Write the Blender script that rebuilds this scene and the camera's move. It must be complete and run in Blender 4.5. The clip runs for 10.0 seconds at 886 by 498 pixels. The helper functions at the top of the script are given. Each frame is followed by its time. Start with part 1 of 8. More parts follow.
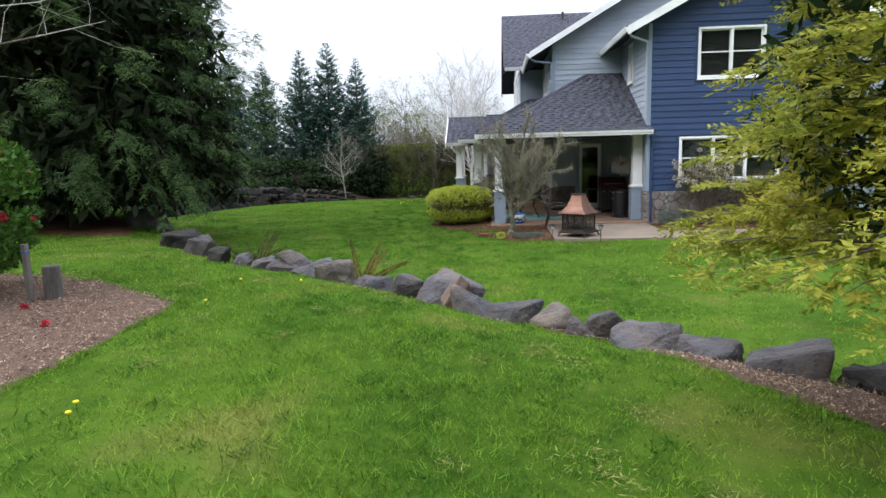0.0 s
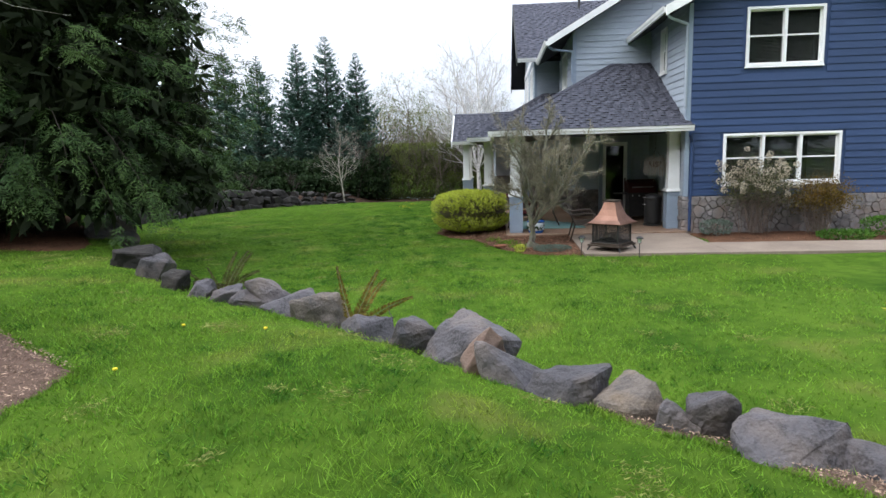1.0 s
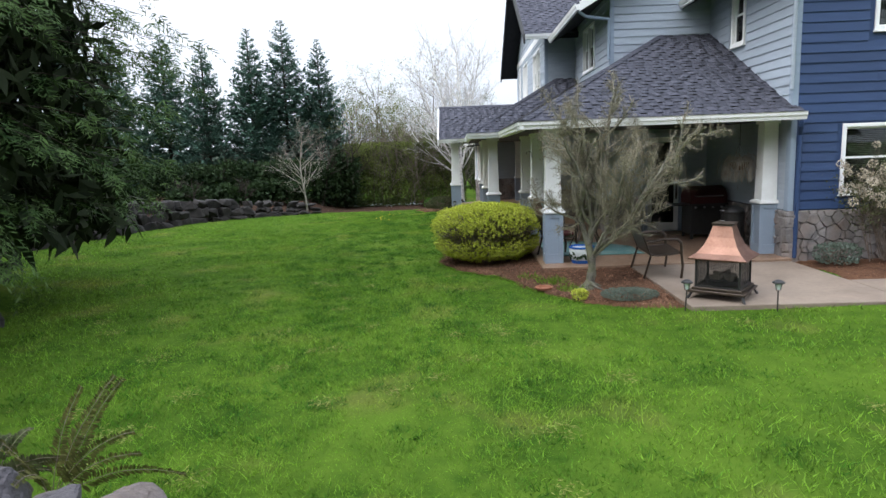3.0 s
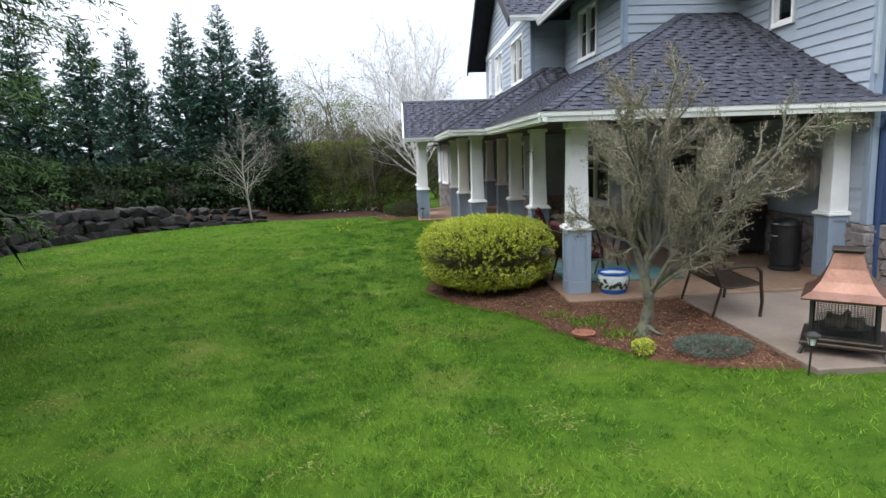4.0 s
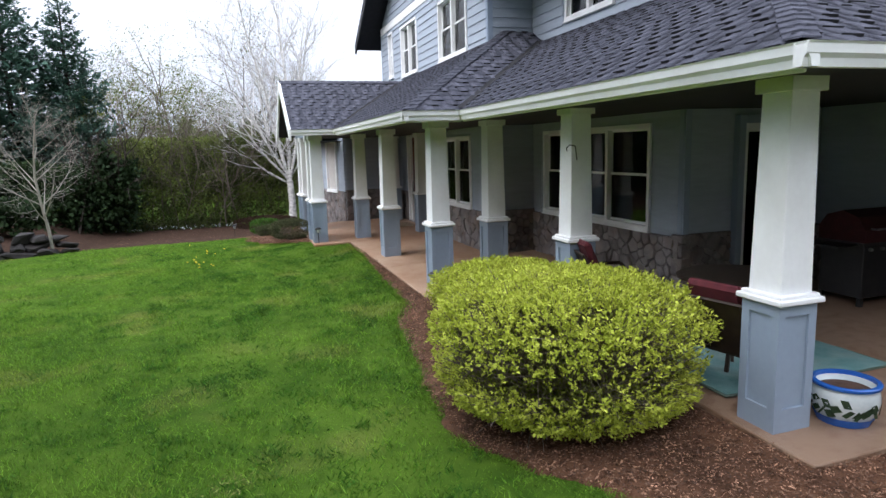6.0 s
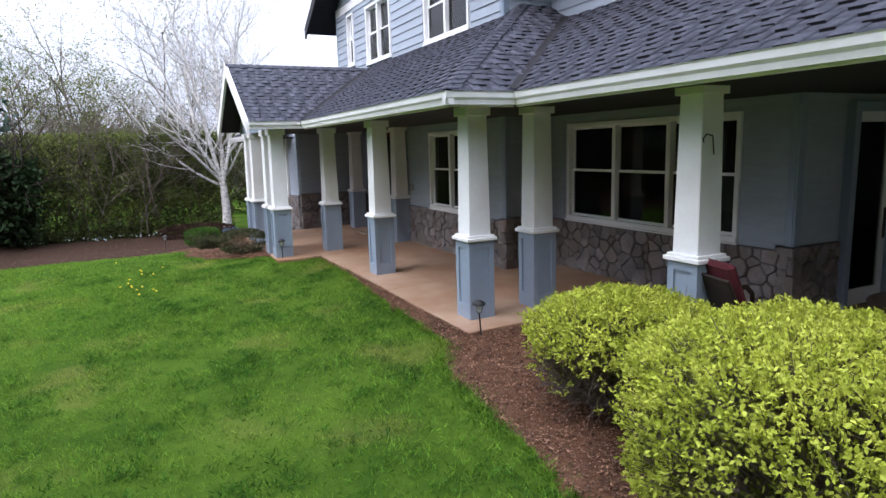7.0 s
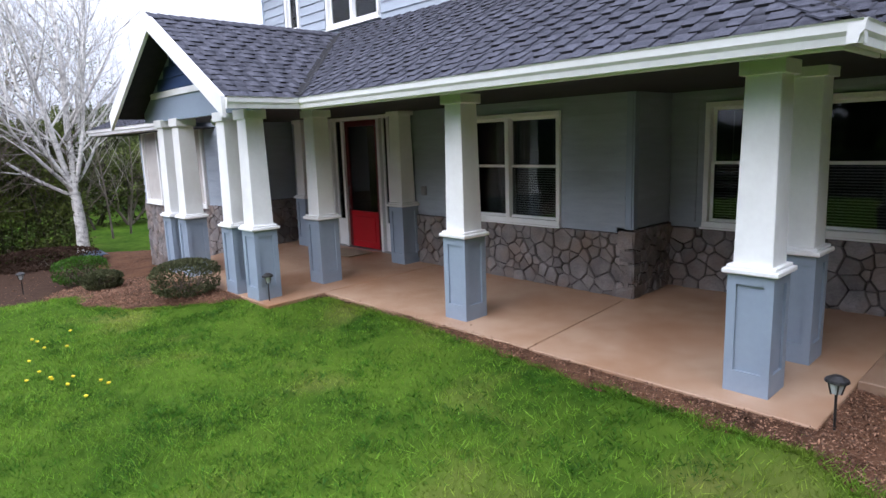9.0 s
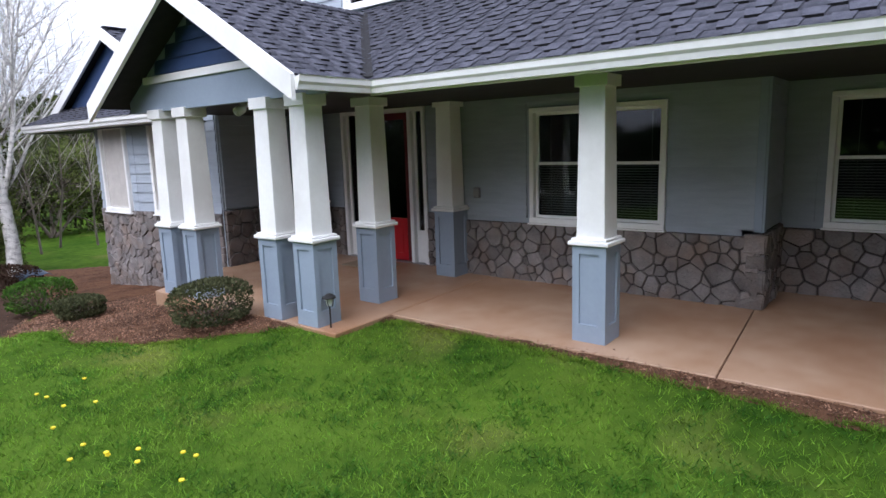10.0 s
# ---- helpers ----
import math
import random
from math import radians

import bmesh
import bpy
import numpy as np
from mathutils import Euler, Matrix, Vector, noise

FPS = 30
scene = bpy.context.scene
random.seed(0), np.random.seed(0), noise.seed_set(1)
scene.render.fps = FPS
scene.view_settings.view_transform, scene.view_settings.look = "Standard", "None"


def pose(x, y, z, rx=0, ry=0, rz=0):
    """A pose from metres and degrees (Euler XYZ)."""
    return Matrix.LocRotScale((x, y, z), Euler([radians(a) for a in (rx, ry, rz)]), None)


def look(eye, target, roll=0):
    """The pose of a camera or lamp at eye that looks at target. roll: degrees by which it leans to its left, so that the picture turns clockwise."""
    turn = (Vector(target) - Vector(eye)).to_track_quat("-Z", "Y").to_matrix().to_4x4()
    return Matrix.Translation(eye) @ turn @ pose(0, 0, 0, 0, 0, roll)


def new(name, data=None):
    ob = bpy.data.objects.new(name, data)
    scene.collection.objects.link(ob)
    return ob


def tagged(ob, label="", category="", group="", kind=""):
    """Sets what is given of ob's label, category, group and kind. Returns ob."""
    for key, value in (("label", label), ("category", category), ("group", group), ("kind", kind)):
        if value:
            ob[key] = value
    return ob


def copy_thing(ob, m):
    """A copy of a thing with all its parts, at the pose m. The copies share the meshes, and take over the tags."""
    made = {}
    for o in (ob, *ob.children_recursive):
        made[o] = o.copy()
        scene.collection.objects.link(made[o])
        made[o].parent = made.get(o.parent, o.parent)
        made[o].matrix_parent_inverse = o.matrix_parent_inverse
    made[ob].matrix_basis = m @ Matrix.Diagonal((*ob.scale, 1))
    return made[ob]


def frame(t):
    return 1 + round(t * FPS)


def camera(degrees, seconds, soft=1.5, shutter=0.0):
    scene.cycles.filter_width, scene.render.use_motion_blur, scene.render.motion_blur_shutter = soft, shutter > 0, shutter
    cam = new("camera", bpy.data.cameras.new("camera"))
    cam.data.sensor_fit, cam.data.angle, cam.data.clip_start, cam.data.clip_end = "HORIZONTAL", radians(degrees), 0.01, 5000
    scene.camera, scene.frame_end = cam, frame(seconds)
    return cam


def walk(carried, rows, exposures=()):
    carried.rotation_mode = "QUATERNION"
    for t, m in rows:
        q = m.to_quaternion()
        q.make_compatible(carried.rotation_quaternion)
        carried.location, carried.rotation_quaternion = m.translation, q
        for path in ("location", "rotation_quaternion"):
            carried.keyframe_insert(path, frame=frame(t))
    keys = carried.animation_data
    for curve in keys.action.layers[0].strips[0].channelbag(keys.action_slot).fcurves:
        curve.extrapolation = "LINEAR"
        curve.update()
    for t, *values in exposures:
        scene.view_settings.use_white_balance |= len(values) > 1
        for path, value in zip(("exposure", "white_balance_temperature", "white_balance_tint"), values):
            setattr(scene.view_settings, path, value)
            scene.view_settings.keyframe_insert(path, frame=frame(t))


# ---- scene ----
cam = camera(71.2, 10.0)
PATH = [
    (0, (0.367, 0.122, 2.252), (0.192, 2.091, 1.95), -1.6),
    (0.5, (0.206, 1.213, 2.224), (0.029, 3.183, 1.925), -1.6),
    (1, (0.025, 2.302, 2.25), (-0.157, 4.271, 1.948), -1.6),
    (1.5, (-0.24, 3.381, 2.24), (-0.425, 5.35, 1.941), -1.7),
    (2, (-0.55, 4.441, 2.254), (-0.736, 6.41, 1.952), -1.7),
    (2.5, (-0.865, 5.577, 2.285), (-1.0, 7.549, 1.98), -1.9),
    (4, (-1.99, 9.481, 2.305), (-1.873, 11.453, 1.995), -2.0),
    (4.5, (-2.288, 10.907, 2.267), (-2.053, 12.869, 1.957), -1.7),
    (5, (-2.574, 12.25, 2.267), (-2.208, 14.191, 1.958), -1.5),
    (5.5, (-2.815, 13.586, 2.285), (-2.327, 15.499, 1.968), -1.8),
    (7, (-3.814, 17.276, 2.224), (-2.948, 19.049, 1.899), -1.7),
    (7.5, (-4.187, 18.407, 2.24), (-3.199, 20.112, 1.903), -2.0),
    (8, (-4.588, 19.551, 2.22), (-3.469, 21.173, 1.882), -1.8),
    (8.5, (-4.873, 20.711, 2.2), (-3.637, 22.246, 1.86), -1.8),
    (9, (-5.124, 21.888, 2.186), (-3.78, 23.328, 1.841), -2.0),
    (9.5, (-5.415, 23.068, 2.144), (-3.967, 24.405, 1.806), -1.9),
    (10, (-5.678, 24.247, 2.109), (-4.136, 25.475, 1.772), -1.9),
]
walk(cam, [(t, look(eye, target, roll)) for t, eye, target, roll in PATH],
     exposures=[(0.0, 0.75, 6500, 10), (5.0, 0.82, 6450, 10), (7.0, 0.86, 6200, 17), (8.5, 0.94, 6150, 17), (10.0, 0.74, 6150, 17)])

# ---------------------------------------------------------------- light
world = bpy.data.worlds.new("overcast_sky")
scene.world = world
world.use_nodes = True
wn, wl = world.node_tree.nodes, world.node_tree.links
wn.clear()
sky = wn.new("ShaderNodeTexSky")
sky.sky_type = "NISHITA"
sky.sun_disc = False
sky.sun_elevation, sky.sun_rotation = radians(45), radians(248)
sky.air_density, sky.dust_density, sky.ozone_density = 1.0, 4.0, 1.0
cloud_noise = wn.new("ShaderNodeTexNoise")
cloud_noise.inputs["Scale"].default_value = 2.2
cloud_noise.inputs["Detail"].default_value = 5
cloud_ramp = wn.new("ShaderNodeValToRGB")
cloud_ramp.color_ramp.elements[0].position, cloud_ramp.color_ramp.elements[0].color = 0.3, (10.2, 11.2, 13.2, 1)
cloud_ramp.color_ramp.elements[1].position, cloud_ramp.color_ramp.elements[1].color = 0.75, (13.8, 14.7, 16.2, 1)
cloud_mix = wn.new("ShaderNodeMixRGB")
cloud_mix.inputs[0].default_value = 0.88
backg = wn.new("ShaderNodeBackground")
backg.inputs["Strength"].default_value = 0.105
wout = wn.new("ShaderNodeOutputWorld")
wl.new(cloud_noise.outputs["Fac"], cloud_ramp.inputs["Fac"])
wl.new(sky.outputs["Color"], cloud_mix.inputs[1])
wl.new(cloud_ramp.outputs["Color"], cloud_mix.inputs[2])
sky_way = wn.new("ShaderNodeTexCoord")
sky_split = wn.new("ShaderNodeSeparateXYZ")
sky_rise = wn.new("ShaderNodeMapRange")
sky_rise.inputs["To Min"].default_value, sky_rise.inputs["To Max"].default_value = 0.46, 1.54
sky_shade = wn.new("ShaderNodeMixRGB")
sky_shade.blend_type = "MULTIPLY"
sky_shade.inputs[0].default_value = 1.0
wl.new(sky_way.outputs["Generated"], sky_split.inputs[0])
wl.new(sky_split.outputs["Z"], sky_rise.inputs["Value"])
wl.new(cloud_mix.outputs["Color"], sky_shade.inputs[1])
wl.new(sky_rise.outputs[0], sky_shade.inputs[2])
wl.new(sky_shade.outputs["Color"], backg.inputs["Color"])
wl.new(backg.outputs["Background"], wout.inputs["Surface"])

sun_data = bpy.data.lights.new("sun", "SUN")
sun_data.energy, sun_data.angle, sun_data.color = 1.8, radians(60), (1.0, 0.99, 0.97)
sun = new("sun", sun_data)
sun.matrix_world = look((-33.4, 8.5, 36), (0, 22, 0))

# ---------------------------------------------------------------- materials
def material(name, a, b=None, scale=8.0, rough=0.7, bump=0.2, bump_scale=None, metal=0.0, fine=0.5, island=0.0, piece=0.0,
             stretch=None, translucent=0.0, spec=None, stain=None, stain_scale=0.7, stain_amount=0.5, stain_from=0.45):
    """Two colours blended by coarse and fine noise at world size; island and piece: brightness spread per loose piece and per object."""
    m = bpy.data.materials.new(name)
    m.use_nodes = True
    n, l = m.node_tree.nodes, m.node_tree.links
    bsdf = n["Principled BSDF"]
    geo = n.new("ShaderNodeNewGeometry")
    where = geo.outputs["Position"]
    if stretch:
        vm = n.new("ShaderNodeVectorMath")
        vm.operation = "MULTIPLY"
        vm.inputs[1].default_value = stretch
        l.new(where, vm.inputs[0])
        where = vm.outputs[0]
    big, small = n.new("ShaderNodeTexNoise"), n.new("ShaderNodeTexNoise")
    big.inputs["Scale"].default_value, big.inputs["Detail"].default_value = scale, 4
    small.inputs["Scale"].default_value, small.inputs["Detail"].default_value = scale * 9, 3
    for t in (big, small):
        l.new(where, t.inputs["Vector"])
    mix = n.new("ShaderNodeMath")
    mix.operation = "MULTIPLY_ADD"
    mix.inputs[1].default_value = fine
    l.new(small.outputs["Fac"], mix.inputs[0])
    l.new(big.outputs["Fac"], mix.inputs[2])
    ramp = n.new("ShaderNodeValToRGB")
    ramp.color_ramp.elements[0].position, ramp.color_ramp.elements[0].color = 0.3 + fine * 0.35, (*a, 1)
    ramp.color_ramp.elements[1].position, ramp.color_ramp.elements[1].color = 0.7 + fine * 0.65, (*(b or a), 1)
    l.new(mix.outputs[0], ramp.inputs["Fac"])
    colour = ramp.outputs["Color"]
    if stain:
        st = n.new("ShaderNodeTexNoise")
        st.inputs["Scale"].default_value, st.inputs["Detail"].default_value = stain_scale, 5
        l.new(geo.outputs["Position"], st.inputs["Vector"])
        sr = n.new("ShaderNodeValToRGB")
        sr.color_ramp.elements[0].position, sr.color_ramp.elements[1].position = stain_from, 0.74
        sr.color_ramp.elements[1].color = (stain_amount,) * 3 + (1,)
        l.new(st.outputs["Fac"], sr.inputs["Fac"])
        sm = n.new("ShaderNodeMixRGB")
        sm.inputs[2].default_value = (*stain, 1)
        l.new(sr.outputs["Color"], sm.inputs[0])
        l.new(colour, sm.inputs[1])
        colour = sm.outputs[0]
    for amount, source in ((island, geo.outputs["Random Per Island"]), (piece, None)):
        if amount:
            if source is None:
                source = n.new("ShaderNodeObjectInfo").outputs["Random"]
            hsv = n.new("ShaderNodeHueSaturation")
            mr = n.new("ShaderNodeMapRange")
            mr.inputs["To Min"].default_value, mr.inputs["To Max"].default_value = 1 - amount, 1 + amount
            l.new(source, mr.inputs["Value"])
            l.new(mr.outputs[0], hsv.inputs["Value"])
            l.new(colour, hsv.inputs["Color"])
            colour = hsv.outputs[0]
    l.new(colour, bsdf.inputs["Base Color"])
    bsdf.inputs["Roughness"].default_value = rough
    bsdf.inputs["Metallic"].default_value = metal
    bsdf.inputs["Specular IOR Level"].default_value = (0.12 if translucent else 0.4) if spec is None else spec
    if bump:
        bp = n.new("ShaderNodeBump")
        bp.inputs["Strength"].default_value = bump
        bp.inputs["Distance"].default_value = 0.02
        bt = small
        if bump_scale:
            bt = n.new("ShaderNodeTexNoise")
            bt.inputs["Scale"].default_value, bt.inputs["Detail"].default_value = bump_scale, 4
            l.new(where, bt.inputs["Vector"])
        l.new(bt.outputs["Fac"], bp.inputs["Height"])
        l.new(bp.outputs[0], bsdf.inputs["Normal"])
    if translucent:
        tr = n.new("ShaderNodeBsdfTranslucent")
        l.new(colour, tr.inputs["Color"])
        ms = n.new("ShaderNodeMixShader")
        ms.inputs[0].default_value = translucent
        l.new(bsdf.outputs[0], ms.inputs[1])
        l.new(tr.outputs[0], ms.inputs[2])
        l.new(ms.outputs[0], n["Material Output"].inputs["Surface"])
    return m


def glass_material(name, ior=1.5):
    m = bpy.data.materials.new(name)
    m.use_nodes = True
    n, l = m.node_tree.nodes, m.node_tree.links
    n.clear()
    fres, tra, glo, mix, out = (n.new("ShaderNode" + k) for k in ("Fresnel", "BsdfTransparent", "BsdfGlossy", "MixShader", "OutputMaterial"))
    fres.inputs["IOR"].default_value = ior
    tra.inputs["Color"].default_value = (0.62, 0.66, 0.66, 1)
    glo.inputs["Roughness"].default_value = 0.02
    l.new(fres.outputs[0], mix.inputs[0])
    l.new(tra.outputs[0], mix.inputs[1])
    l.new(glo.outputs[0], mix.inputs[2])
    l.new(mix.outputs[0], out.inputs["Surface"])
    return m


M_LAWN = material("lawn_soil", (0.019, 0.055, 0.0055), (0.070, 0.126, 0.014), 0.7, 0.95, 0.6, 110, fine=0.7, spec=0.03, stain=(0.150, 0.148, 0.042), stain_scale=0.8, stain_amount=0.62, stain_from=0.56)
M_GRASS = material("grass_blades", (0.035, 0.116, 0.010), (0.147, 0.270, 0.029), 0.8, 0.6, 0, island=0.55, translucent=0.4, fine=0.95, stain=(0.250, 0.268, 0.052), stain_scale=0.8, stain_amount=0.7, stain_from=0.56)
M_LUSH = material("lush_dark_grass", (0.014, 0.066, 0.006), (0.060, 0.170, 0.016), 1.4, 0.5, 0, island=0.5, translucent=0.3)
M_STRAW = material("dry_thatch", (0.16, 0.18, 0.05), (0.29, 0.30, 0.10), 6, 0.8, 0, island=0.4, translucent=0.2)
M_MULCH = material("bark_mulch", (0.020, 0.010, 0.006), (0.135, 0.069, 0.041), 14, 0.95, 1.0, 60, fine=1.0, spec=0.08, stain=(0.022, 0.012, 0.008), stain_scale=1.6, stain_amount=0.7)
# Darker mulch for hedge strip and bank: hedge shade painted in, besides age.
M_DARKMULCH = material("old_and_shaded_mulch", (0.011, 0.007, 0.005), (0.056, 0.034, 0.024), 10, 0.95, 1.0, 50, fine=1.0, spec=0.05)
M_PALEMULCH = material("pale_bark_mulch", (0.026, 0.017, 0.013), (0.135, 0.090, 0.069), 14, 0.95, 1.0, 60, fine=1.0, spec=0.08)
M_CHIP = material("bark_chips", (0.055, 0.025, 0.014), (0.320, 0.180, 0.114), 9, 0.9, 0.3, island=0.75)
M_PALECHIP = material("pale_bark_chips", (0.115, 0.070, 0.048), (0.470, 0.335, 0.245), 9, 0.9, 0.3, island=0.6)
M_CONCRETE = material("concrete_paving", (0.168, 0.127, 0.098), (0.252, 0.200, 0.156), 1.6, 0.8, 0.12, 90, stain=(0.176, 0.140, 0.112), stain_scale=0.9)
M_PORCH = material("stained_concrete", (0.300, 0.162, 0.088), (0.425, 0.292, 0.200), 0.4, 0.45, 0.25, 140, fine=0.65, stain=(0.270, 0.118, 0.052), stain_scale=0.7, stain_amount=0.75)
# Darker copy of the porch floor colour: roof shade painted into the patio.
M_PATIO = material("shaded_stained_concrete", (0.165, 0.090, 0.052), (0.265, 0.180, 0.125), 0.9, 0.45, 0.25, 140, fine=0.9, stain=(0.22, 0.12, 0.065), stain_scale=0.55, stain_amount=0.5)
M_BLUE = material("dark_blue_siding", (0.021, 0.046, 0.118), (0.029, 0.058, 0.140), 3, 0.6, 0.12, 120, piece=0.10, stretch=(1, 1, 6))
M_GREY = material("grey_blue_siding", (0.300, 0.344, 0.400), (0.360, 0.410, 0.470), 3, 0.6, 0.12, 120, piece=0.06, stretch=(1, 1, 6))
M_PANEL = material("pale_blue_paint", (0.243, 0.302, 0.378), (0.279, 0.342, 0.423), 2.5, 0.5, 0.06, 140)
M_WHITE = material("white_paint", (0.78, 0.79, 0.79), (0.87, 0.88, 0.88), 2.5, 0.5, 0.06, 150, stain=(0.62, 0.61, 0.58), stain_scale=1.4, stain_amount=0.5)
# Near-black, so little light bounces and the porch ceiling reads as shade.
M_SOFFIT = material("near_black_soffit_boards", (0.013, 0.014, 0.016), (0.022, 0.024, 0.027), 2.5, 0.7, 0.1, 90)
M_SHINGLE = material("asphalt_shingles", (0.056, 0.058, 0.075), (0.106, 0.110, 0.136), 14, 0.92, 0.5, 220, island=0.16, piece=0.14, spec=0.12)
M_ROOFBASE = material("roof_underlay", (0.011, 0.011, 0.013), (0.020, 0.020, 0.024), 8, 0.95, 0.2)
M_STONE = material("veneer_stone", (0.115, 0.107, 0.108), (0.250, 0.230, 0.224), 5, 0.85, 0.6, 34, piece=0.24, stain=(0.205, 0.150, 0.120), stain_scale=2.8, stain_amount=0.8)
M_MORTAR = material("dark_mortar", (0.030, 0.028, 0.027), (0.056, 0.052, 0.049), 12, 0.95, 0.4)
M_ROCK = material("basalt_boulder", (0.018, 0.017, 0.021), (0.074, 0.069, 0.077), 6, 0.8, 1.0, 30, piece=0.22, stain=(0.15, 0.115, 0.092), stain_scale=3.1, stain_amount=0.55, fine=1.0)
M_BROWNROCK = material("brown_sandstone_slab", (0.115, 0.072, 0.055), (0.20, 0.130, 0.10), 6, 0.85, 0.5, 40, stain=(0.10, 0.085, 0.08), stain_scale=3)
M_TANROCK = material("tan_grey_boulder", (0.040, 0.036, 0.036), (0.125, 0.105, 0.092), 8, 0.8, 0.8, 40, stain=(0.21, 0.155, 0.105), stain_scale=3.4, stain_amount=0.75, stain_from=0.48, fine=0.8)
M_DARKROCK = material("mossy_wall_rock", (0.008, 0.008, 0.008), (0.034, 0.029, 0.026), 5, 0.9, 0.7, 18, piece=0.3)
M_BARK = material("grey_bark", (0.083, 0.064, 0.049), (0.180, 0.150, 0.124), 9, 0.9, 0.6, 40, stretch=(1, 1, 0.3))
M_DARKBARK = material("dark_fir_bark", (0.025, 0.018, 0.014), (0.052, 0.041, 0.032), 9, 0.95, 0.7, 40)
M_BIRCH = material("white_birch_bark", (0.20, 0.19, 0.18), (0.74, 0.72, 0.69), 5, 0.8, 0.5, 40, stretch=(1, 1, 2.5), fine=0.9, stain=(0.06, 0.055, 0.05), stain_scale=7, stain_amount=0.8, stain_from=0.58)
M_TWIG = material("pale_twigs", (0.22, 0.195, 0.165), (0.40, 0.37, 0.325), 9, 0.9, 0.2)
M_LICHEN = material("lichened_grey_bark", (0.026, 0.021, 0.017), (0.185, 0.175, 0.145), 14, 0.9, 0.9, 50, fine=0.9, stain=(0.16, 0.17, 0.07), stain_scale=9, stain_amount=0.7)
M_TANTWIG = material("tan_twigs_with_buds", (0.17, 0.148, 0.118), (0.42, 0.37, 0.30), 5, 0.9, 0, island=0.35, translucent=0.15)
M_BUDS = material("olive_tan_buds", (0.105, 0.100, 0.062), (0.285, 0.260, 0.175), 5, 0.9, 0, island=0.4, translucent=0.15)
M_LICHENTUFT = material("grey_green_lichen", (0.13, 0.14, 0.075), (0.32, 0.33, 0.22), 6, 0.95, 0, island=0.35)
M_BIRCHTWIG = material("white_birch_twigs", (0.33, 0.315, 0.305), (0.50, 0.485, 0.47), 9, 0.9, 0.1)
M_SHRUBTWIG = material("grey_brown_shrub_twigs", (0.10, 0.075, 0.06), (0.21, 0.17, 0.145), 9, 0.9, 0.2)
M_FIR = material("fir_needles", (0.011, 0.034, 0.012), (0.084, 0.138, 0.038), 0.9, 0.7, 0, island=0.25, translucent=0.15)
M_FIRSHADE = material("shaded_inner_needles", (0.008, 0.014, 0.006), (0.022, 0.030, 0.012), 1.3, 0.8, 0, island=0.25, translucent=0.05)
M_SEQUOIA = material("blue_green_needles", (0.030, 0.074, 0.054), (0.100, 0.185, 0.140), 1.2, 0.55, 0, island=0.55, translucent=0.12, spec=0.3)
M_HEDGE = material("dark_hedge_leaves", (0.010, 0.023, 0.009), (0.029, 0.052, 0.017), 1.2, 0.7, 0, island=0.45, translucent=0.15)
M_BRUSH = material("olive_brush_leaves", (0.062, 0.092, 0.018), (0.190, 0.225, 0.060), 0.6, 0.7, 0, island=0.35, translucent=0.3)
M_GOLD = material("golden_cypress_sprays", (0.130, 0.180, 0.026), (0.52, 0.490, 0.080), 1.5, 0.6, 0, island=0.35, translucent=0.42)
M_UNDER = material("brown_green_undergrowth", (0.030, 0.042, 0.014), (0.090, 0.110, 0.032), 0.8, 0.7, 0, island=0.35, translucent=0.2)
M_LIME = material("lime_shrub_leaves", (0.33, 0.40, 0.04), (0.60, 0.64, 0.11), 4, 0.5, 0, island=0.3, translucent=0.3)
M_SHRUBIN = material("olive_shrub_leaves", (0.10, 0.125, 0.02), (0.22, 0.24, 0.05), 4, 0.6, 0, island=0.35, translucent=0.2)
M_LEAF = material("glossy_green_leaves", (0.026, 0.078, 0.012), (0.085, 0.180, 0.026), 4, 0.35, 0, island=0.35, translucent=0.2)
M_DULL = material("dull_shrub_leaves", (0.040, 0.052, 0.022), (0.115, 0.120, 0.060), 4, 0.6, 0, island=0.35, translucent=0.2)
M_SAGE = material("sage_leaves", (0.084, 0.112, 0.084), (0.168, 0.210, 0.175), 4, 0.7, 0, island=0.3, translucent=0.2)
M_FERN = material("dry_fern_fronds", (0.075, 0.070, 0.013), (0.200, 0.118, 0.032), 5, 0.7, 0, island=0.4, translucent=0.3)
M_DRYGREEN = material("half_dry_fern_fronds", (0.040, 0.052, 0.012), (0.125, 0.120, 0.040), 5, 0.7, 0, island=0.4, translucent=0.3)
M_PINK = material("pink_red_petals", (0.440, 0.024, 0.048), (0.600, 0.064, 0.096), 8, 0.5, 0, island=0.2, translucent=0.3)
M_HYD = material("faded_hydrangea_petals", (0.40, 0.34, 0.26), (0.62, 0.56, 0.46), 8, 0.8, 0, island=0.25, translucent=0.3)
M_RIDGE = material("far_woodland", (0.020, 0.034, 0.020), (0.045, 0.062, 0.036), 0.25, 0.9, 0.3, 1.5)
M_YELLOW = material("dandelion_petals", (0.75, 0.55, 0.02), (0.85, 0.68, 0.03), 8, 0.6, 0)
M_BLACK = material("black_metal", (0.012, 0.012, 0.013), (0.025, 0.024, 0.024), 8, 0.45, 0.1, 120)
M_BRONZE = material("dark_bronze_metal", (0.03, 0.022, 0.017), (0.06, 0.042, 0.03), 8, 0.4, 0.1, 120, metal=0.4)
M_COPPER = material("worn_copper", (0.150, 0.075, 0.052), (0.265, 0.148, 0.110), 4, 0.42, 0.1, 60, metal=0.75, stain=(0.208, 0.120, 0.088), stain_scale=5)
M_RED = material("red_door_paint", (0.40, 0.008, 0.014), (0.47, 0.012, 0.02), 3, 0.35, 0.05, 100)
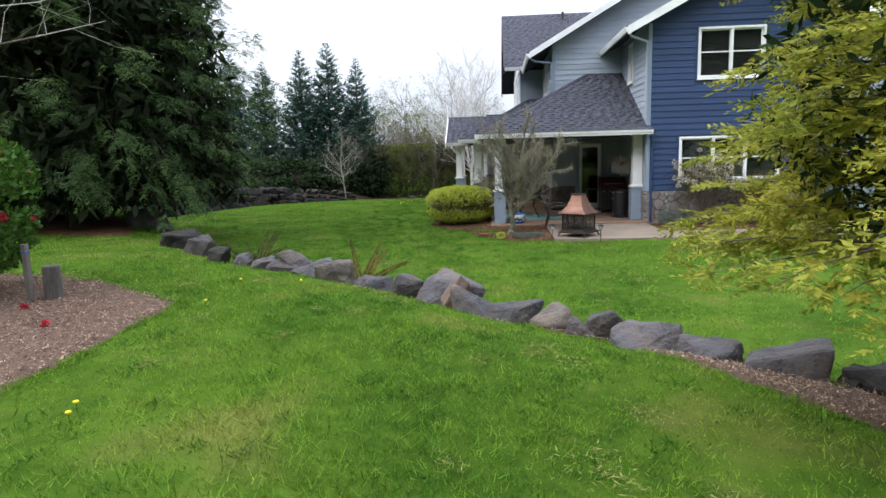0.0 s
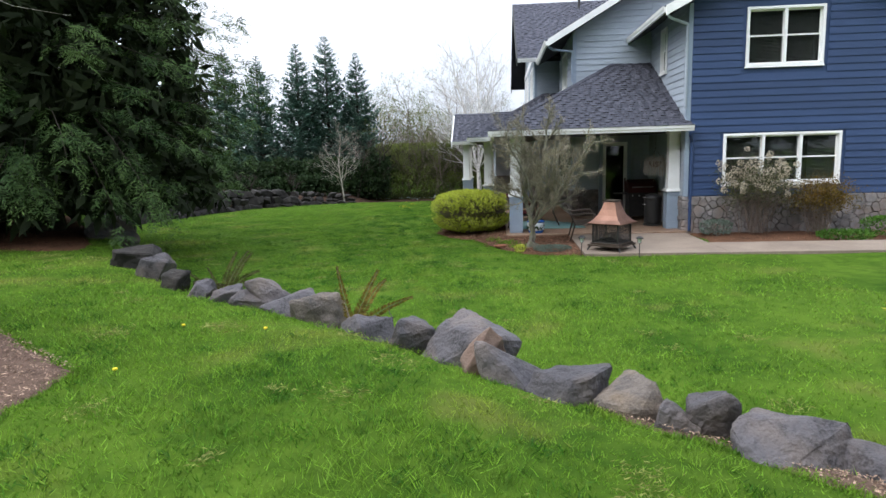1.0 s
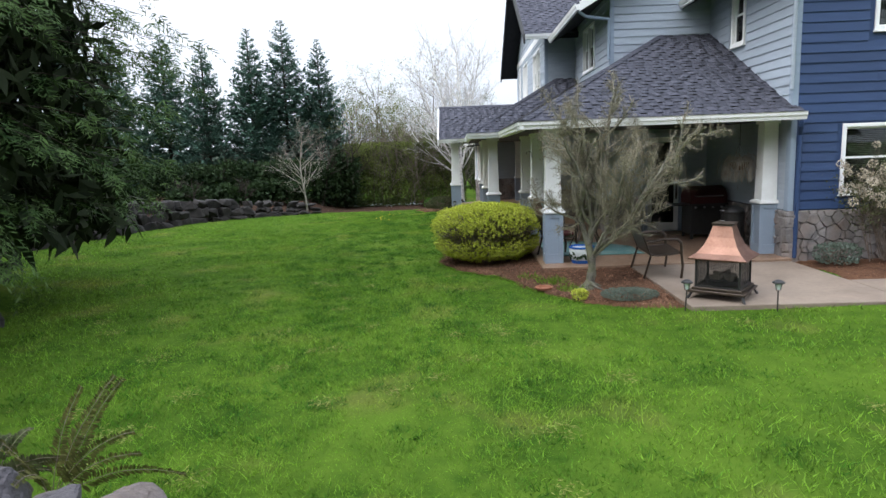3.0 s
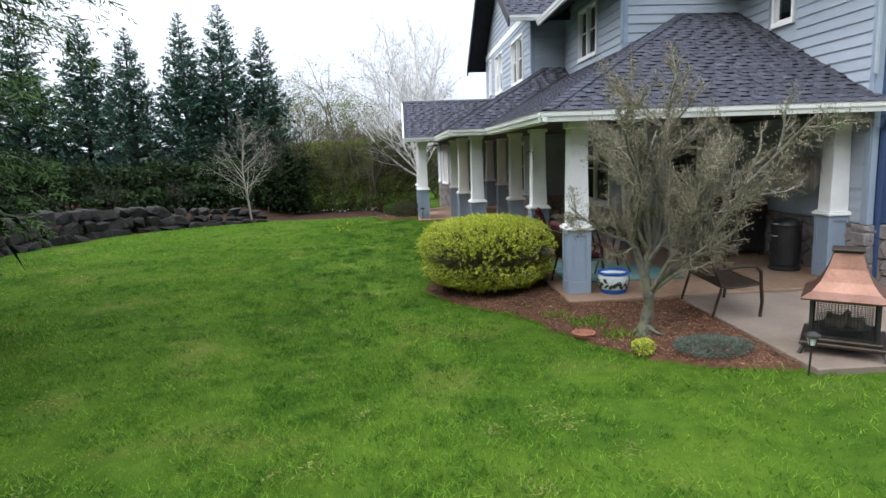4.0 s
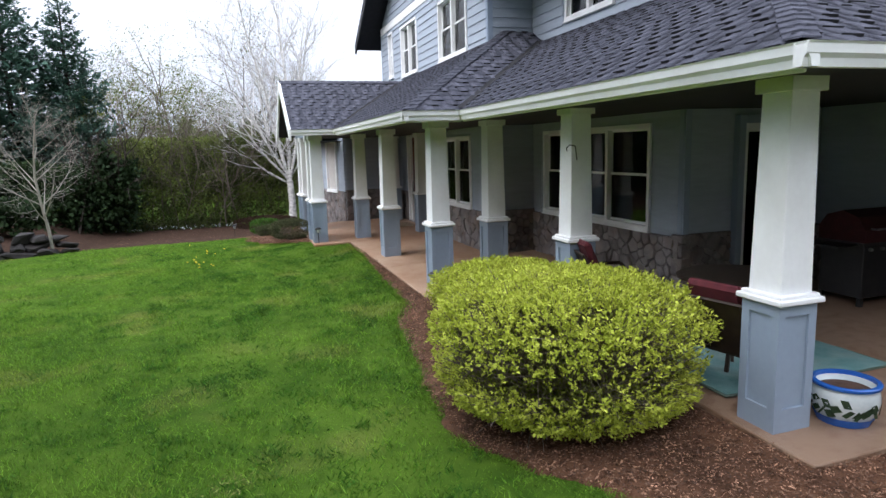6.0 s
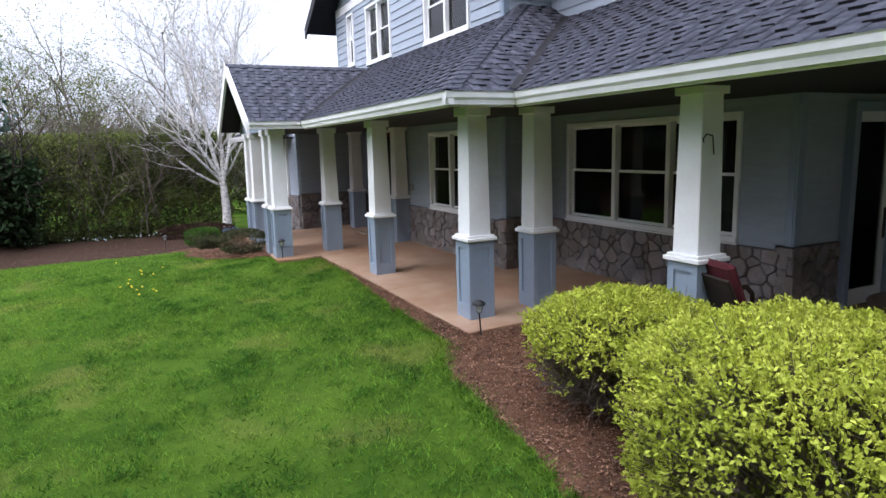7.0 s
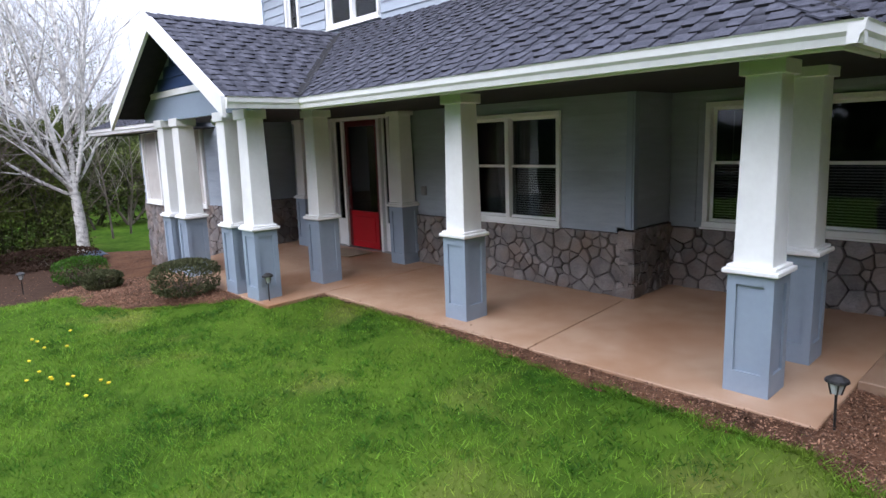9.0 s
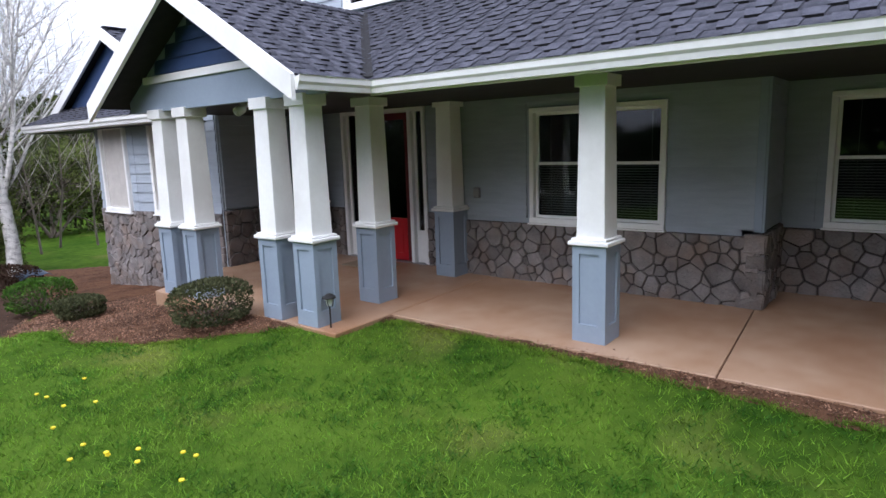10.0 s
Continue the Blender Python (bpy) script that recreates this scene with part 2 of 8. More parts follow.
M_DARKDOOR = material("dark_red_door_stile", (0.085, 0.008, 0.011), (0.12, 0.011, 0.015), 3, 0.35, 0.05, 100)
M_MAROON = material("maroon_enamel", (0.035, 0.005, 0.007), (0.06, 0.009, 0.011), 12, 0.85, 0.3, 200)
M_CUSHION = material("red_cushion_fabric", (0.060, 0.008, 0.012), (0.105, 0.014, 0.020), 12, 0.85, 0.3, 200)
M_TEAL = material("teal_rug", (0.080, 0.200, 0.200), (0.160, 0.288, 0.280), 7, 0.95, 0.4, 160, stain=(0.256, 0.288, 0.248), stain_scale=3)
M_CERAMIC = material("white_glaze", (0.46, 0.53, 0.55), (0.62, 0.67, 0.67), 5, 0.15, 0)
M_COBALT = material("cobalt_glaze", (0.02, 0.09, 0.38), (0.03, 0.14, 0.48), 5, 0.15, 0)
M_COBALTCLOTH = material("faded_blue_tarp", (0.03, 0.05, 0.085), (0.06, 0.09, 0.135), 6, 0.6, 0.2)
M_OLIVEGLAZE = material("olive_glaze", (0.03, 0.06, 0.035), (0.06, 0.10, 0.05), 5, 0.2, 0)
M_TERRA = material("terracotta", (0.255, 0.098, 0.053), (0.345, 0.150, 0.090), 6, 0.8, 0.2, 60)
M_SOIL = material("potting_soil", (0.05, 0.03, 0.02), (0.12, 0.06, 0.04), 12, 0.95, 0.8)
M_DARKIN = material("dim_room_shade", (0.045, 0.044, 0.043), (0.06, 0.059, 0.058), 2, 0.8, 0)
M_BLIND = material("window_blind", (0.46, 0.45, 0.43), (0.54, 0.53, 0.51), 5, 0.6, 0)
M_CURTAIN = material("grey_curtain", (0.42, 0.40, 0.38), (0.52, 0.50, 0.47), 5, 0.9, 0.2, 60)
M_WOODPOST = material("weathered_grey_wood", (0.072, 0.064, 0.056), (0.176, 0.160, 0.144), 7, 0.9, 0.6, 40, stretch=(1, 1, 0.2))
M_STEEL = material("grey_steel", (0.25, 0.25, 0.26), (0.36, 0.36, 0.37), 8, 0.4, 0.05, metal=0.7)
M_MAT = material("coir_doormat", (0.22, 0.17, 0.12), (0.30, 0.24, 0.17), 20, 0.95, 0.5)
M_GLASS = glass_material("window_glass")
M_COATED = glass_material("coated_window_glass", 2.3)


# ---------------------------------------------------------------- mesh tools
def thing(name, label="", category="", group="", kind="", at=(0, 0, 0), rz=0):
    ob = new(name)
    ob.empty_display_size = 0.1
    ob.matrix_world = pose(*at, 0, 0, rz)
    return tagged(ob, label, category, group, kind)


def finish(name, me, mat, parent=None, label="", smooth=False):
    me.materials.append(mat)
    if smooth:
        me.polygons.foreach_set("use_smooth", [True] * len(me.polygons))
    ob = new(name, me)
    if parent is not None:
        ob.parent = parent
    return tagged(ob, label)


def part(name, bm, mat, parent=None, label="", smooth=False):
    me = bpy.data.meshes.new(name)
    bmesh.ops.recalc_face_normals(bm, faces=bm.faces)
    bm.to_mesh(me)
    bm.free()
    return finish(name, me, mat, parent, label, smooth)


def arrays(name, verts, faces, mat, parent=None, label="", smooth=False):
    """A mesh from numpy arrays; all faces have the same number of corners."""
    verts, faces = np.asarray(verts, np.float32), np.asarray(faces, np.int32)
    me = bpy.data.meshes.new(name)
    k = faces.shape[1]
    me.vertices.add(len(verts))
    me.vertices.foreach_set("co", verts.ravel())
    me.loops.add(faces.size)
    me.loops.foreach_set("vertex_index", faces.ravel())
    me.polygons.add(len(faces))
    me.polygons.foreach_set("loop_start", np.arange(len(faces), dtype=np.int32) * k)
    me.update(calc_edges=True)
    return finish(name, me, mat, parent, label, smooth)


def box(bm, x0, x1, y0, y1, z0, z1, bevel=0.0, turn=None):
    vs = bmesh.ops.create_cube(bm, size=1)["verts"]
    m = Matrix.Translation(((x0 + x1) / 2, (y0 + y1) / 2, (z0 + z1) / 2)) @ Matrix.Diagonal((abs(x1 - x0), abs(y1 - y0), abs(z1 - z0), 1))
    bmesh.ops.transform(bm, matrix=m if turn is None else turn @ m, verts=vs)
    if bevel:
        es = list({e for v in vs for e in v.link_edges})
        bmesh.ops.bevel(bm, geom=es, offset=bevel, segments=1, affect="EDGES", profile=0.5)
    return vs


def boxed(*dims, bevel=0.0):
    bm = bmesh.new()
    box(bm, *dims, bevel=bevel)
    return bm


def lathe(bm, profile, steps=20, at=(0, 0, 0), ends=True):
    """A turned shape from (radius, height) pairs."""
    rings = []
    for r, z in profile:
        rings.append([bm.verts.new((at[0] + r * math.cos(2 * math.pi * i / steps), at[1] + r * math.sin(2 * math.pi * i / steps), at[2] + z)) for i in range(steps)])
    for a, b in zip(rings, rings[1:]):
        for i in range(steps):
            bm.faces.new((a[i], a[(i + 1) % steps], b[(i + 1) % steps], b[i]))
    for ring in (rings[0], rings[-1]) if ends else ():
        if (ring[0].co - ring[steps // 2].co).length > 1e-4:
            bm.faces.new(ring)
    return bm


def rod(bm, p0, p1, r0, r1=None, sides=7):
    p0, p1 = Vector(p0), Vector(p1)
    q = (p1 - p0).to_track_quat("Z", "Y")
    r1 = r0 if r1 is None else r1
    a = [bm.verts.new(p0 + q @ Vector((r0 * math.cos(2 * math.pi * i / sides), r0 * math.sin(2 * math.pi * i / sides), 0))) for i in range(sides)]
    b = [bm.verts.new(p1 + q @ Vector((r1 * math.cos(2 * math.pi * i / sides), r1 * math.sin(2 * math.pi * i / sides), 0))) for i in range(sides)]
    for i in range(sides):
        bm.faces.new((a[i], a[(i + 1) % sides], b[(i + 1) % sides], b[i]))
    bm.faces.new(a)
    bm.faces.new(b)


def path_rod(bm, pts, r, sides=7):
    for p, q in zip(pts, pts[1:]):
        rod(bm, p, q, r, r, sides)


def prism(bm, outline, z0, z1):
    """A flat polygon given in plan, from z0 up to z1."""
    a = [bm.verts.new((x, y, z0)) for x, y in outline]
    b = [bm.verts.new((x, y, z1)) for x, y in outline]
    for i in range(len(a)):
        j = (i + 1) % len(a)
        bm.faces.new((a[i], a[j], b[j], b[i]))
    bm.faces.new(a)
    bm.faces.new(b)
    return bm


def inside(px, py, poly):
    """Which of the points lie in the polygon."""
    px, py = np.asarray(px), np.asarray(py)
    hit = np.zeros(px.shape, bool)
    for (x0, y0), (x1, y1) in zip(poly, poly[1:] + poly[:1]):
        if y0 != y1:
            hit ^= ((y0 > py) != (y1 > py)) & (px < (x1 - x0) * (py - y0) / (y1 - y0) + x0)
    return hit


def tubes(segs, sides=5):
    """Vertices and quads of tapered tubes, one for each (p0, p1, r0, r1)."""
    p0 = np.array([s[0] for s in segs], float)
    p1 = np.array([s[1] for s in segs], float)
    r0 = np.array([s[2] for s in segs], float)[:, None, None]
    r1 = np.array([s[3] for s in segs], float)[:, None, None]
    d = p1 - p0
    d /= np.linalg.norm(d, axis=1, keepdims=True) + 1e-9
    ref = np.where(np.abs(d[:, 2:3]) > 0.9, np.array([[1.0, 0, 0]]), np.array([[0, 0, 1.0]]))
    u = np.cross(d, ref)
    u /= np.linalg.norm(u, axis=1, keepdims=True) + 1e-9
    v = np.cross(d, u)
    ang = np.arange(sides) * 2 * np.pi / sides
    ring = u[:, None, :] * np.cos(ang)[None, :, None] + v[:, None, :] * np.sin(ang)[None, :, None]
    verts = np.concatenate([p0[:, None, :] + ring * r0, p1[:, None, :] + ring * r1], 1).reshape(-1, 3)
    base = (np.arange(len(segs)) * 2 * sides)[:, None]
    i = np.arange(sides)
    j = (i + 1) % sides
    faces = np.stack([base + i, base + j, base + sides + j, base + sides + i], -1).reshape(-1, 4)
    return verts, faces


def unit(a):
    return a / (np.linalg.norm(a, axis=-1, keepdims=True) + 1e-9)


def blades(at, way, length, width, rng, curl=0.15, facing=None, loose=0.5):
    """Leaf-shaped quads: from at along way, facing at random or roughly the given way."""
    n = len(at)
    way = unit(way)
    turn = rng.normal(size=(n, 3))
    side = unit(np.cross(way, turn if facing is None else facing + turn * loose))
    up = np.cross(side, way)
    length, width = np.broadcast_to(length, n)[:, None], np.broadcast_to(width, n)[:, None]
    mid = at + way * length * 0.5
    v = np.stack([at, mid + side * width / 2 + up * curl * width, at + way * length, mid - side * width / 2 + up * curl * width], 1)
    return v.reshape(-1, 3), np.arange(4 * n).reshape(n, 4)


def fronds(at, axis, side, length, rng, pairs=5, fan=0.75, width=0.22, reach=0.62):
    """Flat feathery sprays: leaf quads in pairs along each axis, longest near the base."""
    n = len(at)
    axis, side = unit(axis), unit(side)
    length = np.broadcast_to(length, n)
    pts, ways, lens = [at], [axis], [length * reach * 0.8]
    for j in range(pairs):
        f = (j + 0.35) / pairs
        for sg in (-1, 1):
            pts.append(at + axis * (length * f)[:, None])
            ways.append(axis * 0.8 + side * sg * fan + rng.normal(size=(n, 3)) * 0.12)
            lens.append(length * reach * (1 - 0.66 * f) * rng.uniform(0.75, 1.2, n))
    pts.append(at + axis * (length * (1 - reach * 0.6))[:, None])
    ways.append(axis)
    lens.append(length * reach * 0.7)
    at, way, ln = np.concatenate(pts), np.concatenate(ways), np.concatenate(lens)
    face = np.tile(np.cross(axis, side), (2 * pairs + 2, 1))
    return blades(at, way, ln, ln * width * rng.uniform(0.8, 1.3, len(ln)), rng, 0.15, face, 0.35)


def grow(rng, start, way, length, radius, levels, kids, spread=0.7, lift=0.15, wobble=0.12, shrink=0.62, pieces=5, kid_from=0.25, thin=0.62, droop=0.0):
    """Woody growth: lists of tube pieces and of tips (place, way)."""
    segs, tips = [], []

    def limb(p, d, ln, r, lev):
        pts, ways = [np.array(p, float)], []
        n = pieces if lev == levels else (3 if lev > 0 else 2)
        for i in range(n):
            d = unit(d + rng.normal(size=3) * wobble + np.array([0, 0, (lift if lev > 0 else lift - droop)]) * 0.5)
            ways.append(d)
            pts.append(pts[-1] + d * ln / n)
        for i in range(n):
            segs.append((pts[i], pts[i + 1], r * (1 - 0.75 * i / n), r * (1 - 0.75 * (i + 1) / n)))
        tips.append((pts[-1], d))
        if lev > 0:
            k = kids[levels - lev] if isinstance(kids, (list, tuple)) else kids
            for j in range(k):
                f = kid_from + (0.97 - kid_from) * (j + rng.random()) / k
                i = min(n - 1, int(f * n))
                a = pts[i] + (pts[i + 1] - pts[i]) * (f * n - i)
                out = unit(np.cross(ways[i], rng.normal(size=3)))
                limb(a, unit(ways[i] * (1 - spread * 0.6) + out * spread), ln * shrink * (1.15 - 0.55 * f), max(r * thin * (1 - 0.5 * f), 0.002), lev - 1)

    limb(start, np.array(way, float), length, radius, levels)
    return segs, tips
# ---------------------------------------------------------------- ground
TURN = radians(1.463)
SPREAD = 0.9836


def site(x, y):
    """From the garden's own plan, which lies slightly askew to the house, to the house's axes."""
    return 0.472 + SPREAD * (x * math.cos(TURN) - y * math.sin(TURN)), 0.289 + SPREAD * (x * math.sin(TURN) + y * math.cos(TURN))


ROCKLINE = [(-13.6, 22.4), (-11.5, 19.6), (-9.2, 16.3), (-7.4, 13.8), (-6.6, 12.6), (-5.16, 11.0), (-4.38, 10.18), (-3.7, 9.65), (-3.05, 9.38), (-2.45, 9.1), (-1.9, 8.65), (-1.28, 8.15), (-0.85, 7.95),
            (-0.43, 7.6), (0.1, 7.29), (0.49, 6.95), (0.89, 6.74), (1.34, 6.42), (1.82, 6.05), (2.36, 5.85), (3.1, 5.3), (4.0, 4.7), (7.0, 3.6), (14.0, 2.4)]
WALLLINE = [(-13.6, 22.4), (-12.9, 24.2), (-12.5, 25.6), (-12.25, 27.3), (-11.5, 29.3), (-10.4, 30.7), (-9.0, 31.7), (-7.2, 32.45)]
UPPER = ROCKLINE + [(300, 2.4), (300, -300), (-300, -300), (-300, 22.4)]
BEHIND = WALLLINE + [(-6.6, 60), (-300, 60), (-300, 22.4)]


SLABS = [[(-0.72, 23.02), (-0.72, 28.97), (1.6, 28.97), (1.6, 23.02)], [(-1.56, 28.98), (-1.56, 32.72), (-0.3, 33.25), (1.6, 33.25), (1.6, 28.98)],
         [(0.2, 17.6), (0.2, 23.0), (4.5, 23.0), (4.5, 17.6)], [(1.72, 14.68), (1.72, 17.6), (14, 17.6), (14, 14.75)]]


def line_distance(px, py, line):
    best = np.full(np.shape(px), 1e9)
    for (x0, y0), (x1, y1) in zip(line, line[1:]):
        dx, dy = x1 - x0, y1 - y0
        s = np.clip(((px - x0) * dx + (py - y0) * dy) / (dx * dx + dy * dy), 0, 1)
        best = np.minimum(best, np.hypot(px - x0 - s * dx, py - y0 - s * dy))
    return best


def ground_height(px, py):
    """The level lawn, raised behind the boulders and the stone wall, falling away to the north."""
    px, py = np.asarray(px, float), np.asarray(py, float)
    low = 0.085 - 0.007 * np.clip(py - 20, 0, 12) - 0.44 * np.clip((py - 32.2) / 4.6, 0, 1) * np.clip((px + 9.5) / 2.5, 0, 1)
    low = low + np.interp(px, [-12.5, -9.5, -7.6], [0.5, 0.34, 0.0]) * np.clip((line_distance(px, py, WALLLINE) - 0.1) / 0.9, 0, 1) * inside(px, py, BEHIND)
    paved = np.full(px.shape, 1e9)
    for outline in SLABS:
        paved = np.minimum(paved, np.where(inside(px, py, outline), 0.0, line_distance(px, py, outline + outline[:1])))
    low = low + (0.165 - low) * np.exp(-(paved / 0.7) ** 2) * np.clip((32.6 - py) / 2.5, 0, 1)
    top = np.interp(px, [-10, -3.5, -1.2, -0.3, 0.7, 3, 5, 9], [0.76, 0.73, 0.73, 0.68, 0.63, 0.46, 0.4, 0.34])
    d = line_distance(px, py, ROCKLINE)
    up = inside(px, py, UPPER)
    edge = np.minimum(top, np.interp(px, [-9, -5.1, -3.0, -1.3, -0.3, 0.1, 0.9, 1.8, 3, 6], [0.66, 0.57, 0.52, 0.48, 0.42, 0.39, 0.35, 0.33, 0.29, 0.25]))
    raised = edge + (top - edge) * (1 - np.exp(-np.maximum(d - 0.1, 0) / 0.8))
    drop = np.clip(d / 0.45, 0, 1)
    lower = low + (edge - low) * (1 - drop) * 0.75
    z = np.where(up, raised, lower)
    return z + 0.012 * np.sin(px * 1.7 + 1.3 * np.sin(py * 0.9)) * np.cos(py * 1.3)


def ground_z(x, y):
    return float(ground_height(np.array([x]), np.array([y]))[0])


def axis_steps(a, b, step):
    far = [300, 180, 110, 70, 48, 34, 26]
    mid = np.arange(a, b + step / 2, step)
    return np.concatenate([[a - f for f in far], [a - 14, a - 8, a - 4, a - 2], mid, [b + 2, b + 4, b + 8, b + 14], [b + f for f in far[::-1]]])


gx, gy = axis_steps(-16, 12, 0.2), axis_steps(-4, 42, 0.2)
GX, GY = np.meshgrid(gx, gy)
GZ = ground_height(GX, GY)
cols, rows_n = len(gx), len(gy)
k = (np.arange(rows_n - 1)[:, None] * cols + np.arange(cols - 1)[None, :]).ravel()
tagged(arrays("ground", np.stack([GX.ravel(), GY.ravel(), GZ.ravel()], 1), np.stack([k, k + 1, k + cols + 1, k + cols], 1), M_LAWN, smooth=True),
       "green spring lawn with paler worn patches", "lawn", kind="structure")

BEDS = {
    "porch": [(1.73, 14.84), (1.5, 14.9), (0.94, 15.14), (0.47, 15.56), (0.02, 16.2), (-0.4, 17.05), (-0.85, 17.75), (-1.3, 18.3), (-1.64, 18.85), (-1.68, 19.4), (-1.6, 20.2),
              (-1.47, 21.0), (-1.38, 21.9), (-1.27, 22.5), (-1.03, 22.95), (-1.0, 23.5), (-0.95, 24.5), (-0.9, 25.5), (-0.85, 26.5), (-0.82, 27.7), (-0.8, 28.75), (-0.97, 29.02), (-1.45, 29.38),
              (-2.05, 30.15), (-2.6, 30.95), (-3.05, 31.8), (-2.95, 32.6), (-3.3, 33.2), (-2.2, 35.0), (-1.5, 37.0), (-0.9, 40.2), (0.5, 39.0), (0.5, 29.8), (0.5, 23.4), (0.6, 17.8), (1.9, 17.7), (1.75, 14.84)],
    "blue_wall": [(4.62, 16.0), (6.5, 15.99), (12.0, 15.99), (12.0, 18.1), (4.5, 18.1), (4.75, 17.0)],
    "camellia": [(-3.1, 6.46), (-3.74, 6.89), (-4.75, 7.57), (-5.6, 7.95), (-7.6, 8.4), (-10.5, 7.2), (-10.0, 3.0), (-6.0, 1.6), (-3.3, 3.0), (-3.03, 3.87), (-2.97, 4.46), (-3.05, 5.4)],
    "rock_strip": [(0.35, 7.02), (0.75, 6.5), (1.2, 6.18), (1.61, 5.95), (1.83, 5.6), (2.04, 5.3), (2.32, 4.78), (2.56, 4.37), (2.86, 4.1), (4.6, 3.1), (8.0, 2.1), (8.3, 3.2), (5.0, 4.4), (3.6, 4.95), (2.4, 5.75), (1.4, 6.35), (0.8, 6.75)],
    "hedge_strip": [(-3.3, 33.2), (-4.4, 33.45), (-6.0, 33.2), (-7.1, 32.6), (-7.5, 33.6), (-9.0, 34.0), (-9.6, 43.0), (-1.4, 43.0), (-0.9, 40.2), (-1.5, 37.0), (-2.2, 35.0)],
    "bank": WALLLINE + [(-7.6, 34.5), (-8.6, 41.5), (-24.0, 41.5), (-24.0, 24.0), (-15.5, 22.5)],
    "fir": [site(*p) for p in [(-7.9, 12.9), (-8.6, 12.7), (-11.5, 13.6), (-14.6, 14.6), (-15.5, 18.5), (-13.2, 20.3), (-10.6, 17.2), (-8.3, 13.9)]],
}


def bed(outline, label, mat):
    xs, ys = [p[0] for p in outline], [p[1] for p in outline]
    step = 0.11
    ax, ay = np.arange(min(xs), max(xs) + step, step), np.arange(min(ys), max(ys) + step, step)
    PX, PY = np.meshgrid(ax, ay)
    keep = inside(PX, PY, outline)
    rng = np.random.default_rng(7)
    edge = line_distance(PX, PY, outline + outline[:1]) * np.where(keep, 1, -1) + 0.05 * np.sin(PX * 7.1 + np.sin(PY * 5.3)) * np.sin(PY * 6.3)
    PZ = ground_height(PX, PY) + np.clip(edge * 0.4, -0.07, 0.032) + rng.normal(size=PX.shape) * 0.006
    n = len(ax)
    q = (np.arange(len(ay) - 1)[:, None] * n + np.arange(n - 1)[None, :]).ravel()
    f = np.stack([q, q + 1, q + n + 1, q + n], 1)
    near = (edge > -0.15).ravel()
    f = f[near[f].any(1)]
    used, inv = np.unique(f, return_inverse=True)
    v = np.stack([PX.ravel(), PY.ravel(), PZ.ravel()], 1)[used]
    return tagged(arrays("mulch_bed", v, inv.reshape(-1, 4), mat), label, "mulch bed", kind="structure")


for key, text in (("porch", "reddish-brown bark mulch bed beside the porch"), ("blue_wall", "dark bark mulch bed under the blue wall"), ("camellia", "coarse bark mulch bed round the camellia"),
                  ("rock_strip", "strip of bark mulch behind the boulders"), ("fir", "shaded bark mulch under the fir"), ("bank", "dark mulch bank behind the stone wall"),
                  ("hedge_strip", "mulch before the hedge, coloured darker for age and hedge shade")):
    bed(BEDS[key], text, M_DARKMULCH if key in ("bank", "hedge_strip") else M_PALEMULCH if key in ("camellia", "rock_strip") else M_MULCH)

# porch floor and patio, with sawn joints between the pours; the slabs fall slightly away from the house
FLOOR_Z = 0.22


def floor_z(x, y):
    if y < 17.59:
        return FLOOR_Z
    if y < 23.01:
        return FLOOR_Z + 0.010 * (y - 17.6) + 0.010 * (x - 0.2)
    return FLOOR_Z + 0.022 * (x + 0.5)


PAVING = [
    ("porch_floor", [(-0.72, 23.02), (-0.72, 25.47), (1.36, 25.63), (2.3, 25.66), (2.3, 23.02)], M_PORCH, "reddish-brown stained concrete porch floor"),
    ("porch_floor", [(-0.72, 25.482), (-0.74, 28.97), (1.6, 28.97), (1.6, 25.66), (1.36, 25.642)], M_PORCH, "reddish-brown stained concrete porch floor"),
    ("porch_floor", [(-1.56, 28.982), (-1.56, 32.72), (-0.3, 33.25), (1.6, 33.25), (1.6, 28.982)], M_PORCH, "reddish-brown stained concrete entry floor"),
    ("porch_floor", [(0.2, 17.6), (0.2, 23.008), (2.3, 23.008), (2.3, 21.42), (4.52, 21.42), (4.52, 17.6)], M_PATIO, "brown stained concrete patio floor under the roof, shade in its colour"),
    ("patio", [(1.72, 14.68), (1.72, 17.588), (4.5, 17.588), (4.5, 15.98), (4.5, 14.66)], M_CONCRETE, "pale weathered concrete patio"),
    ("garden_path", [(4.512, 14.66), (4.512, 15.98), (14, 15.98), (14, 14.75)], M_CONCRETE, "pale concrete path along the flower bed"),
]
for nm, outline, mt, text in PAVING:
    bm = prism(bmesh.new(), outline, -0.45, FLOOR_Z)
    bmesh.ops.bevel(bm, geom=[e for e in bm.edges if e.verts[0].co.z > 0 and e.verts[1].co.z > 0], offset=0.008, segments=1, affect="EDGES")
    mid = sum(p[1] for p in outline) / len(outline)
    for v in bm.verts:
        if v.co.z > 0:
            v.co.z += floor_z(v.co.x, 20.0 if 17.59 < mid < 23 else mid) - FLOOR_Z + (0.010 * (v.co.y - 20.0) if 17.59 < mid < 23 else 0)
    tagged(part(nm, bm, mt), text, "paving", kind="structure")
# ---------------------------------------------------------------- house
house = thing("house", "two-storey house with blue lap siding, stone base and deep porch", "house")
LAP = 0.165


def side_frame(axis, out):
    o = Vector((out, 0, 0)) if axis == "x" else Vector((0, out, 0))
    return o.cross(Vector((0, 0, 1))), o


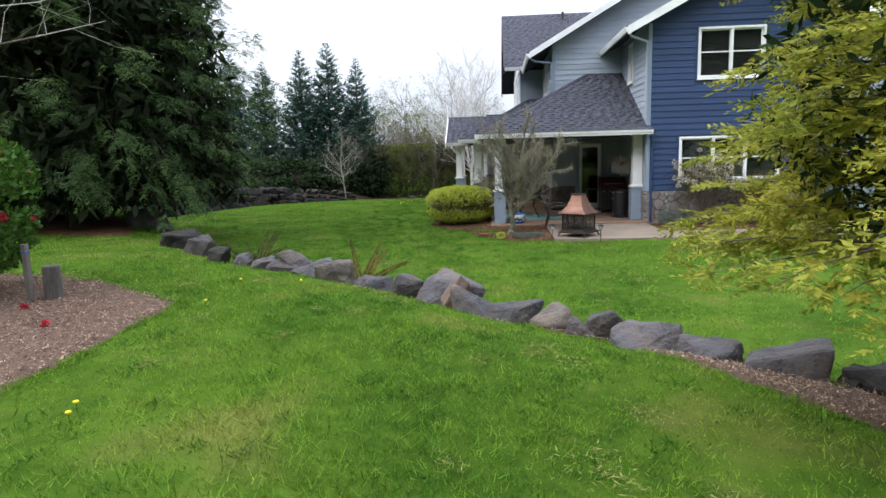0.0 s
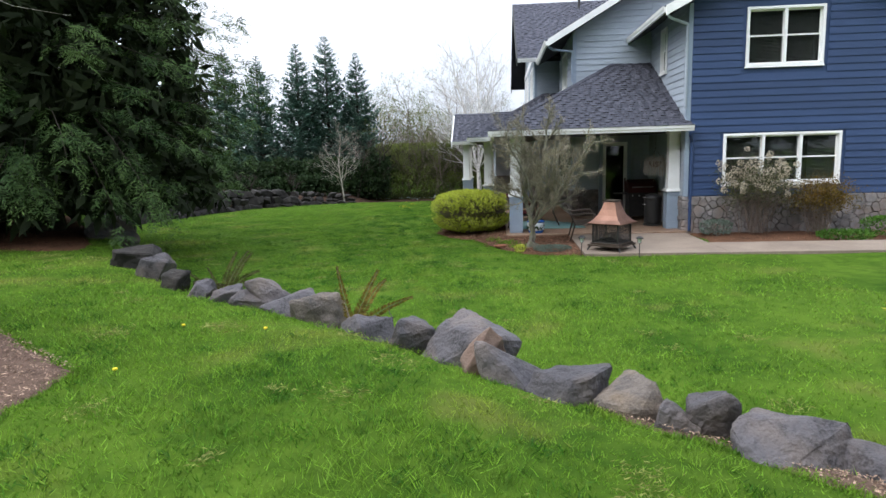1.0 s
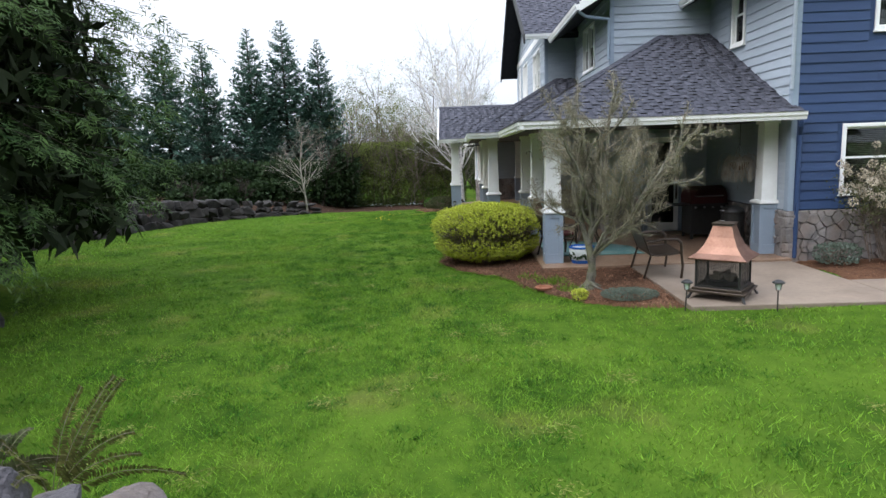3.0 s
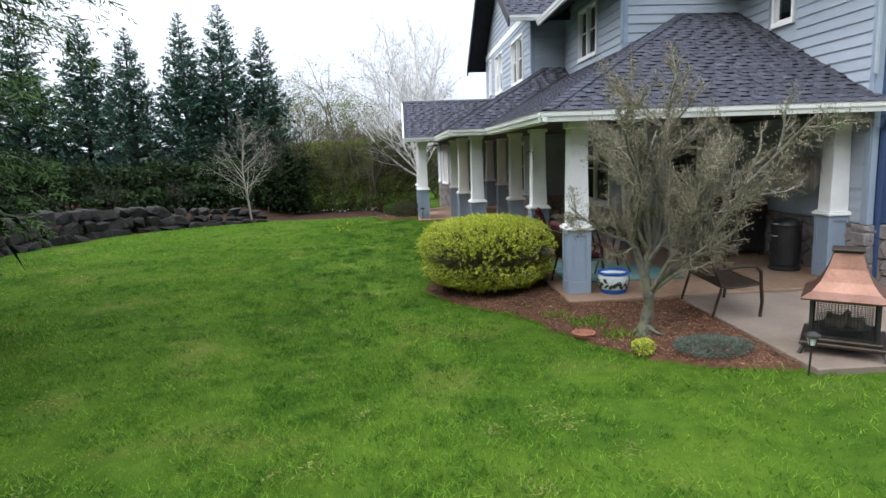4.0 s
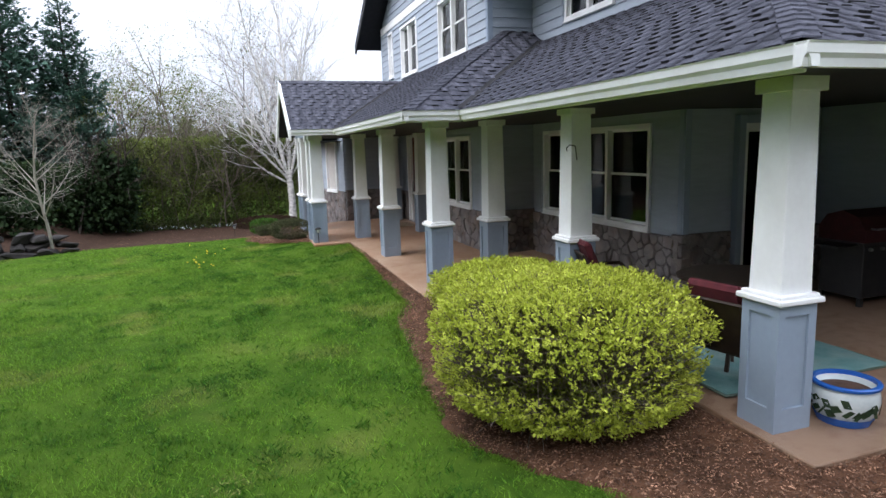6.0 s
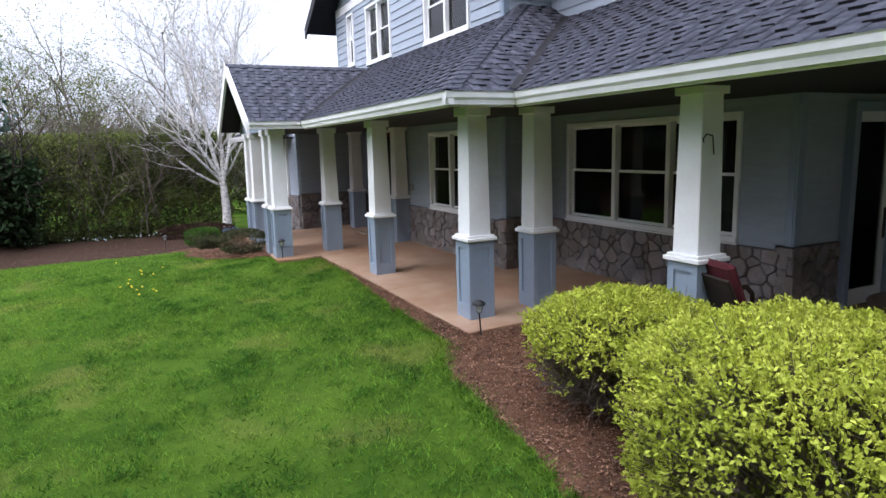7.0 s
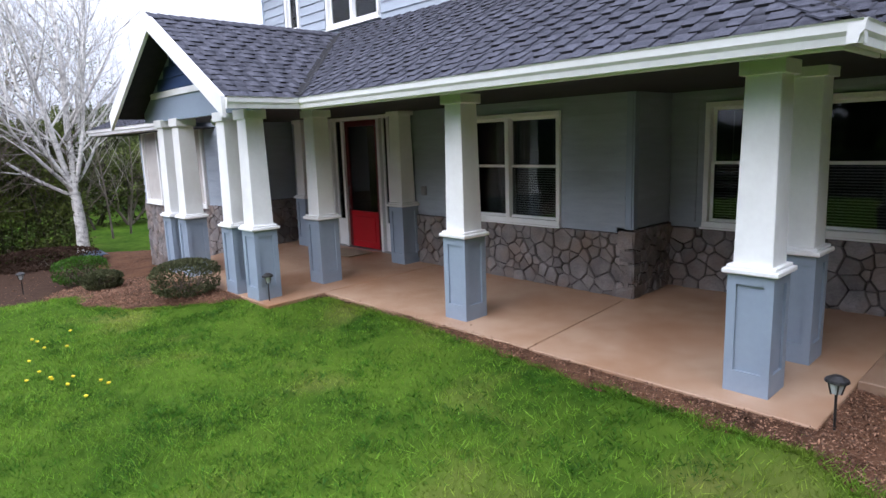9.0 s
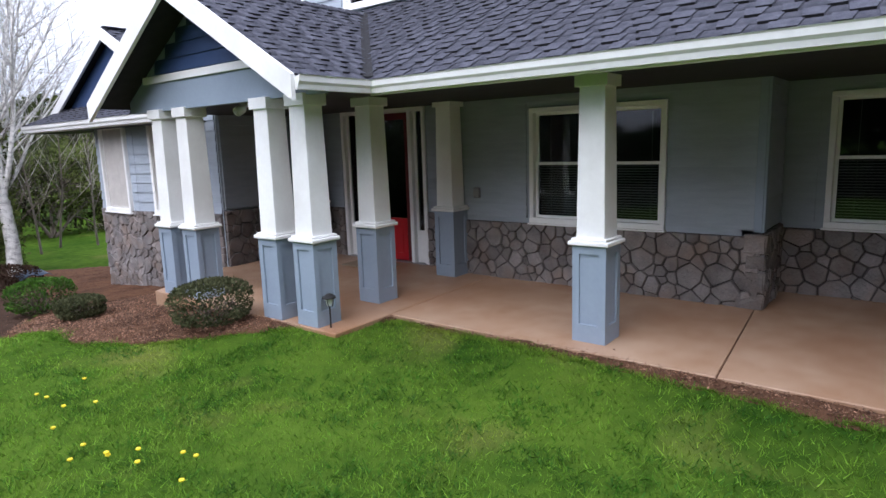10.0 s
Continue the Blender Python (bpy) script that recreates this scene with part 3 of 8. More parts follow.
def on_wall(axis, plane, out, a, z, length=1.0):
    """Local x runs along the wall, y out of it, z up; origin at the end where x starts."""
    along, o = side_frame(axis, out)
    start = Vector((plane, a, z)) if axis == "x" else Vector((a, plane, z))
    m = Matrix((along * length, o, Vector((0, 0, 1)))).transposed().to_4x4()
    m.translation = start
    return m


def plank_mesh(mat):
    bm = bmesh.new()
    prof = [(0.0, 0.0), (0.027, 0.0), (0.027, 0.004), (0.006, LAP + 0.012), (0.0, LAP + 0.012)]
    a = [bm.verts.new((0, y, z)) for y, z in prof]
    b = [bm.verts.new((1, y, z)) for y, z in prof]
    for i in range(5):
        bm.faces.new((a[i], a[(i + 1) % 5], b[(i + 1) % 5], b[i]))
    bm.faces.new(a)
    bm.faces.new(b)
    bmesh.ops.recalc_face_normals(bm, faces=bm.faces)
    me = bpy.data.meshes.new("plank")
    bm.to_mesh(me)
    bm.free()
    me.materials.append(mat)
    return me


PLANK_BLUE, PLANK_GREY = plank_mesh(M_BLUE), plank_mesh(M_GREY)


def wall(axis, plane, out, a0, a1, z0, z1, openings=(), mat=M_GREY, rake=None, label=""):
    """A wall with thickness and openings (a0, a1, z0, z1); rake(a): the height of a gable's edge."""
    bm = bmesh.new()
    la = sorted({a0, a1, *[o[0] for o in openings], *[o[1] for o in openings]})
    lz = sorted({z0, z1, *[o[2] for o in openings], *[o[3] for o in openings]})
    t0, t1 = (plane, plane - out * 0.2)
    grid = {}

    def node(i, j, t):
        if (i, j, t) not in grid:
            grid[i, j, t] = bm.verts.new((t, la[i], lz[j]) if axis == "x" else (la[i], t, lz[j]))
        return grid[i, j, t]

    def solid(i, j):
        if not (0 <= i < len(la) - 1 and 0 <= j < len(lz) - 1):
            return False
        p, r = (la[i] + la[i + 1]) / 2, (lz[j] + lz[j + 1]) / 2
        return not any(o[0] < p < o[1] and o[2] < r < o[3] for o in openings)

    for i in range(len(la) - 1):
        for j in range(len(lz) - 1):
            if solid(i, j):
                ring = [(i, j), (i + 1, j), (i + 1, j + 1), (i, j + 1)]
                for t in (t0, t1):
                    bm.faces.new([node(*c, t) for c in ring])
                for (c, d), (di, dj) in zip(zip(ring, ring[1:] + ring[:1]), ((0, -1), (1, 0), (0, 1), (-1, 0))):
                    if not solid(i + di, j + dj):
                        bm.faces.new((node(*c, t0), node(*d, t0), node(*d, t1), node(*c, t1)))
    if rake:
        n = 12
        pts = [(a0, z1)] + [(a0 + (a1 - a0) * i / n, rake(a0 + (a1 - a0) * i / n)) for i in range(n + 1)] + [(a1, z1)]
        va = [bm.verts.new((t0, a, z) if axis == "x" else (a, t0, z)) for a, z in pts]
        vb = [bm.verts.new((t1, a, z) if axis == "x" else (a, t1, z)) for a, z in pts]
        bm.faces.new(va)
        bm.faces.new(vb)
        for i in range(len(pts)):
            j = (i + 1) % len(pts)
            bm.faces.new((va[i], va[j], vb[j], vb[i]))
    return part("wall", bm, mat, house, label)


def siding(parent, axis, plane, out, a0, a1, z0, z1, openings=(), mesh=None, rake=None, gap=0.09):
    rng = random.Random(3)
    z = z0
    while z < z1 - 0.03:
        spans = [(a0, a1)]
        if rake:
            ok = [a0 + (a1 - a0) * i / 200 for i in range(201) if rake(a0 + (a1 - a0) * i / 200) > z + LAP * 0.8]
            spans = [(min(ok), max(ok))] if ok else []
        for o in openings:
            if o[2] - gap < z + LAP * 0.6 and o[3] + gap > z + LAP * 0.4:
                spans = [s for p, q in spans for s in ((p, min(q, o[0] - gap)), (max(p, o[1] + gap), q)) if s[1] - s[0] > 0.04]
        for p, q in spans:
            joint = p + (q - p) * rng.uniform(0.25, 0.75)
            for r, s in ((p, joint - 0.0015), (joint + 0.0015, q)) if q - p > 2.2 else ((p, q),):
                start = r if side_frame(axis, out)[0].dot(Vector((1, 1, 0))) > 0 else s
                ob = new("plank", mesh)
                ob.parent = parent
                ob.matrix_local = on_wall(axis, plane, out, start, z, s - r)
        z += LAP


def clip_cell(poly, mx, my, nx, ny):
    """Keep the part of a polygon where (p - m) . n < 0."""
    res = []
    for (x0, y0), (x1, y1) in zip(poly, poly[1:] + poly[:1]):
        d0, d1 = (x0 - mx) * nx + (y0 - my) * ny, (x1 - mx) * nx + (y1 - my) * ny
        if d0 < 0:
            res.append((x0, y0))
        if d0 * d1 < 0:
            f = d0 / (d0 - d1)
            res.append((x0 + (x1 - x0) * f, y0 + (y1 - y0) * f))
    return res


def veneer(parent, frame_at, length, z0, z1, seed, size=0.23):
    """Irregular stones over a strip of wall; frame_at: a pose whose x runs along it, y out, z up."""
    rng = random.Random(seed)
    seeds, tries = [], 0
    while tries < 4000:
        r = size * rng.choice((0.40, 0.48, 0.56, 0.70))
        x, z = rng.uniform(0.0, length), rng.uniform(z0, z1)
        if all((x - q[0]) ** 2 + (z - q[1]) ** 2 > (0.56 * (r + q[2])) ** 2 for q in seeds):
            seeds.append((x, z, r))
        tries += 1
    cells = []
    for i, (x, z, r) in enumerate(seeds):
        cell = [(0.004, z0), (length - 0.004, z0), (length - 0.004, z1), (0.004, z1)]
        for j, (ox, oz, q) in enumerate(seeds):
            d2 = (ox - x) ** 2 + (oz - z) ** 2
            if j != i and d2 < 1.2 and cell:
                f = (d2 + r * r - q * q) / (2 * d2)
                cell = clip_cell(cell, x + (ox - x) * f, z + (oz - z) * f, ox - x, oz - z)
        if len(cell) > 2:
            cells.append(cell)
    for cell in cells:
        cut = rng.uniform(0.03, 0.09)
        cell = [p for a, b, c in zip(cell[-1:] + cell[:-1], cell, cell[1:] + cell[:1]) for p in ((b[0] + (a[0] - b[0]) * cut, b[1] + (a[1] - b[1]) * cut), (b[0] + (c[0] - b[0]) * cut, b[1] + (c[1] - b[1]) * cut))]
        cx, cz = sum(p[0] for p in cell) / len(cell), sum(p[1] for p in cell) / len(cell)
        span = max(math.hypot(p[0] - cx, p[1] - cz) for p in cell)
        if span < 0.035:
            continue
        bm = bmesh.new()
        depth = rng.uniform(0.03, 0.055)
        tilt = (rng.uniform(-0.1, 0.1), rng.uniform(-0.1, 0.1))
        rings = []
        for inset, y in ((0.004, 0.0), (0.007, depth - 0.012), (0.016, depth)):
            f = 1 - min(0.5, inset / span * 1.25)
            rings.append([bm.verts.new(((p[0] - cx) * f, y + (tilt[0] * (p[0] - cx) + tilt[1] * (p[1] - cz)) * (y > 0), (p[1] - cz) * f)) for p in cell])
        n = len(cell)
        for a, b in zip(rings, rings[1:]):
            for i in range(n):
                bm.faces.new((a[i], a[(i + 1) % n], b[(i + 1) % n], b[i]))
        bm.faces.new(rings[-1])
        ob = part("stone", bm, M_STONE, parent)
        ob.matrix_local = frame_at @ Matrix.Translation((cx, 0, cz))


def window(m, w, h, sashes, blind="", label="", slim=0.06):
    """A hung window; m: its lower corner on the wall, x along, y out, z up."""
    win = new("window")
    win.parent = house
    win.matrix_local = m
    tagged(win, label or "white-framed hung window with dark panes")
    bm = bmesh.new()
    c = slim
    for d in ((0, w, -0.12, 0.035, h - c, h), (0, w, -0.12, 0.045, 0, c * 1.1), (0, c, -0.12, 0.035, c * 1.1, h - c), (w - c, w, -0.12, 0.035, c * 1.1, h - c)):
        box(bm, *d, bevel=0.004)
    box(bm, -0.02, w + 0.02, 0.0, 0.06, -0.025, 0.0, bevel=0.004)
    part("casing", bm, M_WHITE, win)
    sw = (w - 2 * c) / sashes
    for i in range(sashes):
        x0, x1 = c + i * sw, c + (i + 1) * sw
        if i:
            part("mullion", boxed(x0 - 0.035, x0 + 0.035, -0.12, 0.03, c * 1.1 + 0.002, h - c - 0.002, bevel=0.003), M_WHITE, win)
        mid = h * 0.52
        for z0, z1, y in ((c * 1.1, mid + 0.02, -0.03), (mid - 0.02, h - c, -0.055)):
            bm = bmesh.new()
            for d in ((x0, x1, z0, z0 + 0.035), (x0, x1, z1 - 0.035, z1), (x0, x0 + 0.04, z0 + 0.035, z1 - 0.035), (x1 - 0.04, x1, z0 + 0.035, z1 - 0.035)):
                box(bm, d[0] + 0.002, d[1] - 0.002, y - 0.024, y, d[2], d[3])
            part("sash", bm, M_WHITE, win)
            p = part("pane", boxed(x0 + 0.03, x1 - 0.03, y - 0.014, y - 0.010, z0 + 0.03, z1 - 0.03), M_GLASS, win)
            p.visible_shadow = False
        if blind:
            bm = bmesh.new()
            if blind == "curtain":
                for s in range(14):
                    xx = x0 + 0.03 + (x1 - x0 - 0.06) * s / 14
                    if s < 5 or s > 8:
                        box(bm, xx, xx + (x1 - x0) / 16, -0.17 - 0.02 * (s % 2), -0.15 - 0.02 * (s % 2), c, h - c)
                part("curtain", bm, M_CURTAIN, win)
            else:
                z = c * 1.3 if blind != "upper" else mid
                while z < (h - c if blind != "lower" else mid):
                    box(bm, x0 + 0.02, x1 - 0.02, -0.160, -0.145, z, z + 0.011, turn=None)
                    z += 0.032
                for f in (0.2, 0.8):
                    box(bm, x0 + (x1 - x0) * f - 0.002, x0 + (x1 - x0) * f + 0.002, -0.154, -0.150, c, h - c)
                part("blind", bm, M_BLIND, win)
    return win


def trim(name, dims, mat=M_WHITE, bevel=0.004, label=""):
    return part(name, boxed(*dims, bevel=bevel), mat, house, label)


def blue_rake(a):
    return 5.43 + 0.52 * (min(a - 3.88, 9.9 - a)) - 0.08


def wing_rake(a):
    return 5.52 + 0.60 * min(a - 25.05, 34.75 - a) - 0.1


def centre_rake(a):
    return 5.40 + 0.577 * (a - 1.5) - 0.08


# the walls, floor by floor
W_LOW = 1.08
BY, SY, RY, NY = 17.77, 21.4, 25.61, 33.2
W2X, W1X, DX = 2.27, 1.39, 1.55
BLUE_OPEN = [(5.36, 8.03, 1.335, 2.55), (5.78, 7.51, 4.06, 5.40)]
blue_wall = wall("y", BY, -1, 4.5, 9.3, -0.4, 5.5, BLUE_OPEN, M_BLUE, blue_rake, "dark blue lap-sided wall with stone base")
siding(blue_wall, "y", BY, -1, 4.58, 9.22, W_LOW + 0.02, 7.0, BLUE_OPEN, PLANK_BLUE, blue_rake)
BLUEW_OPEN = [(19.66, 20.26, 4.22, 5.40)]
bluew_wall = wall("x", 4.5, -1, BY, SY, -0.4, 5.6, BLUEW_OPEN, M_GREY, None, "grey-blue lap-sided side wall")
siding(bluew_wall, "x", 4.5, -1, BY + 0.1, SY - 0.02, W_LOW + 0.02, 5.6, BLUEW_OPEN, PLANK_GREY)
SW_OPEN = [(3.03, 3.95, 0.29, 2.57)]
south_wall = wall("y", SY, -1, W2X, 4.5, -0.4, 5.5, SW_OPEN, M_GREY, centre_rake, "grey-blue lap-sided wall behind the patio")
siding(south_wall, "y", SY, -1, W2X + 0.08, 4.48, W_LOW + 0.02, 7.1, SW_OPEN, PLANK_GREY, lambda a: centre_rake(a) + 0.06)
gable_wall = wall("y", SY, -1, 4.502, 6.9, 5.5, 5.6, (), M_GREY, centre_rake, "upper grey-blue gable wall above the lower roof")
siding(gable_wall, "y", SY, -1, 4.5, 6.88, 5.6, 8.6, (), PLANK_GREY, centre_rake)
W2_OPEN = [(22.06, 25.17, 1.05, 2.52), (22.98, 24.38, 4.27, 5.42)]
w2_wall = wall("x", W2X, -1, SY, RY, -0.4, 5.6, W2_OPEN, M_GREY, None, "grey-blue lap-sided porch wall with stone base")
siding(w2_wall, "x", W2X, -1, SY + 0.08, RY - 0.03, W_LOW + 0.02, 5.6, W2_OPEN, PLANK_GREY)
return_wall = wall("y", RY, -1, W1X, W2X, -0.4, 5.6, (), M_GREY, None, "grey-blue lap-sided return wall")
siding(return_wall, "y", RY, -1, W1X + 0.08, W2X - 0.02, W_LOW + 0.02, 5.6, (), PLANK_GREY)
W1_OPEN = [(26.62, 28.38, 1.045, 2.51), (26.66, 28.43, 4.15, 5.42), (30.15, 31.68, 4.19, 5.5), (32.6, 33.1, 4.32, 5.58), (29.75, 32.85, 0.22, 2.72)]
w1_wall = wall("x", W1X, -1, RY, 34.0, -0.6, 5.6, W1_OPEN, M_GREY, wing_rake, "grey-blue lap-sided front wall with stone base")
siding(w1_wall, "x", W1X, -1, RY + 0.08, 33.92, W_LOW + 0.02, 8.3, W1_OPEN, PLANK_GREY, wing_rake, gap=0.05)
ENTRY_OPEN = [(30.26, 32.08, 0.22, 2.7)]
entry_wall = wall("x", DX, -1, 29.7, 32.9, -0.3, 2.85, ENTRY_OPEN, M_GREY, None, "grey-blue wall set back round the red door")
siding(entry_wall, "x", DX, -1, 29.76, 32.84, W_LOW + 0.02, 2.65, ENTRY_OPEN, PLANK_GREY, gap=0.02)
north_wall = wall("y", NY, -1, -0.08, W1X, -0.6, 2.85, (), M_GREY, None, "shaded grey-blue wall beside the entry")
siding(north_wall, "y", NY, -1, -0.04, W1X - 0.02, W_LOW + 0.1, 2.7, (), PLANK_GREY)

# windows
FRAME_B = lambda o: (on_wall("y", BY, -1, o[1], o[2]), o[1] - o[0], o[3] - o[2])
FRAME_X = lambda plane, o: (on_wall("x", plane, -1, o[0], o[2]), o[1] - o[0], o[3] - o[2])
window(*FRAME_B(BLUE_OPEN[0]), 3, "all", "white-framed triple window with blinds half seen")
window(*FRAME_B(BLUE_OPEN[1]), 2, "all", "white-framed double window with closed blinds")
window(*FRAME_X(4.5, BLUEW_OPEN[0]), 1, "", "narrow white-framed side window")
window(*FRAME_X(W2X, W2_OPEN[0]), 3, "lower", "wide white-framed triple porch window")
window(*FRAME_X(W2X, W2_OPEN[1]), 2, "curtain", "white-framed upstairs double window")
window(*FRAME_X(W1X, W1_OPEN[0]), 2, "lower", "white-framed double porch window with blinds")
window(*FRAME_X(W1X, W1_OPEN[1]), 2, "curtain", "white-framed upstairs double window with pale curtains")
window(*FRAME_X(W1X, W1_OPEN[2]), 2, "", "white-framed upstairs double window")
window(*FRAME_X(W1X, W1_OPEN[3]), 1, "", "narrow white-framed upstairs window")

# corner boards
for d, mt in (((4.482, 4.58, BY - 0.025, BY, W_LOW, 5.55), M_PANEL), ((4.475, 4.5, BY, BY + 0.1, W_LOW, 5.55), M_PANEL), ((9.2, 9.31, BY - 0.025, BY, W_LOW, 5.5), M_PANEL),
              ((W2X - 0.025, W2X, SY, SY + 0.08, W_LOW, 5.6), M_PANEL), ((W2X - 0.018, W2X + 0.08, SY - 0.025, SY, W_LOW, 5.6), M_PANEL),
              ((W1X - 0.025, W1X, RY, RY + 0.08, W_LOW, 5.6), M_PANEL), ((W1X - 0.018, W1X + 0.08, RY - 0.025, RY, W_LOW, 5.6), M_PANEL), ((W1X - 0.025, W1X, 33.92, 34.0, 2.9, 5.7), M_PANEL)):
    trim("corner_board", d, mt)
trim("belly_band", (W1X - 0.035, W1X - 0.016, RY + 0.05, 33.95, 5.66, 5.86), M_WHITE, label="white band across the gable")

# closing walls and floors that keep the rooms dark
trim("back_wall", (9.1, 9.3, 18.0, 34.0, -0.4, 5.5), M_GREY)
trim("back_wall", (9.3, 14.0, 20.5, 20.7, -0.4, 5.6), M_GREY, label="grey-blue wall set back from the path")
trim("back_wall", (1.6, 9.3, 33.9, 34.0, -0.8, 5.6), M_GREY)
trim("wing_wall", (1.42, 6.0, 34.02, 38.4, -0.8, 2.7), M_GREY)
# Added inside; a far darker colour than real rooms stands for their dimness.
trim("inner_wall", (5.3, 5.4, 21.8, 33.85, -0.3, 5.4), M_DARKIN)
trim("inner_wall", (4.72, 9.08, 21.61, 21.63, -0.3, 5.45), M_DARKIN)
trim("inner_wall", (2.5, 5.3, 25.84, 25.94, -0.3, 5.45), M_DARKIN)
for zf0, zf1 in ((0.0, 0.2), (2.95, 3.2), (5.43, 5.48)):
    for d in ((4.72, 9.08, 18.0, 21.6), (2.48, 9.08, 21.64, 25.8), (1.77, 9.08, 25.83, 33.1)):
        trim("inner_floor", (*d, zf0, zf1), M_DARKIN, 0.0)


# roofs
def roof_plane(plan, height, thick=0.07, name="roof", label="", u=None, shingled=True, singles=None):
    """One roof slope over a plan outline; height(x, y); u: the eave's direction."""
    top = [Vector((x, y, height(x, y))) for x, y in plan]
    bm = bmesh.new()
    a = [bm.verts.new(p) for p in top]
    b = [bm.verts.new(p - Vector((0, 0, thick))) for p in top]
    bm.faces.new(a)
    bm.faces.new(b)
    for i in range(len(a)):
        j = (i + 1) % len(a)
        bm.faces.new((a[i], a[j], b[j], b[i]))
    ob = part(name, bm, M_ROOFBASE, house, label or "dark grey asphalt shingle roof")
    if not shingled:
        return ob
    nrm = (top[1] - top[0]).cross(top[2] - top[0]).normalized()
    if nrm.z < 0:
        nrm = -nrm
    u = Vector(u).normalized()
    v = nrm.cross(u).normalized()
    if v.z < 0:
        v = -v
        u = -u
    org = top[0]
    uv = [((p - org).dot(u), (p - org).dot(v)) for p in top]
    vmin, vmax = min(q[1] for q in uv), max(q[1] for q in uv)
    step, rng = 0.145, random.Random(len(plan) * 13 + int(abs(plan[0][0]) * 10))
    vv, ff, ee, single, course = [], [], [], 0, 0
    m = Matrix((u, v, nrm)).transposed()
    s0 = vmin - 0.02
    while s0 < vmax - 0.03:
        mid = min(max(s0 + 0.06, vmin + 0.01), vmax - 0.01)
        cuts = []
        for (x0, y0), (x1, y1) in zip(uv, uv[1:] + uv[:1]):
            if (y0 - mid) * (y1 - mid) < 0:
                cuts.append(x0 + (x1 - x0) * (mid - y0) / (y1 - y0))
        cuts.sort()
        for c0, c1 in zip(cuts[::2], cuts[1::2]):
            x = c0
            while x < c1 - 0.01:
                x1 = min(x + 0.98, c1)
                pts = [org + m @ Vector(p) for p in ((x, s0, 0.009), (x1, s0, 0.009), (x1, s0 + step + 0.02, 0.002), (x, s0 + step + 0.02, 0.002), (x, s0, 0.0), (x1, s0, 0.0))]
                o = len(vv)
                vv += [tuple(p) for p in pts]
                ff += [(o, o + 1, o + 2, o + 3), (o + 4, o + 5, o + 1, o)]
                x = x1 + 0.002
            x = c0 + rng.uniform(-0.2, 0.0)
            while x < c1 - 0.02:
                w = rng.uniform(0.13, 0.22)
                xa, x1 = max(x, c0), min(x + w, c1)
                x += w + rng.uniform(0.08, 0.15)
                if x1 - xa < 0.03:
                    continue
                e = min(0.022, (x1 - xa) * 0.2)
                low = s0 - 0.012
                pts = [org + m @ Vector(p) for p in ((xa + e, low, 0.025), (x1 - e, low, 0.025), (x1, s0 + step, 0.013), (xa, s0 + step, 0.013), (xa + e, low, 0.004), (x1 - e, low, 0.004), (x1, s0 + step, 0.003), (xa, s0 + step, 0.003))]
                if singles and single < 300 and singles(pts[0]):
                    bs = bmesh.new()
                    vs = [bs.verts.new(p - pts[0]) for p in pts]
                    for f in ((0, 1, 2, 3), (4, 5, 1, 0), (5, 6, 2, 1), (7, 4, 0, 3)):
                        bs.faces.new([vs[i] for i in f])
                    sh = part("shingle", bs, M_SHINGLE, ob)
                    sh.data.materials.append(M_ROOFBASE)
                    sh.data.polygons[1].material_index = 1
                    sh.location = pts[0]
                    single += 1
                else:
                    o = len(vv)
                    vv += [tuple(p) for p in pts]
                    ff += [tuple(o + i for i in f) for f in ((0, 1, 2, 3), (5, 6, 2, 1), (7, 4, 0, 3))]
                    ee += [tuple(o + i for i in (4, 5, 1, 0))]
        s0 += step
        course += 1
    if vv:
        tagged(arrays("shingle_field", vv, ff, M_SHINGLE, ob), "dark grey laminated asphalt shingles", kind="stuff")
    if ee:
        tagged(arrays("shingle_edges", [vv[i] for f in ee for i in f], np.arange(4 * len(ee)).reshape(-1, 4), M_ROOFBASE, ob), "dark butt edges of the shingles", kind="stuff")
    return ob


EV, SLS, SLW, SLN = 2.78, 0.505, 0.55, 0.585
EX, EY, NX, NYE = -0.14, 17.57, -0.93, 22.97
ENTRY_X, ENTRY_S, ENTRY_C, ENTRY_N = -1.92, 28.95, 31.05, 33.15
SLE = 0.585
ENTRY_TOP = EV + SLE * (ENTRY_C - ENTRY_S)


def patio_south(x, y):
    return EV + SLS * (y - EY)


def patio_west(x, y):
    return EV + SLW * (x - EX)


def return_slope(x, y):
    return EV + SLN * (y - NYE)


def porch_west(x, y):
    return EV + SLN * (x - NX)


HIP_X = EX + SLS / SLW * (SY - EY)
VAL_Y = NYE + SLW / SLN * (W2X - EX)
HIP2_X = NX + RY - NYE
EVAL_X = NX + SLE / SLN * (ENTRY_C - ENTRY_S)
roof_plane([(EX, EY), (4.6, EY), (4.48, SY), (HIP_X, SY)], patio_south, u=(1, 0, 0))
roof_plane([(EX, EY), (HIP_X, SY), (W2X, SY), (W2X, VAL_Y), (EX, NYE)], patio_west, u=(0, 1, 0))
roof_plane([(NX, NYE), (EX, NYE), (W2X, VAL_Y), (W2X, RY), (HIP2_X, RY)], return_slope, u=(1, 0, 0))
roof_plane([(NX, NYE), (HIP2_X, RY), (W1X, RY), (W1X, ENTRY_C + 0.2), (EVAL_X, ENTRY_C), (NX, ENTRY_S)], porch_west, u=(0, 1, 0), singles=lambda p: p.y < 29.2)
roof_plane([(ENTRY_X, ENTRY_S), (NX, ENTRY_S), (EVAL_X, ENTRY_C), (ENTRY_X, ENTRY_C)], lambda x, y: EV + SLE * (y - ENTRY_S), u=(1, 0, 0))
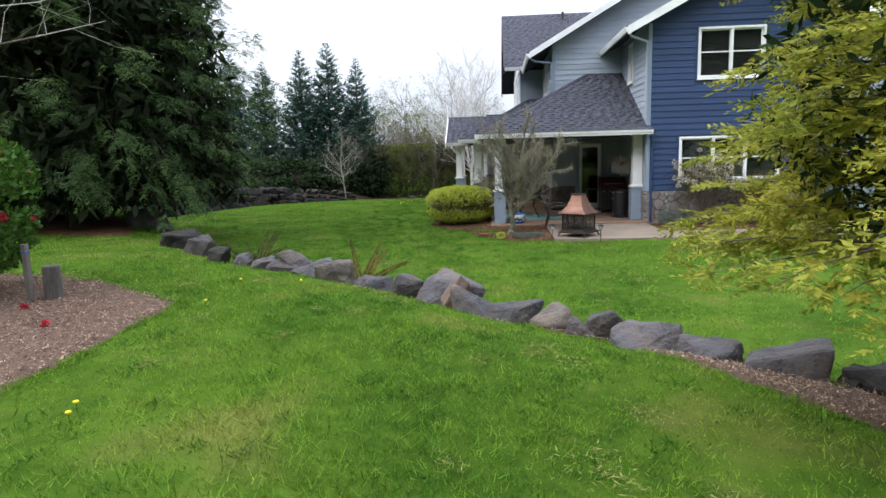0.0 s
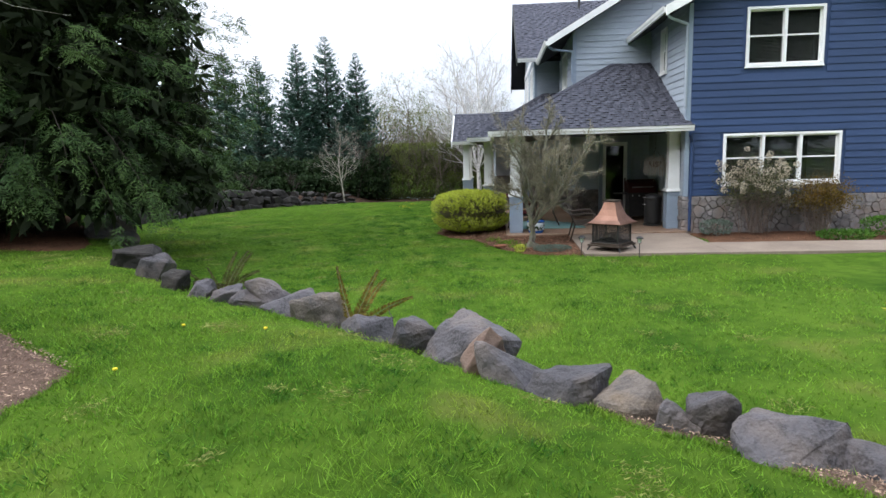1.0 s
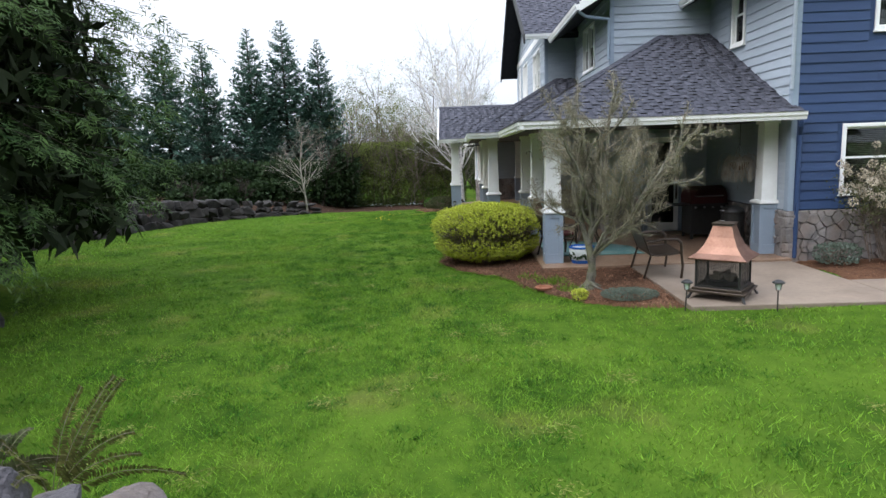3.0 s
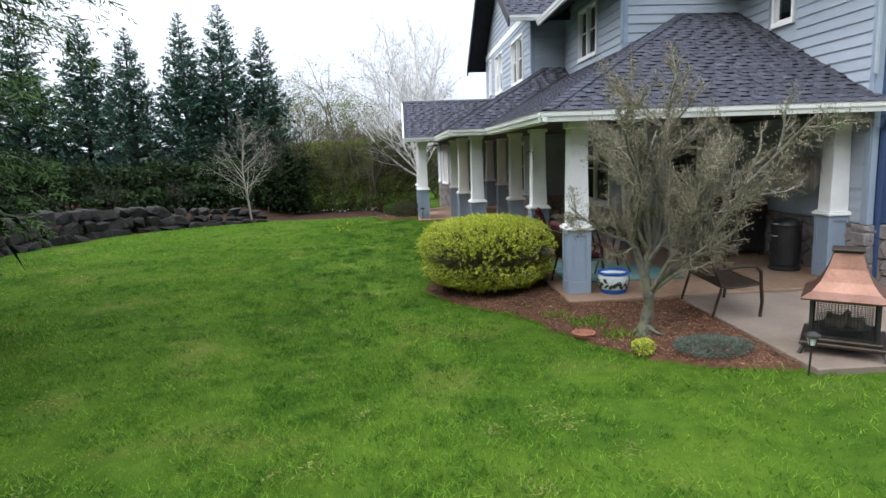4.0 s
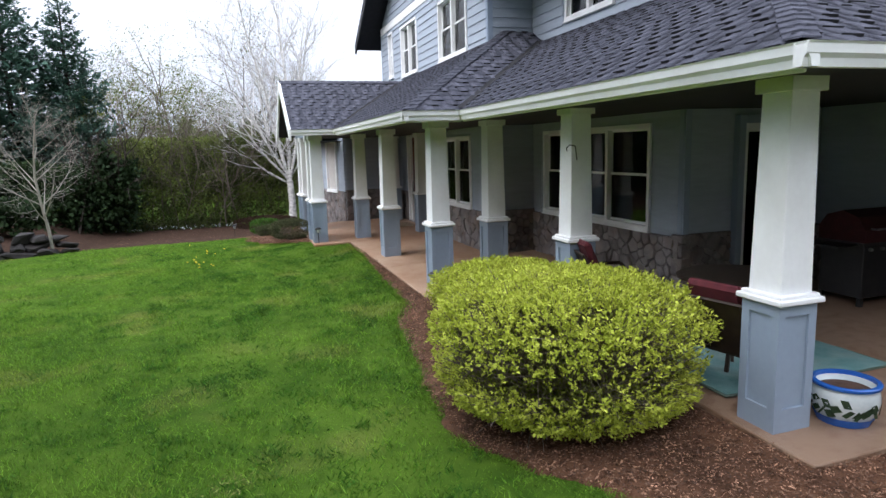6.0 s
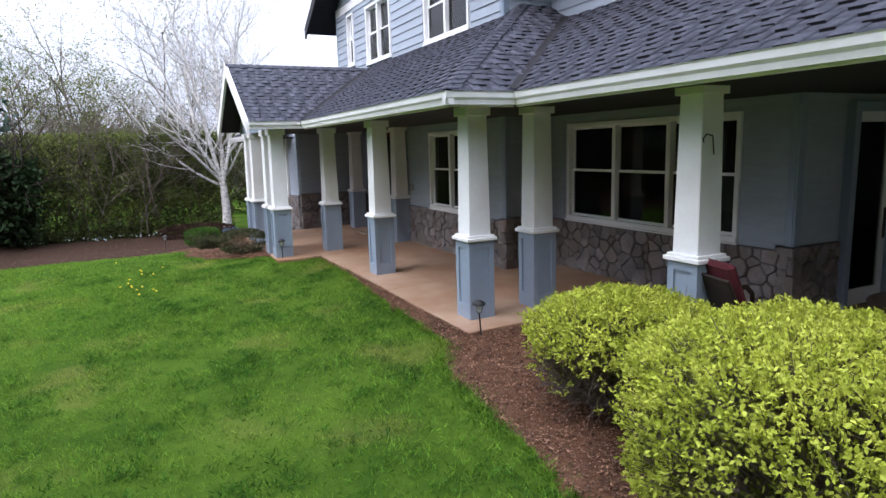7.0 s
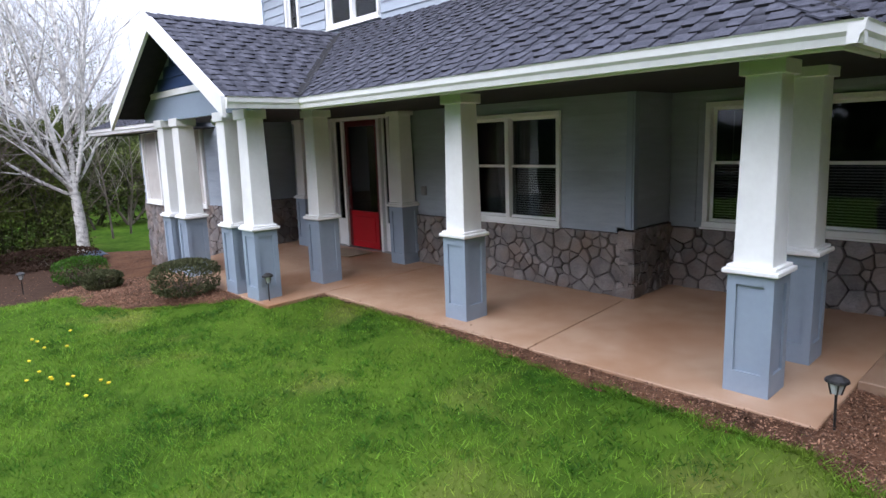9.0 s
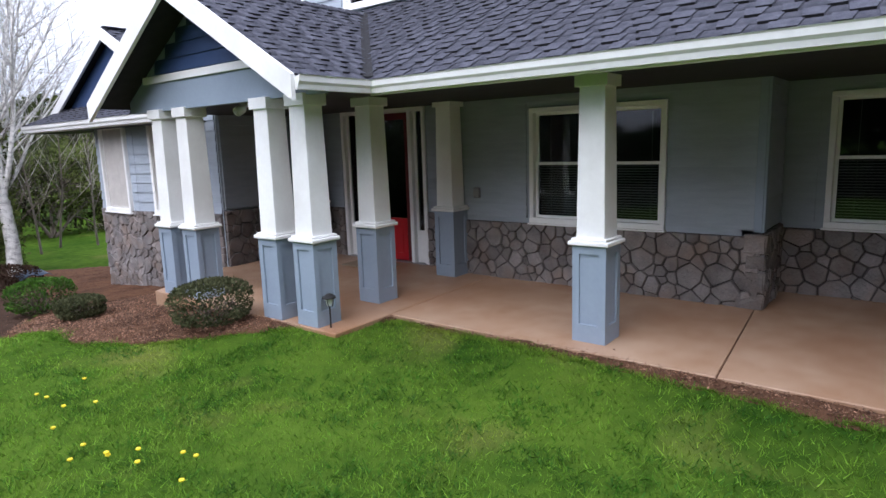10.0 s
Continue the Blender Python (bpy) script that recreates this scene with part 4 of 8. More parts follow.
roof_plane([(ENTRY_X, ENTRY_C), (EVAL_X, ENTRY_C), (W1X, ENTRY_C + 0.2), (W1X, ENTRY_N), (ENTRY_X, ENTRY_N)], lambda x, y: EV + SLE * (ENTRY_N - y), u=(1, 0, 0))
# upper roofs
UP_X, UP_S, UP_N, UP_C = 0.75, 25.05, 34.75, 29.9
roof_plane([(UP_X, UP_S), (6.0, UP_S), (6.0, UP_C), (UP_X, UP_C)], lambda x, y: 5.52 + 0.60 * (y - UP_S), u=(1, 0, 0), thick=0.14)
roof_plane([(UP_X, UP_N), (6.0, UP_N), (6.0, UP_C), (UP_X, UP_C)], lambda x, y: 5.52 + 0.60 * (UP_N - y), u=(1, 0, 0), thick=0.14)
roof_plane([(1.5, 20.9), (6.9, 20.9), (6.9, 28.0), (1.5, 25.05)], lambda x, y: 5.40 + 0.577 * (x - 1.5), u=(0, 1, 0), thick=0.14)
roof_plane([(3.88, 17.3), (6.9, 17.3), (6.9, 22.6), (3.88, 21.5)], lambda x, y: 5.43 + 0.52 * (x - 3.88), u=(0, 1, 0), thick=0.14)
roof_plane([(9.9, 17.3), (6.9, 17.3), (6.9, 25.0), (9.9, 25.0)], lambda x, y: 5.43 + 0.52 * (9.9 - x), u=(0, 1, 0), thick=0.14)
# north wing: a skirt of roof over the bay and a gable set back above it
roof_plane([(-0.85, 33.4), (1.39, 33.4), (1.39, 34.02), (3.2, 34.02), (3.2, 38.9), (-0.85, 38.9)], lambda x, y: 2.72 + 0.42 * (x + 0.85), u=(0, 1, 0))
roof_plane([(6.5, 34.02), (3.2, 34.02), (3.2, 38.9), (6.5, 38.9)], lambda x, y: 2.72 + 0.515 * (6.5 - x), u=(0, 1, 0))
BAY_S, BAY_C, BAY_N = 33.7, 36.45, 39.2
roof_plane([(-0.2, BAY_N), (1.6, BAY_N), (1.6, BAY_C), (-0.2, BAY_C)], lambda x, y: 2.95 + 0.52 * (BAY_N - y), u=(1, 0, 0))
roof_plane([(-0.2, BAY_S), (1.6, BAY_S), (1.6, BAY_C), (-0.2, BAY_C)], lambda x, y: 2.95 + 0.52 * (y - BAY_S), u=(1, 0, 0))


def hip_caps(p0, p1, n0, n1, label):
    """Overlapping cap shingles bent over a hip or ridge; n0, n1: level directions down either side with their fall."""
    p0, p1 = Vector(p0), Vector(p1)
    d = (p1 - p0)
    count = max(1, int(d.length / 0.15))
    line = part("ridge_line", boxed(-0.01, 0.01, -0.01, 0.01, -0.01, 0.0), M_ROOFBASE, house, label)
    line.location = p0
    rng = random.Random(int(abs(p0.x * 100) + abs(p0.y)))
    e = d.normalized()
    for i in range(count):
        a, b = d * (i / count) - e * 0.03, d * ((i + 1) / count)
        wide = 0.14 + rng.uniform(-0.008, 0.008)
        bm = bmesh.new()
        vs = []
        for q, lift in ((a, 0.042), (b, 0.026)):
            for w in (n0, None, n1):
                off = Vector(w).normalized() * wide if w else Vector((0, 0, 0))
                for dz in (0.0, -0.012):
                    vs.append(bm.verts.new(q + off + Vector((0, 0, lift + dz))))
        for f in ((0, 2, 8, 6), (2, 4, 10, 8), (0, 1, 3, 2), (2, 3, 5, 4), (0, 6, 7, 1), (4, 5, 11, 10)):
            bm.faces.new([vs[k] for k in f])
        part("cap_shingle", bm, M_SHINGLE, line)


def valley(p0, p1, label="dark metal roof valley"):
    p0, p1 = Vector(p0), Vector(p1)
    d = p1 - p0
    s = d.cross(Vector((0, 0, 1))).normalized() * 0.055
    bm = bmesh.new()
    vs = [bm.verts.new(p) for p in (p0 - s + Vector((0, 0, 0.045)), p0 + Vector((0, 0, 0.030)), p0 + s + Vector((0, 0, 0.045)), p1 - s + Vector((0, 0, 0.045)), p1 + Vector((0, 0, 0.030)), p1 + s + Vector((0, 0, 0.045)))]
    bm.faces.new((vs[0], vs[1], vs[4], vs[3]))
    bm.faces.new((vs[1], vs[2], vs[5], vs[4]))
    part("valley_flashing", bm, M_ROOFBASE, house, label)


hip_caps((EX, EY, EV), (HIP_X, SY, patio_south(0, SY)), (0, 1, 0), (1, 0, 0), "cap shingles on the patio roof hip")
hip_caps((NX, NYE, EV), (HIP2_X, RY, return_slope(0, RY)), (0, 1, 0), (1, 0, 0), "cap shingles on the porch roof hip")
hip_caps((ENTRY_X, ENTRY_C, ENTRY_TOP), (EVAL_X, ENTRY_C, ENTRY_TOP), (0, 1, -SLE), (0, -1, -SLE), "cap shingles on the entry ridge")
valley((EX, NYE, EV), (W2X, VAL_Y, patio_west(W2X, 0)))
valley((NX, ENTRY_S, EV), (EVAL_X, ENTRY_C, ENTRY_TOP))


def rake_board(p0, p1, depth=0.2, thick=0.045, mat=M_WHITE, label="white rake board"):
    """A sloping trim board whose upper edge runs from p0 to p1."""
    p0, p1 = Vector(p0), Vector(p1)
    d = p1 - p0
    flat = Vector((0, 0, 1)).cross(d).normalized() * thick / 2
    bm = bmesh.new()
    vs = [bm.verts.new(p + s * flat - Vector((0, 0, dz))) for p in (p0, p1) for dz in (0, depth) for s in (-1, 1)]
    for f in ((0, 1, 3, 2), (4, 5, 7, 6), (0, 1, 5, 4), (2, 3, 7, 6), (0, 2, 6, 4), (1, 3, 7, 5)):
        bm.faces.new([vs[i] for i in f])
    return part("rake_board", bm, mat, house, label)


for s in (-1, 1):
    rake_board((ENTRY_X - 0.02, ENTRY_C + s * 2.14, EV + 0.0), (ENTRY_X - 0.02, ENTRY_C, ENTRY_TOP + 0.03), 0.24)
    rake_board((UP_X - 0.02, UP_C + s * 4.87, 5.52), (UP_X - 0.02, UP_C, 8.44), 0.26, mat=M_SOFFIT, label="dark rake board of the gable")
    rake_board((-0.22, BAY_C + s * 2.76, 2.96), (-0.22, BAY_C, 4.40), 0.22)
    rake_board((6.89 + s * 3.05, 17.28, 5.43), (6.89, 17.28, 7.02), 0.22)
rake_board((1.48, 20.88, 5.42), (6.9, 20.88, 8.54), 0.2)

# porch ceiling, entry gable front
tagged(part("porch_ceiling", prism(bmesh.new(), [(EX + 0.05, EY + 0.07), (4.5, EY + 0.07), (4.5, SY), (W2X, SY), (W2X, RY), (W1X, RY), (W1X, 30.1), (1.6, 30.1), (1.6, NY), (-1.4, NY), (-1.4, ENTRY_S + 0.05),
     (NX + 0.05, ENTRY_S + 0.05), (NX + 0.05, NYE + 0.05), (EX + 0.05, NYE + 0.05)], 2.66, 2.72), M_SOFFIT, house), "near-black porch ceiling")
GF = -1.47
bm = bmesh.new()
vs = [bm.verts.new((x, y, z)) for x in (GF, GF + 0.1) for y, z in ((29.08, 2.64), (33.02, 2.64), (33.02, 2.80), (ENTRY_C, 3.92), (29.08, 2.80))]
bm.faces.new(vs[:5])
bm.faces.new(vs[5:])
for i in range(5):
    bm.faces.new((vs[i], vs[(i + 1) % 5], vs[5 + (i + 1) % 5], vs[5 + i]))
gable_front = part("gable_front", bm, M_PANEL, house, "pale blue painted entry gable")
trim("gable_band", (GF - 0.03, GF - 0.002, 29.55, 32.55, 2.99, 3.08), M_WHITE)
siding(gable_front, "x", GF, -1, 29.3, 32.8, 3.09, 3.9, (), PLANK_BLUE, lambda a: EV + SLE * min(a - ENTRY_S, ENTRY_N - a) - 0.1)


# gutters: a stepped profile run along each eave
def gutter(p0, p1, out, top, label="white metal rain gutter"):
    p0, p1, o = Vector((*p0, top)), Vector((*p1, top)), Vector((*out, 0))
    prof = [(0.0, -0.13), (0.055, -0.13), (0.065, -0.085), (0.085, -0.06), (0.09, -0.012), (0.10, 0.0), (0.085, 0.0), (0.075, -0.02), (0.015, -0.02), (0.0, 0.0)]
    bm = bmesh.new()
    a = [bm.verts.new(p0 + o * x + Vector((0, 0, z))) for x, z in prof]
    b = [bm.verts.new(p1 + o * x + Vector((0, 0, z))) for x, z in prof]
    n = len(prof)
    for i in range(n):
        bm.faces.new((a[i], a[(i + 1) % n], b[(i + 1) % n], b[i]))
    bm.faces.new(a)
    bm.faces.new(b)
    return part("gutter", bm, M_WHITE, house, label)


GT = EV - 0.01
gutter((EX - 0.08, EY - 0.02), (4.6, EY - 0.02), (0, -1), GT)
gutter((EX + 0.02, EY - 0.1), (EX + 0.02, NYE - 0.02), (-1, 0), GT)
gutter((NX - 0.07, NYE - 0.02), (EX, NYE - 0.02), (0, -1), GT)
gutter((NX + 0.02, NYE - 0.1), (NX + 0.02, ENTRY_S - 0.02), (-1, 0), GT)
gutter((ENTRY_X, ENTRY_S - 0.02), (NX + 0.02, ENTRY_S - 0.02), (0, -1), GT)
gutter((-0.83, 33.4), (-0.83, 38.9), (-1, 0), 2.71)
gutter((UP_X, UP_S - 0.02), (1.54, UP_S - 0.02), (0, -1), 5.51)
gutter((1.48, 20.9), (1.48, UP_S), (-1, 0), 5.39)
gutter((3.86, 17.3), (3.86, 21.39), (-1, 0), 5.42)
for d in ((EX + 0.02, EX + 0.045, EY, NYE, 2.62, 2.74), (EX, 4.58, EY, EY + 0.025, 2.665, 2.74), (NX + 0.02, NX + 0.045, NYE, ENTRY_S, 2.62, 2.74), (NX, EX, NYE, NYE + 0.025, 2.62, 2.74),
          (-0.83, -0.805, 33.4, 38.9, 2.56, 2.68)):
    trim("fascia", d, M_WHITE)
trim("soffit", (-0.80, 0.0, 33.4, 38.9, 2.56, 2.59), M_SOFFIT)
# downspouts
bm = bmesh.new()
path_rod(bm, [(3.9, 17.42, 5.3), (3.98, 17.5, 5.2), (4.44, BY - 0.06, 5.08), (4.44, BY - 0.06, 3.15)], 0.035)
part("downspout", bm, M_GREY, house, "grey downspout at the corner")
bm = bmesh.new()
path_rod(bm, [(4.53, 17.5, 2.62), (4.53, 17.53, 2.55), (4.62, BY - 0.05, 2.40), (4.62, BY - 0.05, 0.25)], 0.04)
part("downspout", bm, M_BLUE, house, "dark blue downspout at the corner")
bm = bmesh.new()
path_rod(bm, [(1.5, 21.1, 5.26), (1.66, 21.15, 5.16), (2.22, 21.34, 5.12), (2.22, 21.36, 4.25)], 0.035)
part("downspout", bm, M_PANEL, house)


# columns
def column():
    col = new("porch_column")
    col.parent = house
    bm = bmesh.new()
    box(bm, -0.145, 0.145, -0.145, 0.145, 0.0, 0.92)
    part("pedestal", bm, M_PANEL, col, "pale blue panelled pedestal")
    for k in range(4):
        bm = bmesh.new()
        wide = 0.165 if k % 2 else 0.145
        rings = [[bm.verts.new((x, y, z)) for x, z in pts] for y, pts in (
            (-0.145, ((-wide, 0), (wide, 0), (wide, 0.92), (-wide, 0.92))), (-0.165, ((-wide, 0), (wide, 0), (wide, 0.92), (-wide, 0.92))),
            (-0.165, ((-0.098, 0.17), (0.098, 0.17), (0.098, 0.84), (-0.098, 0.84))), (-0.146, ((-0.098, 0.17), (0.098, 0.17), (0.098, 0.84), (-0.098, 0.84))))]
        for p, q in zip(rings, rings[1:]):
            for i in range(4):
                bm.faces.new((p[i], p[(i + 1) % 4], q[(i + 1) % 4], q[i]))
        bmesh.ops.transform(bm, matrix=Matrix.Rotation(k * math.pi / 2, 4, "Z"), verts=bm.verts)
        part("panel_frame", bm, M_PANEL, col)
    bm = boxed(-0.2, 0.2, -0.2, 0.2, 0.92, 0.96, bevel=0.008)
    box(bm, -0.175, 0.175, -0.175, 0.175, 0.96, 0.985, bevel=0.005)
    part("cap", bm, M_WHITE, col)
    bm = bmesh.new()
    lo, hi = 0.140, 0.122
    a = [bm.verts.new((x * lo, y * lo, 0.985)) for x, y in ((-1, -1), (1, -1), (1, 1), (-1, 1))]
    b = [bm.verts.new((x * hi, y * hi, 2.34)) for x, y in ((-1, -1), (1, -1), (1, 1), (-1, 1))]
    for i in range(4):
        bm.faces.new((a[i], a[(i + 1) % 4], b[(i + 1) % 4], b[i]))
    bm.faces.new(a)
    bm.faces.new(b)
    bmesh.ops.bevel(bm, geom=[e for e in bm.edges if abs(e.verts[0].co.z - e.verts[1].co.z) > 0.5], offset=0.006, segments=1, affect="EDGES")
    part("shaft", bm, M_WHITE, col)
    bm = boxed(-0.155, 0.155, -0.155, 0.155, 2.34, 2.46, bevel=0.004)
    part("capital", bm, M_WHITE, col)
    return col


COLUMNS = [(-0.32, 23.58), (0.56, 23.57), (0.545, 21.12), (0.46, 18.18), (4.34, 18.25), (-0.335, 26.67), (-0.33, 29.55), (1.2, 29.56), (1.22, 32.5), (-1.36, 29.46), (-1.38, 30.05), (-1.34, 31.76), (-1.37, 32.32)]
first = column()
tagged(first, "square white column on a pale blue panelled pedestal", group="porch columns")
first.location = (*COLUMNS[0], floor_z(*COLUMNS[0]) - 0.002)
for cx, cy in COLUMNS[1:]:
    copy_thing(first, pose(cx, cy, floor_z(cx, cy) - 0.002))

# entry door with side lights, set back in the wall
DZ = 0.262
bm = bmesh.new()
for d in ((30.26, 32.08, 2.6, 2.70), (30.26, 30.33, DZ, 2.6), (32.01, 32.08, DZ, 2.6), (30.54, 30.61, DZ, 2.6), (31.62, 31.69, DZ, 2.6)):
    box(bm, DX - 0.03, DX + 0.15, d[0], d[1], d[2], d[3], bevel=0.004)
for y0, y1 in ((30.33, 30.54), (31.69, 32.01)):
    box(bm, DX + 0.04, DX + 0.08, y0, y1, DZ, 0.78, bevel=0.004)
    box(bm, DX + 0.04, DX + 0.08, y0, y0 + 0.05, 0.78, 2.6)
    box(bm, DX + 0.04, DX + 0.08, y1 - 0.05, y1, 0.78, 2.6)
part("door_frame", bm, M_WHITE, house, "white entry frame with side lights")
for y0, y1 in ((30.38, 30.49), (31.74, 31.96)):
    part("side_light", boxed(DX + 0.055, DX + 0.061, y0, y1, 0.78, 2.6), M_GLASS, house).visible_shadow = False
door = new("front_door")
door.parent = house
tagged(door, "red front door with one tall dark pane")
bm = bmesh.new()
for y0, y1, z0, z1 in ((30.62, 30.71, DZ + 0.02, 2.59), (31.52, 31.61, DZ + 0.02, 2.59), (30.71, 31.52, 2.49, 2.59)):
    box(bm, DX + 0.01, DX + 0.06, y0, y1, z0, z1, bevel=0.004)
# Stiles and top rail are a darker red than the lower panel.
part("door_leaf", bm, M_DARKDOOR, door, "dark red door stiles")
part("door_rail", boxed(DX + 0.008, DX + 0.058, 30.71, 31.52, DZ + 0.02, 0.96, bevel=0.004), M_RED, door, "bright red lower panel")
part("door_panel", boxed(DX - 0.002, DX + 0.012, 30.80, 31.43, 0.40, 0.86, bevel=0.006), M_RED, door)
part("pane", boxed(DX + 0.03, DX + 0.036, 30.71, 31.52, 0.96, 2.49), M_COATED, door).visible_shadow = False
bm = bmesh.new()
path_rod(bm, [(DX + 0.01, 31.54, 1.0), (DX - 0.03, 31.54, 1.05), (DX - 0.03, 31.54, 1.35), (DX + 0.01, 31.54, 1.4)], 0.012)
part("door_handle", bm, M_STEEL, door, "brushed steel pull handle")
trim("threshold", (DX - 0.07, DX + 0.13, 30.3, 32.04, 0.2, DZ + 0.01), M_STEEL)

# glazed patio door
pd = new("patio_door")
pd.parent = house
tagged(pd, "white-framed full-glass patio door, closed")
bm = bmesh.new()
for x0, x1, z0, z1 in ((3.03, 3.13, 0.29, 2.57), (3.85, 3.95, 0.29, 2.57), (3.13, 3.85, 2.47, 2.57)):
    box(bm, x0, x1, 21.3, 21.44, z0, z1, bevel=0.004)
part("door_frame", bm, M_PANEL, pd)
bm = bmesh.new()
for x0, x1, z0, z1 in ((3.13, 3.23, 0.32, 2.47), (3.75, 3.85, 0.32, 2.47), (3.23, 3.75, 0.32, 0.50), (3.23, 3.75, 2.36, 2.47)):
    box(bm, x0, x1, 21.36, 21.41, z0, z1, bevel=0.004)
part("door_leaf", bm, M_WHITE, pd)
part("pane", boxed(3.23, 3.75, 21.38, 21.386, 0.50, 2.36), M_GLASS, pd).visible_shadow = False
bm = boxed(3.775, 3.815, 21.345, 21.36, 1.05, 1.4, bevel=0.004)
path_rod(bm, [(3.795, 21.35, 1.28), (3.795, 21.31, 1.28), (3.795, 21.30, 1.12)], 0.01)
part("door_handle", bm, M_BRONZE, pd, "dark bronze door handle")

# north wing: bay with its stone base, two windows
BAY = [(-0.08, 33.22), (-0.42, 35.25), (-0.40, 36.75), (1.0, 38.2), (1.39, 38.2), (1.39, 33.22)]
bm = bmesh.new()
prism(bm, BAY, -0.7, 2.75)
bay_wall = part("bay_wall", bm, M_GREY, house, "grey-blue bay with stone base")
bay_frames = []
for (x0, y0), (x1, y1) in zip(BAY[:3], BAY[1:4]):
    al = Vector((x1 - x0, y1 - y0, 0))
    m = Matrix((al.normalized(), Vector((-al.y, al.x, 0)).normalized(), Vector((0, 0, 1)))).transposed().to_4x4()
    m.translation = (x0, y0, 0)
    bay_frames.append((m, al.length))
for (m, ln), spans in zip(bay_frames, ([(0.0, 0.55), (1.65, 2.05)], [(0.0, 0.2), (1.3, 1.5)], [(0.0, 1.95)])):
    for z in np.arange(W_LOW + 0.02, 2.6, LAP):
        for a, b in spans:
            ob = new("plank", PLANK_GREY)
            ob.parent = bay_wall
            ob.matrix_local = m @ Matrix.Translation((a, 0, z)) @ Matrix.Diagonal((b - a, 1, 1, 1))
for (m, ln), a, w in ((bay_frames[0], 0.6, 1.0), (bay_frames[1], 0.25, 1.0)):
    win = window(m @ Matrix.Translation((a, 0.03, 1.06)), w, 1.55, 1, "", "white-framed bay window")
    for pane in win.children:
        if pane.name.startswith("pane"):
            pane.data.materials[0] = M_COATED
    # Pale sheet behind the glass imitates the bright reflection on these panes.
    part("drawn_curtain", boxed(0.03, w - 0.03, -0.029, -0.026, 0.03, 1.5), M_CURTAIN, win)
bm = bmesh.new()
vs = [bm.verts.new((x, y, z)) for x in (-0.05, 0.08) for y, z in ((BAY_S + 0.3, 2.9), (BAY_N - 0.3, 2.9), (BAY_C, 4.24))]
bm.faces.new(vs[:3])
bm.faces.new(vs[3:])
for i in range(3):
    bm.faces.new((vs[i], vs[(i + 1) % 3], vs[3 + (i + 1) % 3], vs[3 + i]))
part("gable_wall", bm, M_BLUE, house, "shaded dark blue gable over the bay")
# ---------------------------------------------------------------- boulders
def boulder_mesh(seed, rough=0.05, points=13, fine=True):
    """An angular stone about 1 m across, blocky, with broken flat faces."""
    rng = random.Random(seed)
    bm = bmesh.new()
    for i in range(points):
        v = Vector((rng.gauss(0, 1), rng.gauss(0, 1), rng.gauss(0, 1))).normalized()
        v = Vector([math.copysign(abs(c) ** 0.62, c) for c in v]) * rng.uniform(0.85, 1.1)
        bm.verts.new(v * 0.5)
    bmesh.ops.convex_hull(bm, input=bm.verts)
    bmesh.ops.delete(bm, geom=[v for v in bm.verts if not v.link_faces], context="VERTS")
    bmesh.ops.dissolve_limit(bm, angle_limit=0.3, verts=bm.verts, edges=bm.edges)
    bmesh.ops.bevel(bm, geom=list(bm.edges), offset=0.03, segments=1, affect="EDGES", profile=0.5)
    for longest in (0.16, 0.1, 0.075) if fine else (0.2,):
        bmesh.ops.triangulate(bm, faces=bm.faces)
        bmesh.ops.subdivide_edges(bm, edges=[e for e in bm.edges if e.calc_length() > longest], cuts=1)
    bmesh.ops.triangulate(bm, faces=bm.faces)
    off = Vector((seed * 3.7, seed * 1.3, seed * 2.1))
    for v in bm.verts:
        v.co += v.co.normalized() * (noise.noise(v.co * 3.0 + off) * rough + noise.noise(v.co * 8.0 + off) * rough * 0.5 + noise.noise(v.co * 17.0 + off) * rough * 0.22)
    me = bpy.data.meshes.new("boulder")
    bmesh.ops.recalc_face_normals(bm, faces=bm.faces)
    bm.to_mesh(me)
    bm.free()
    return me


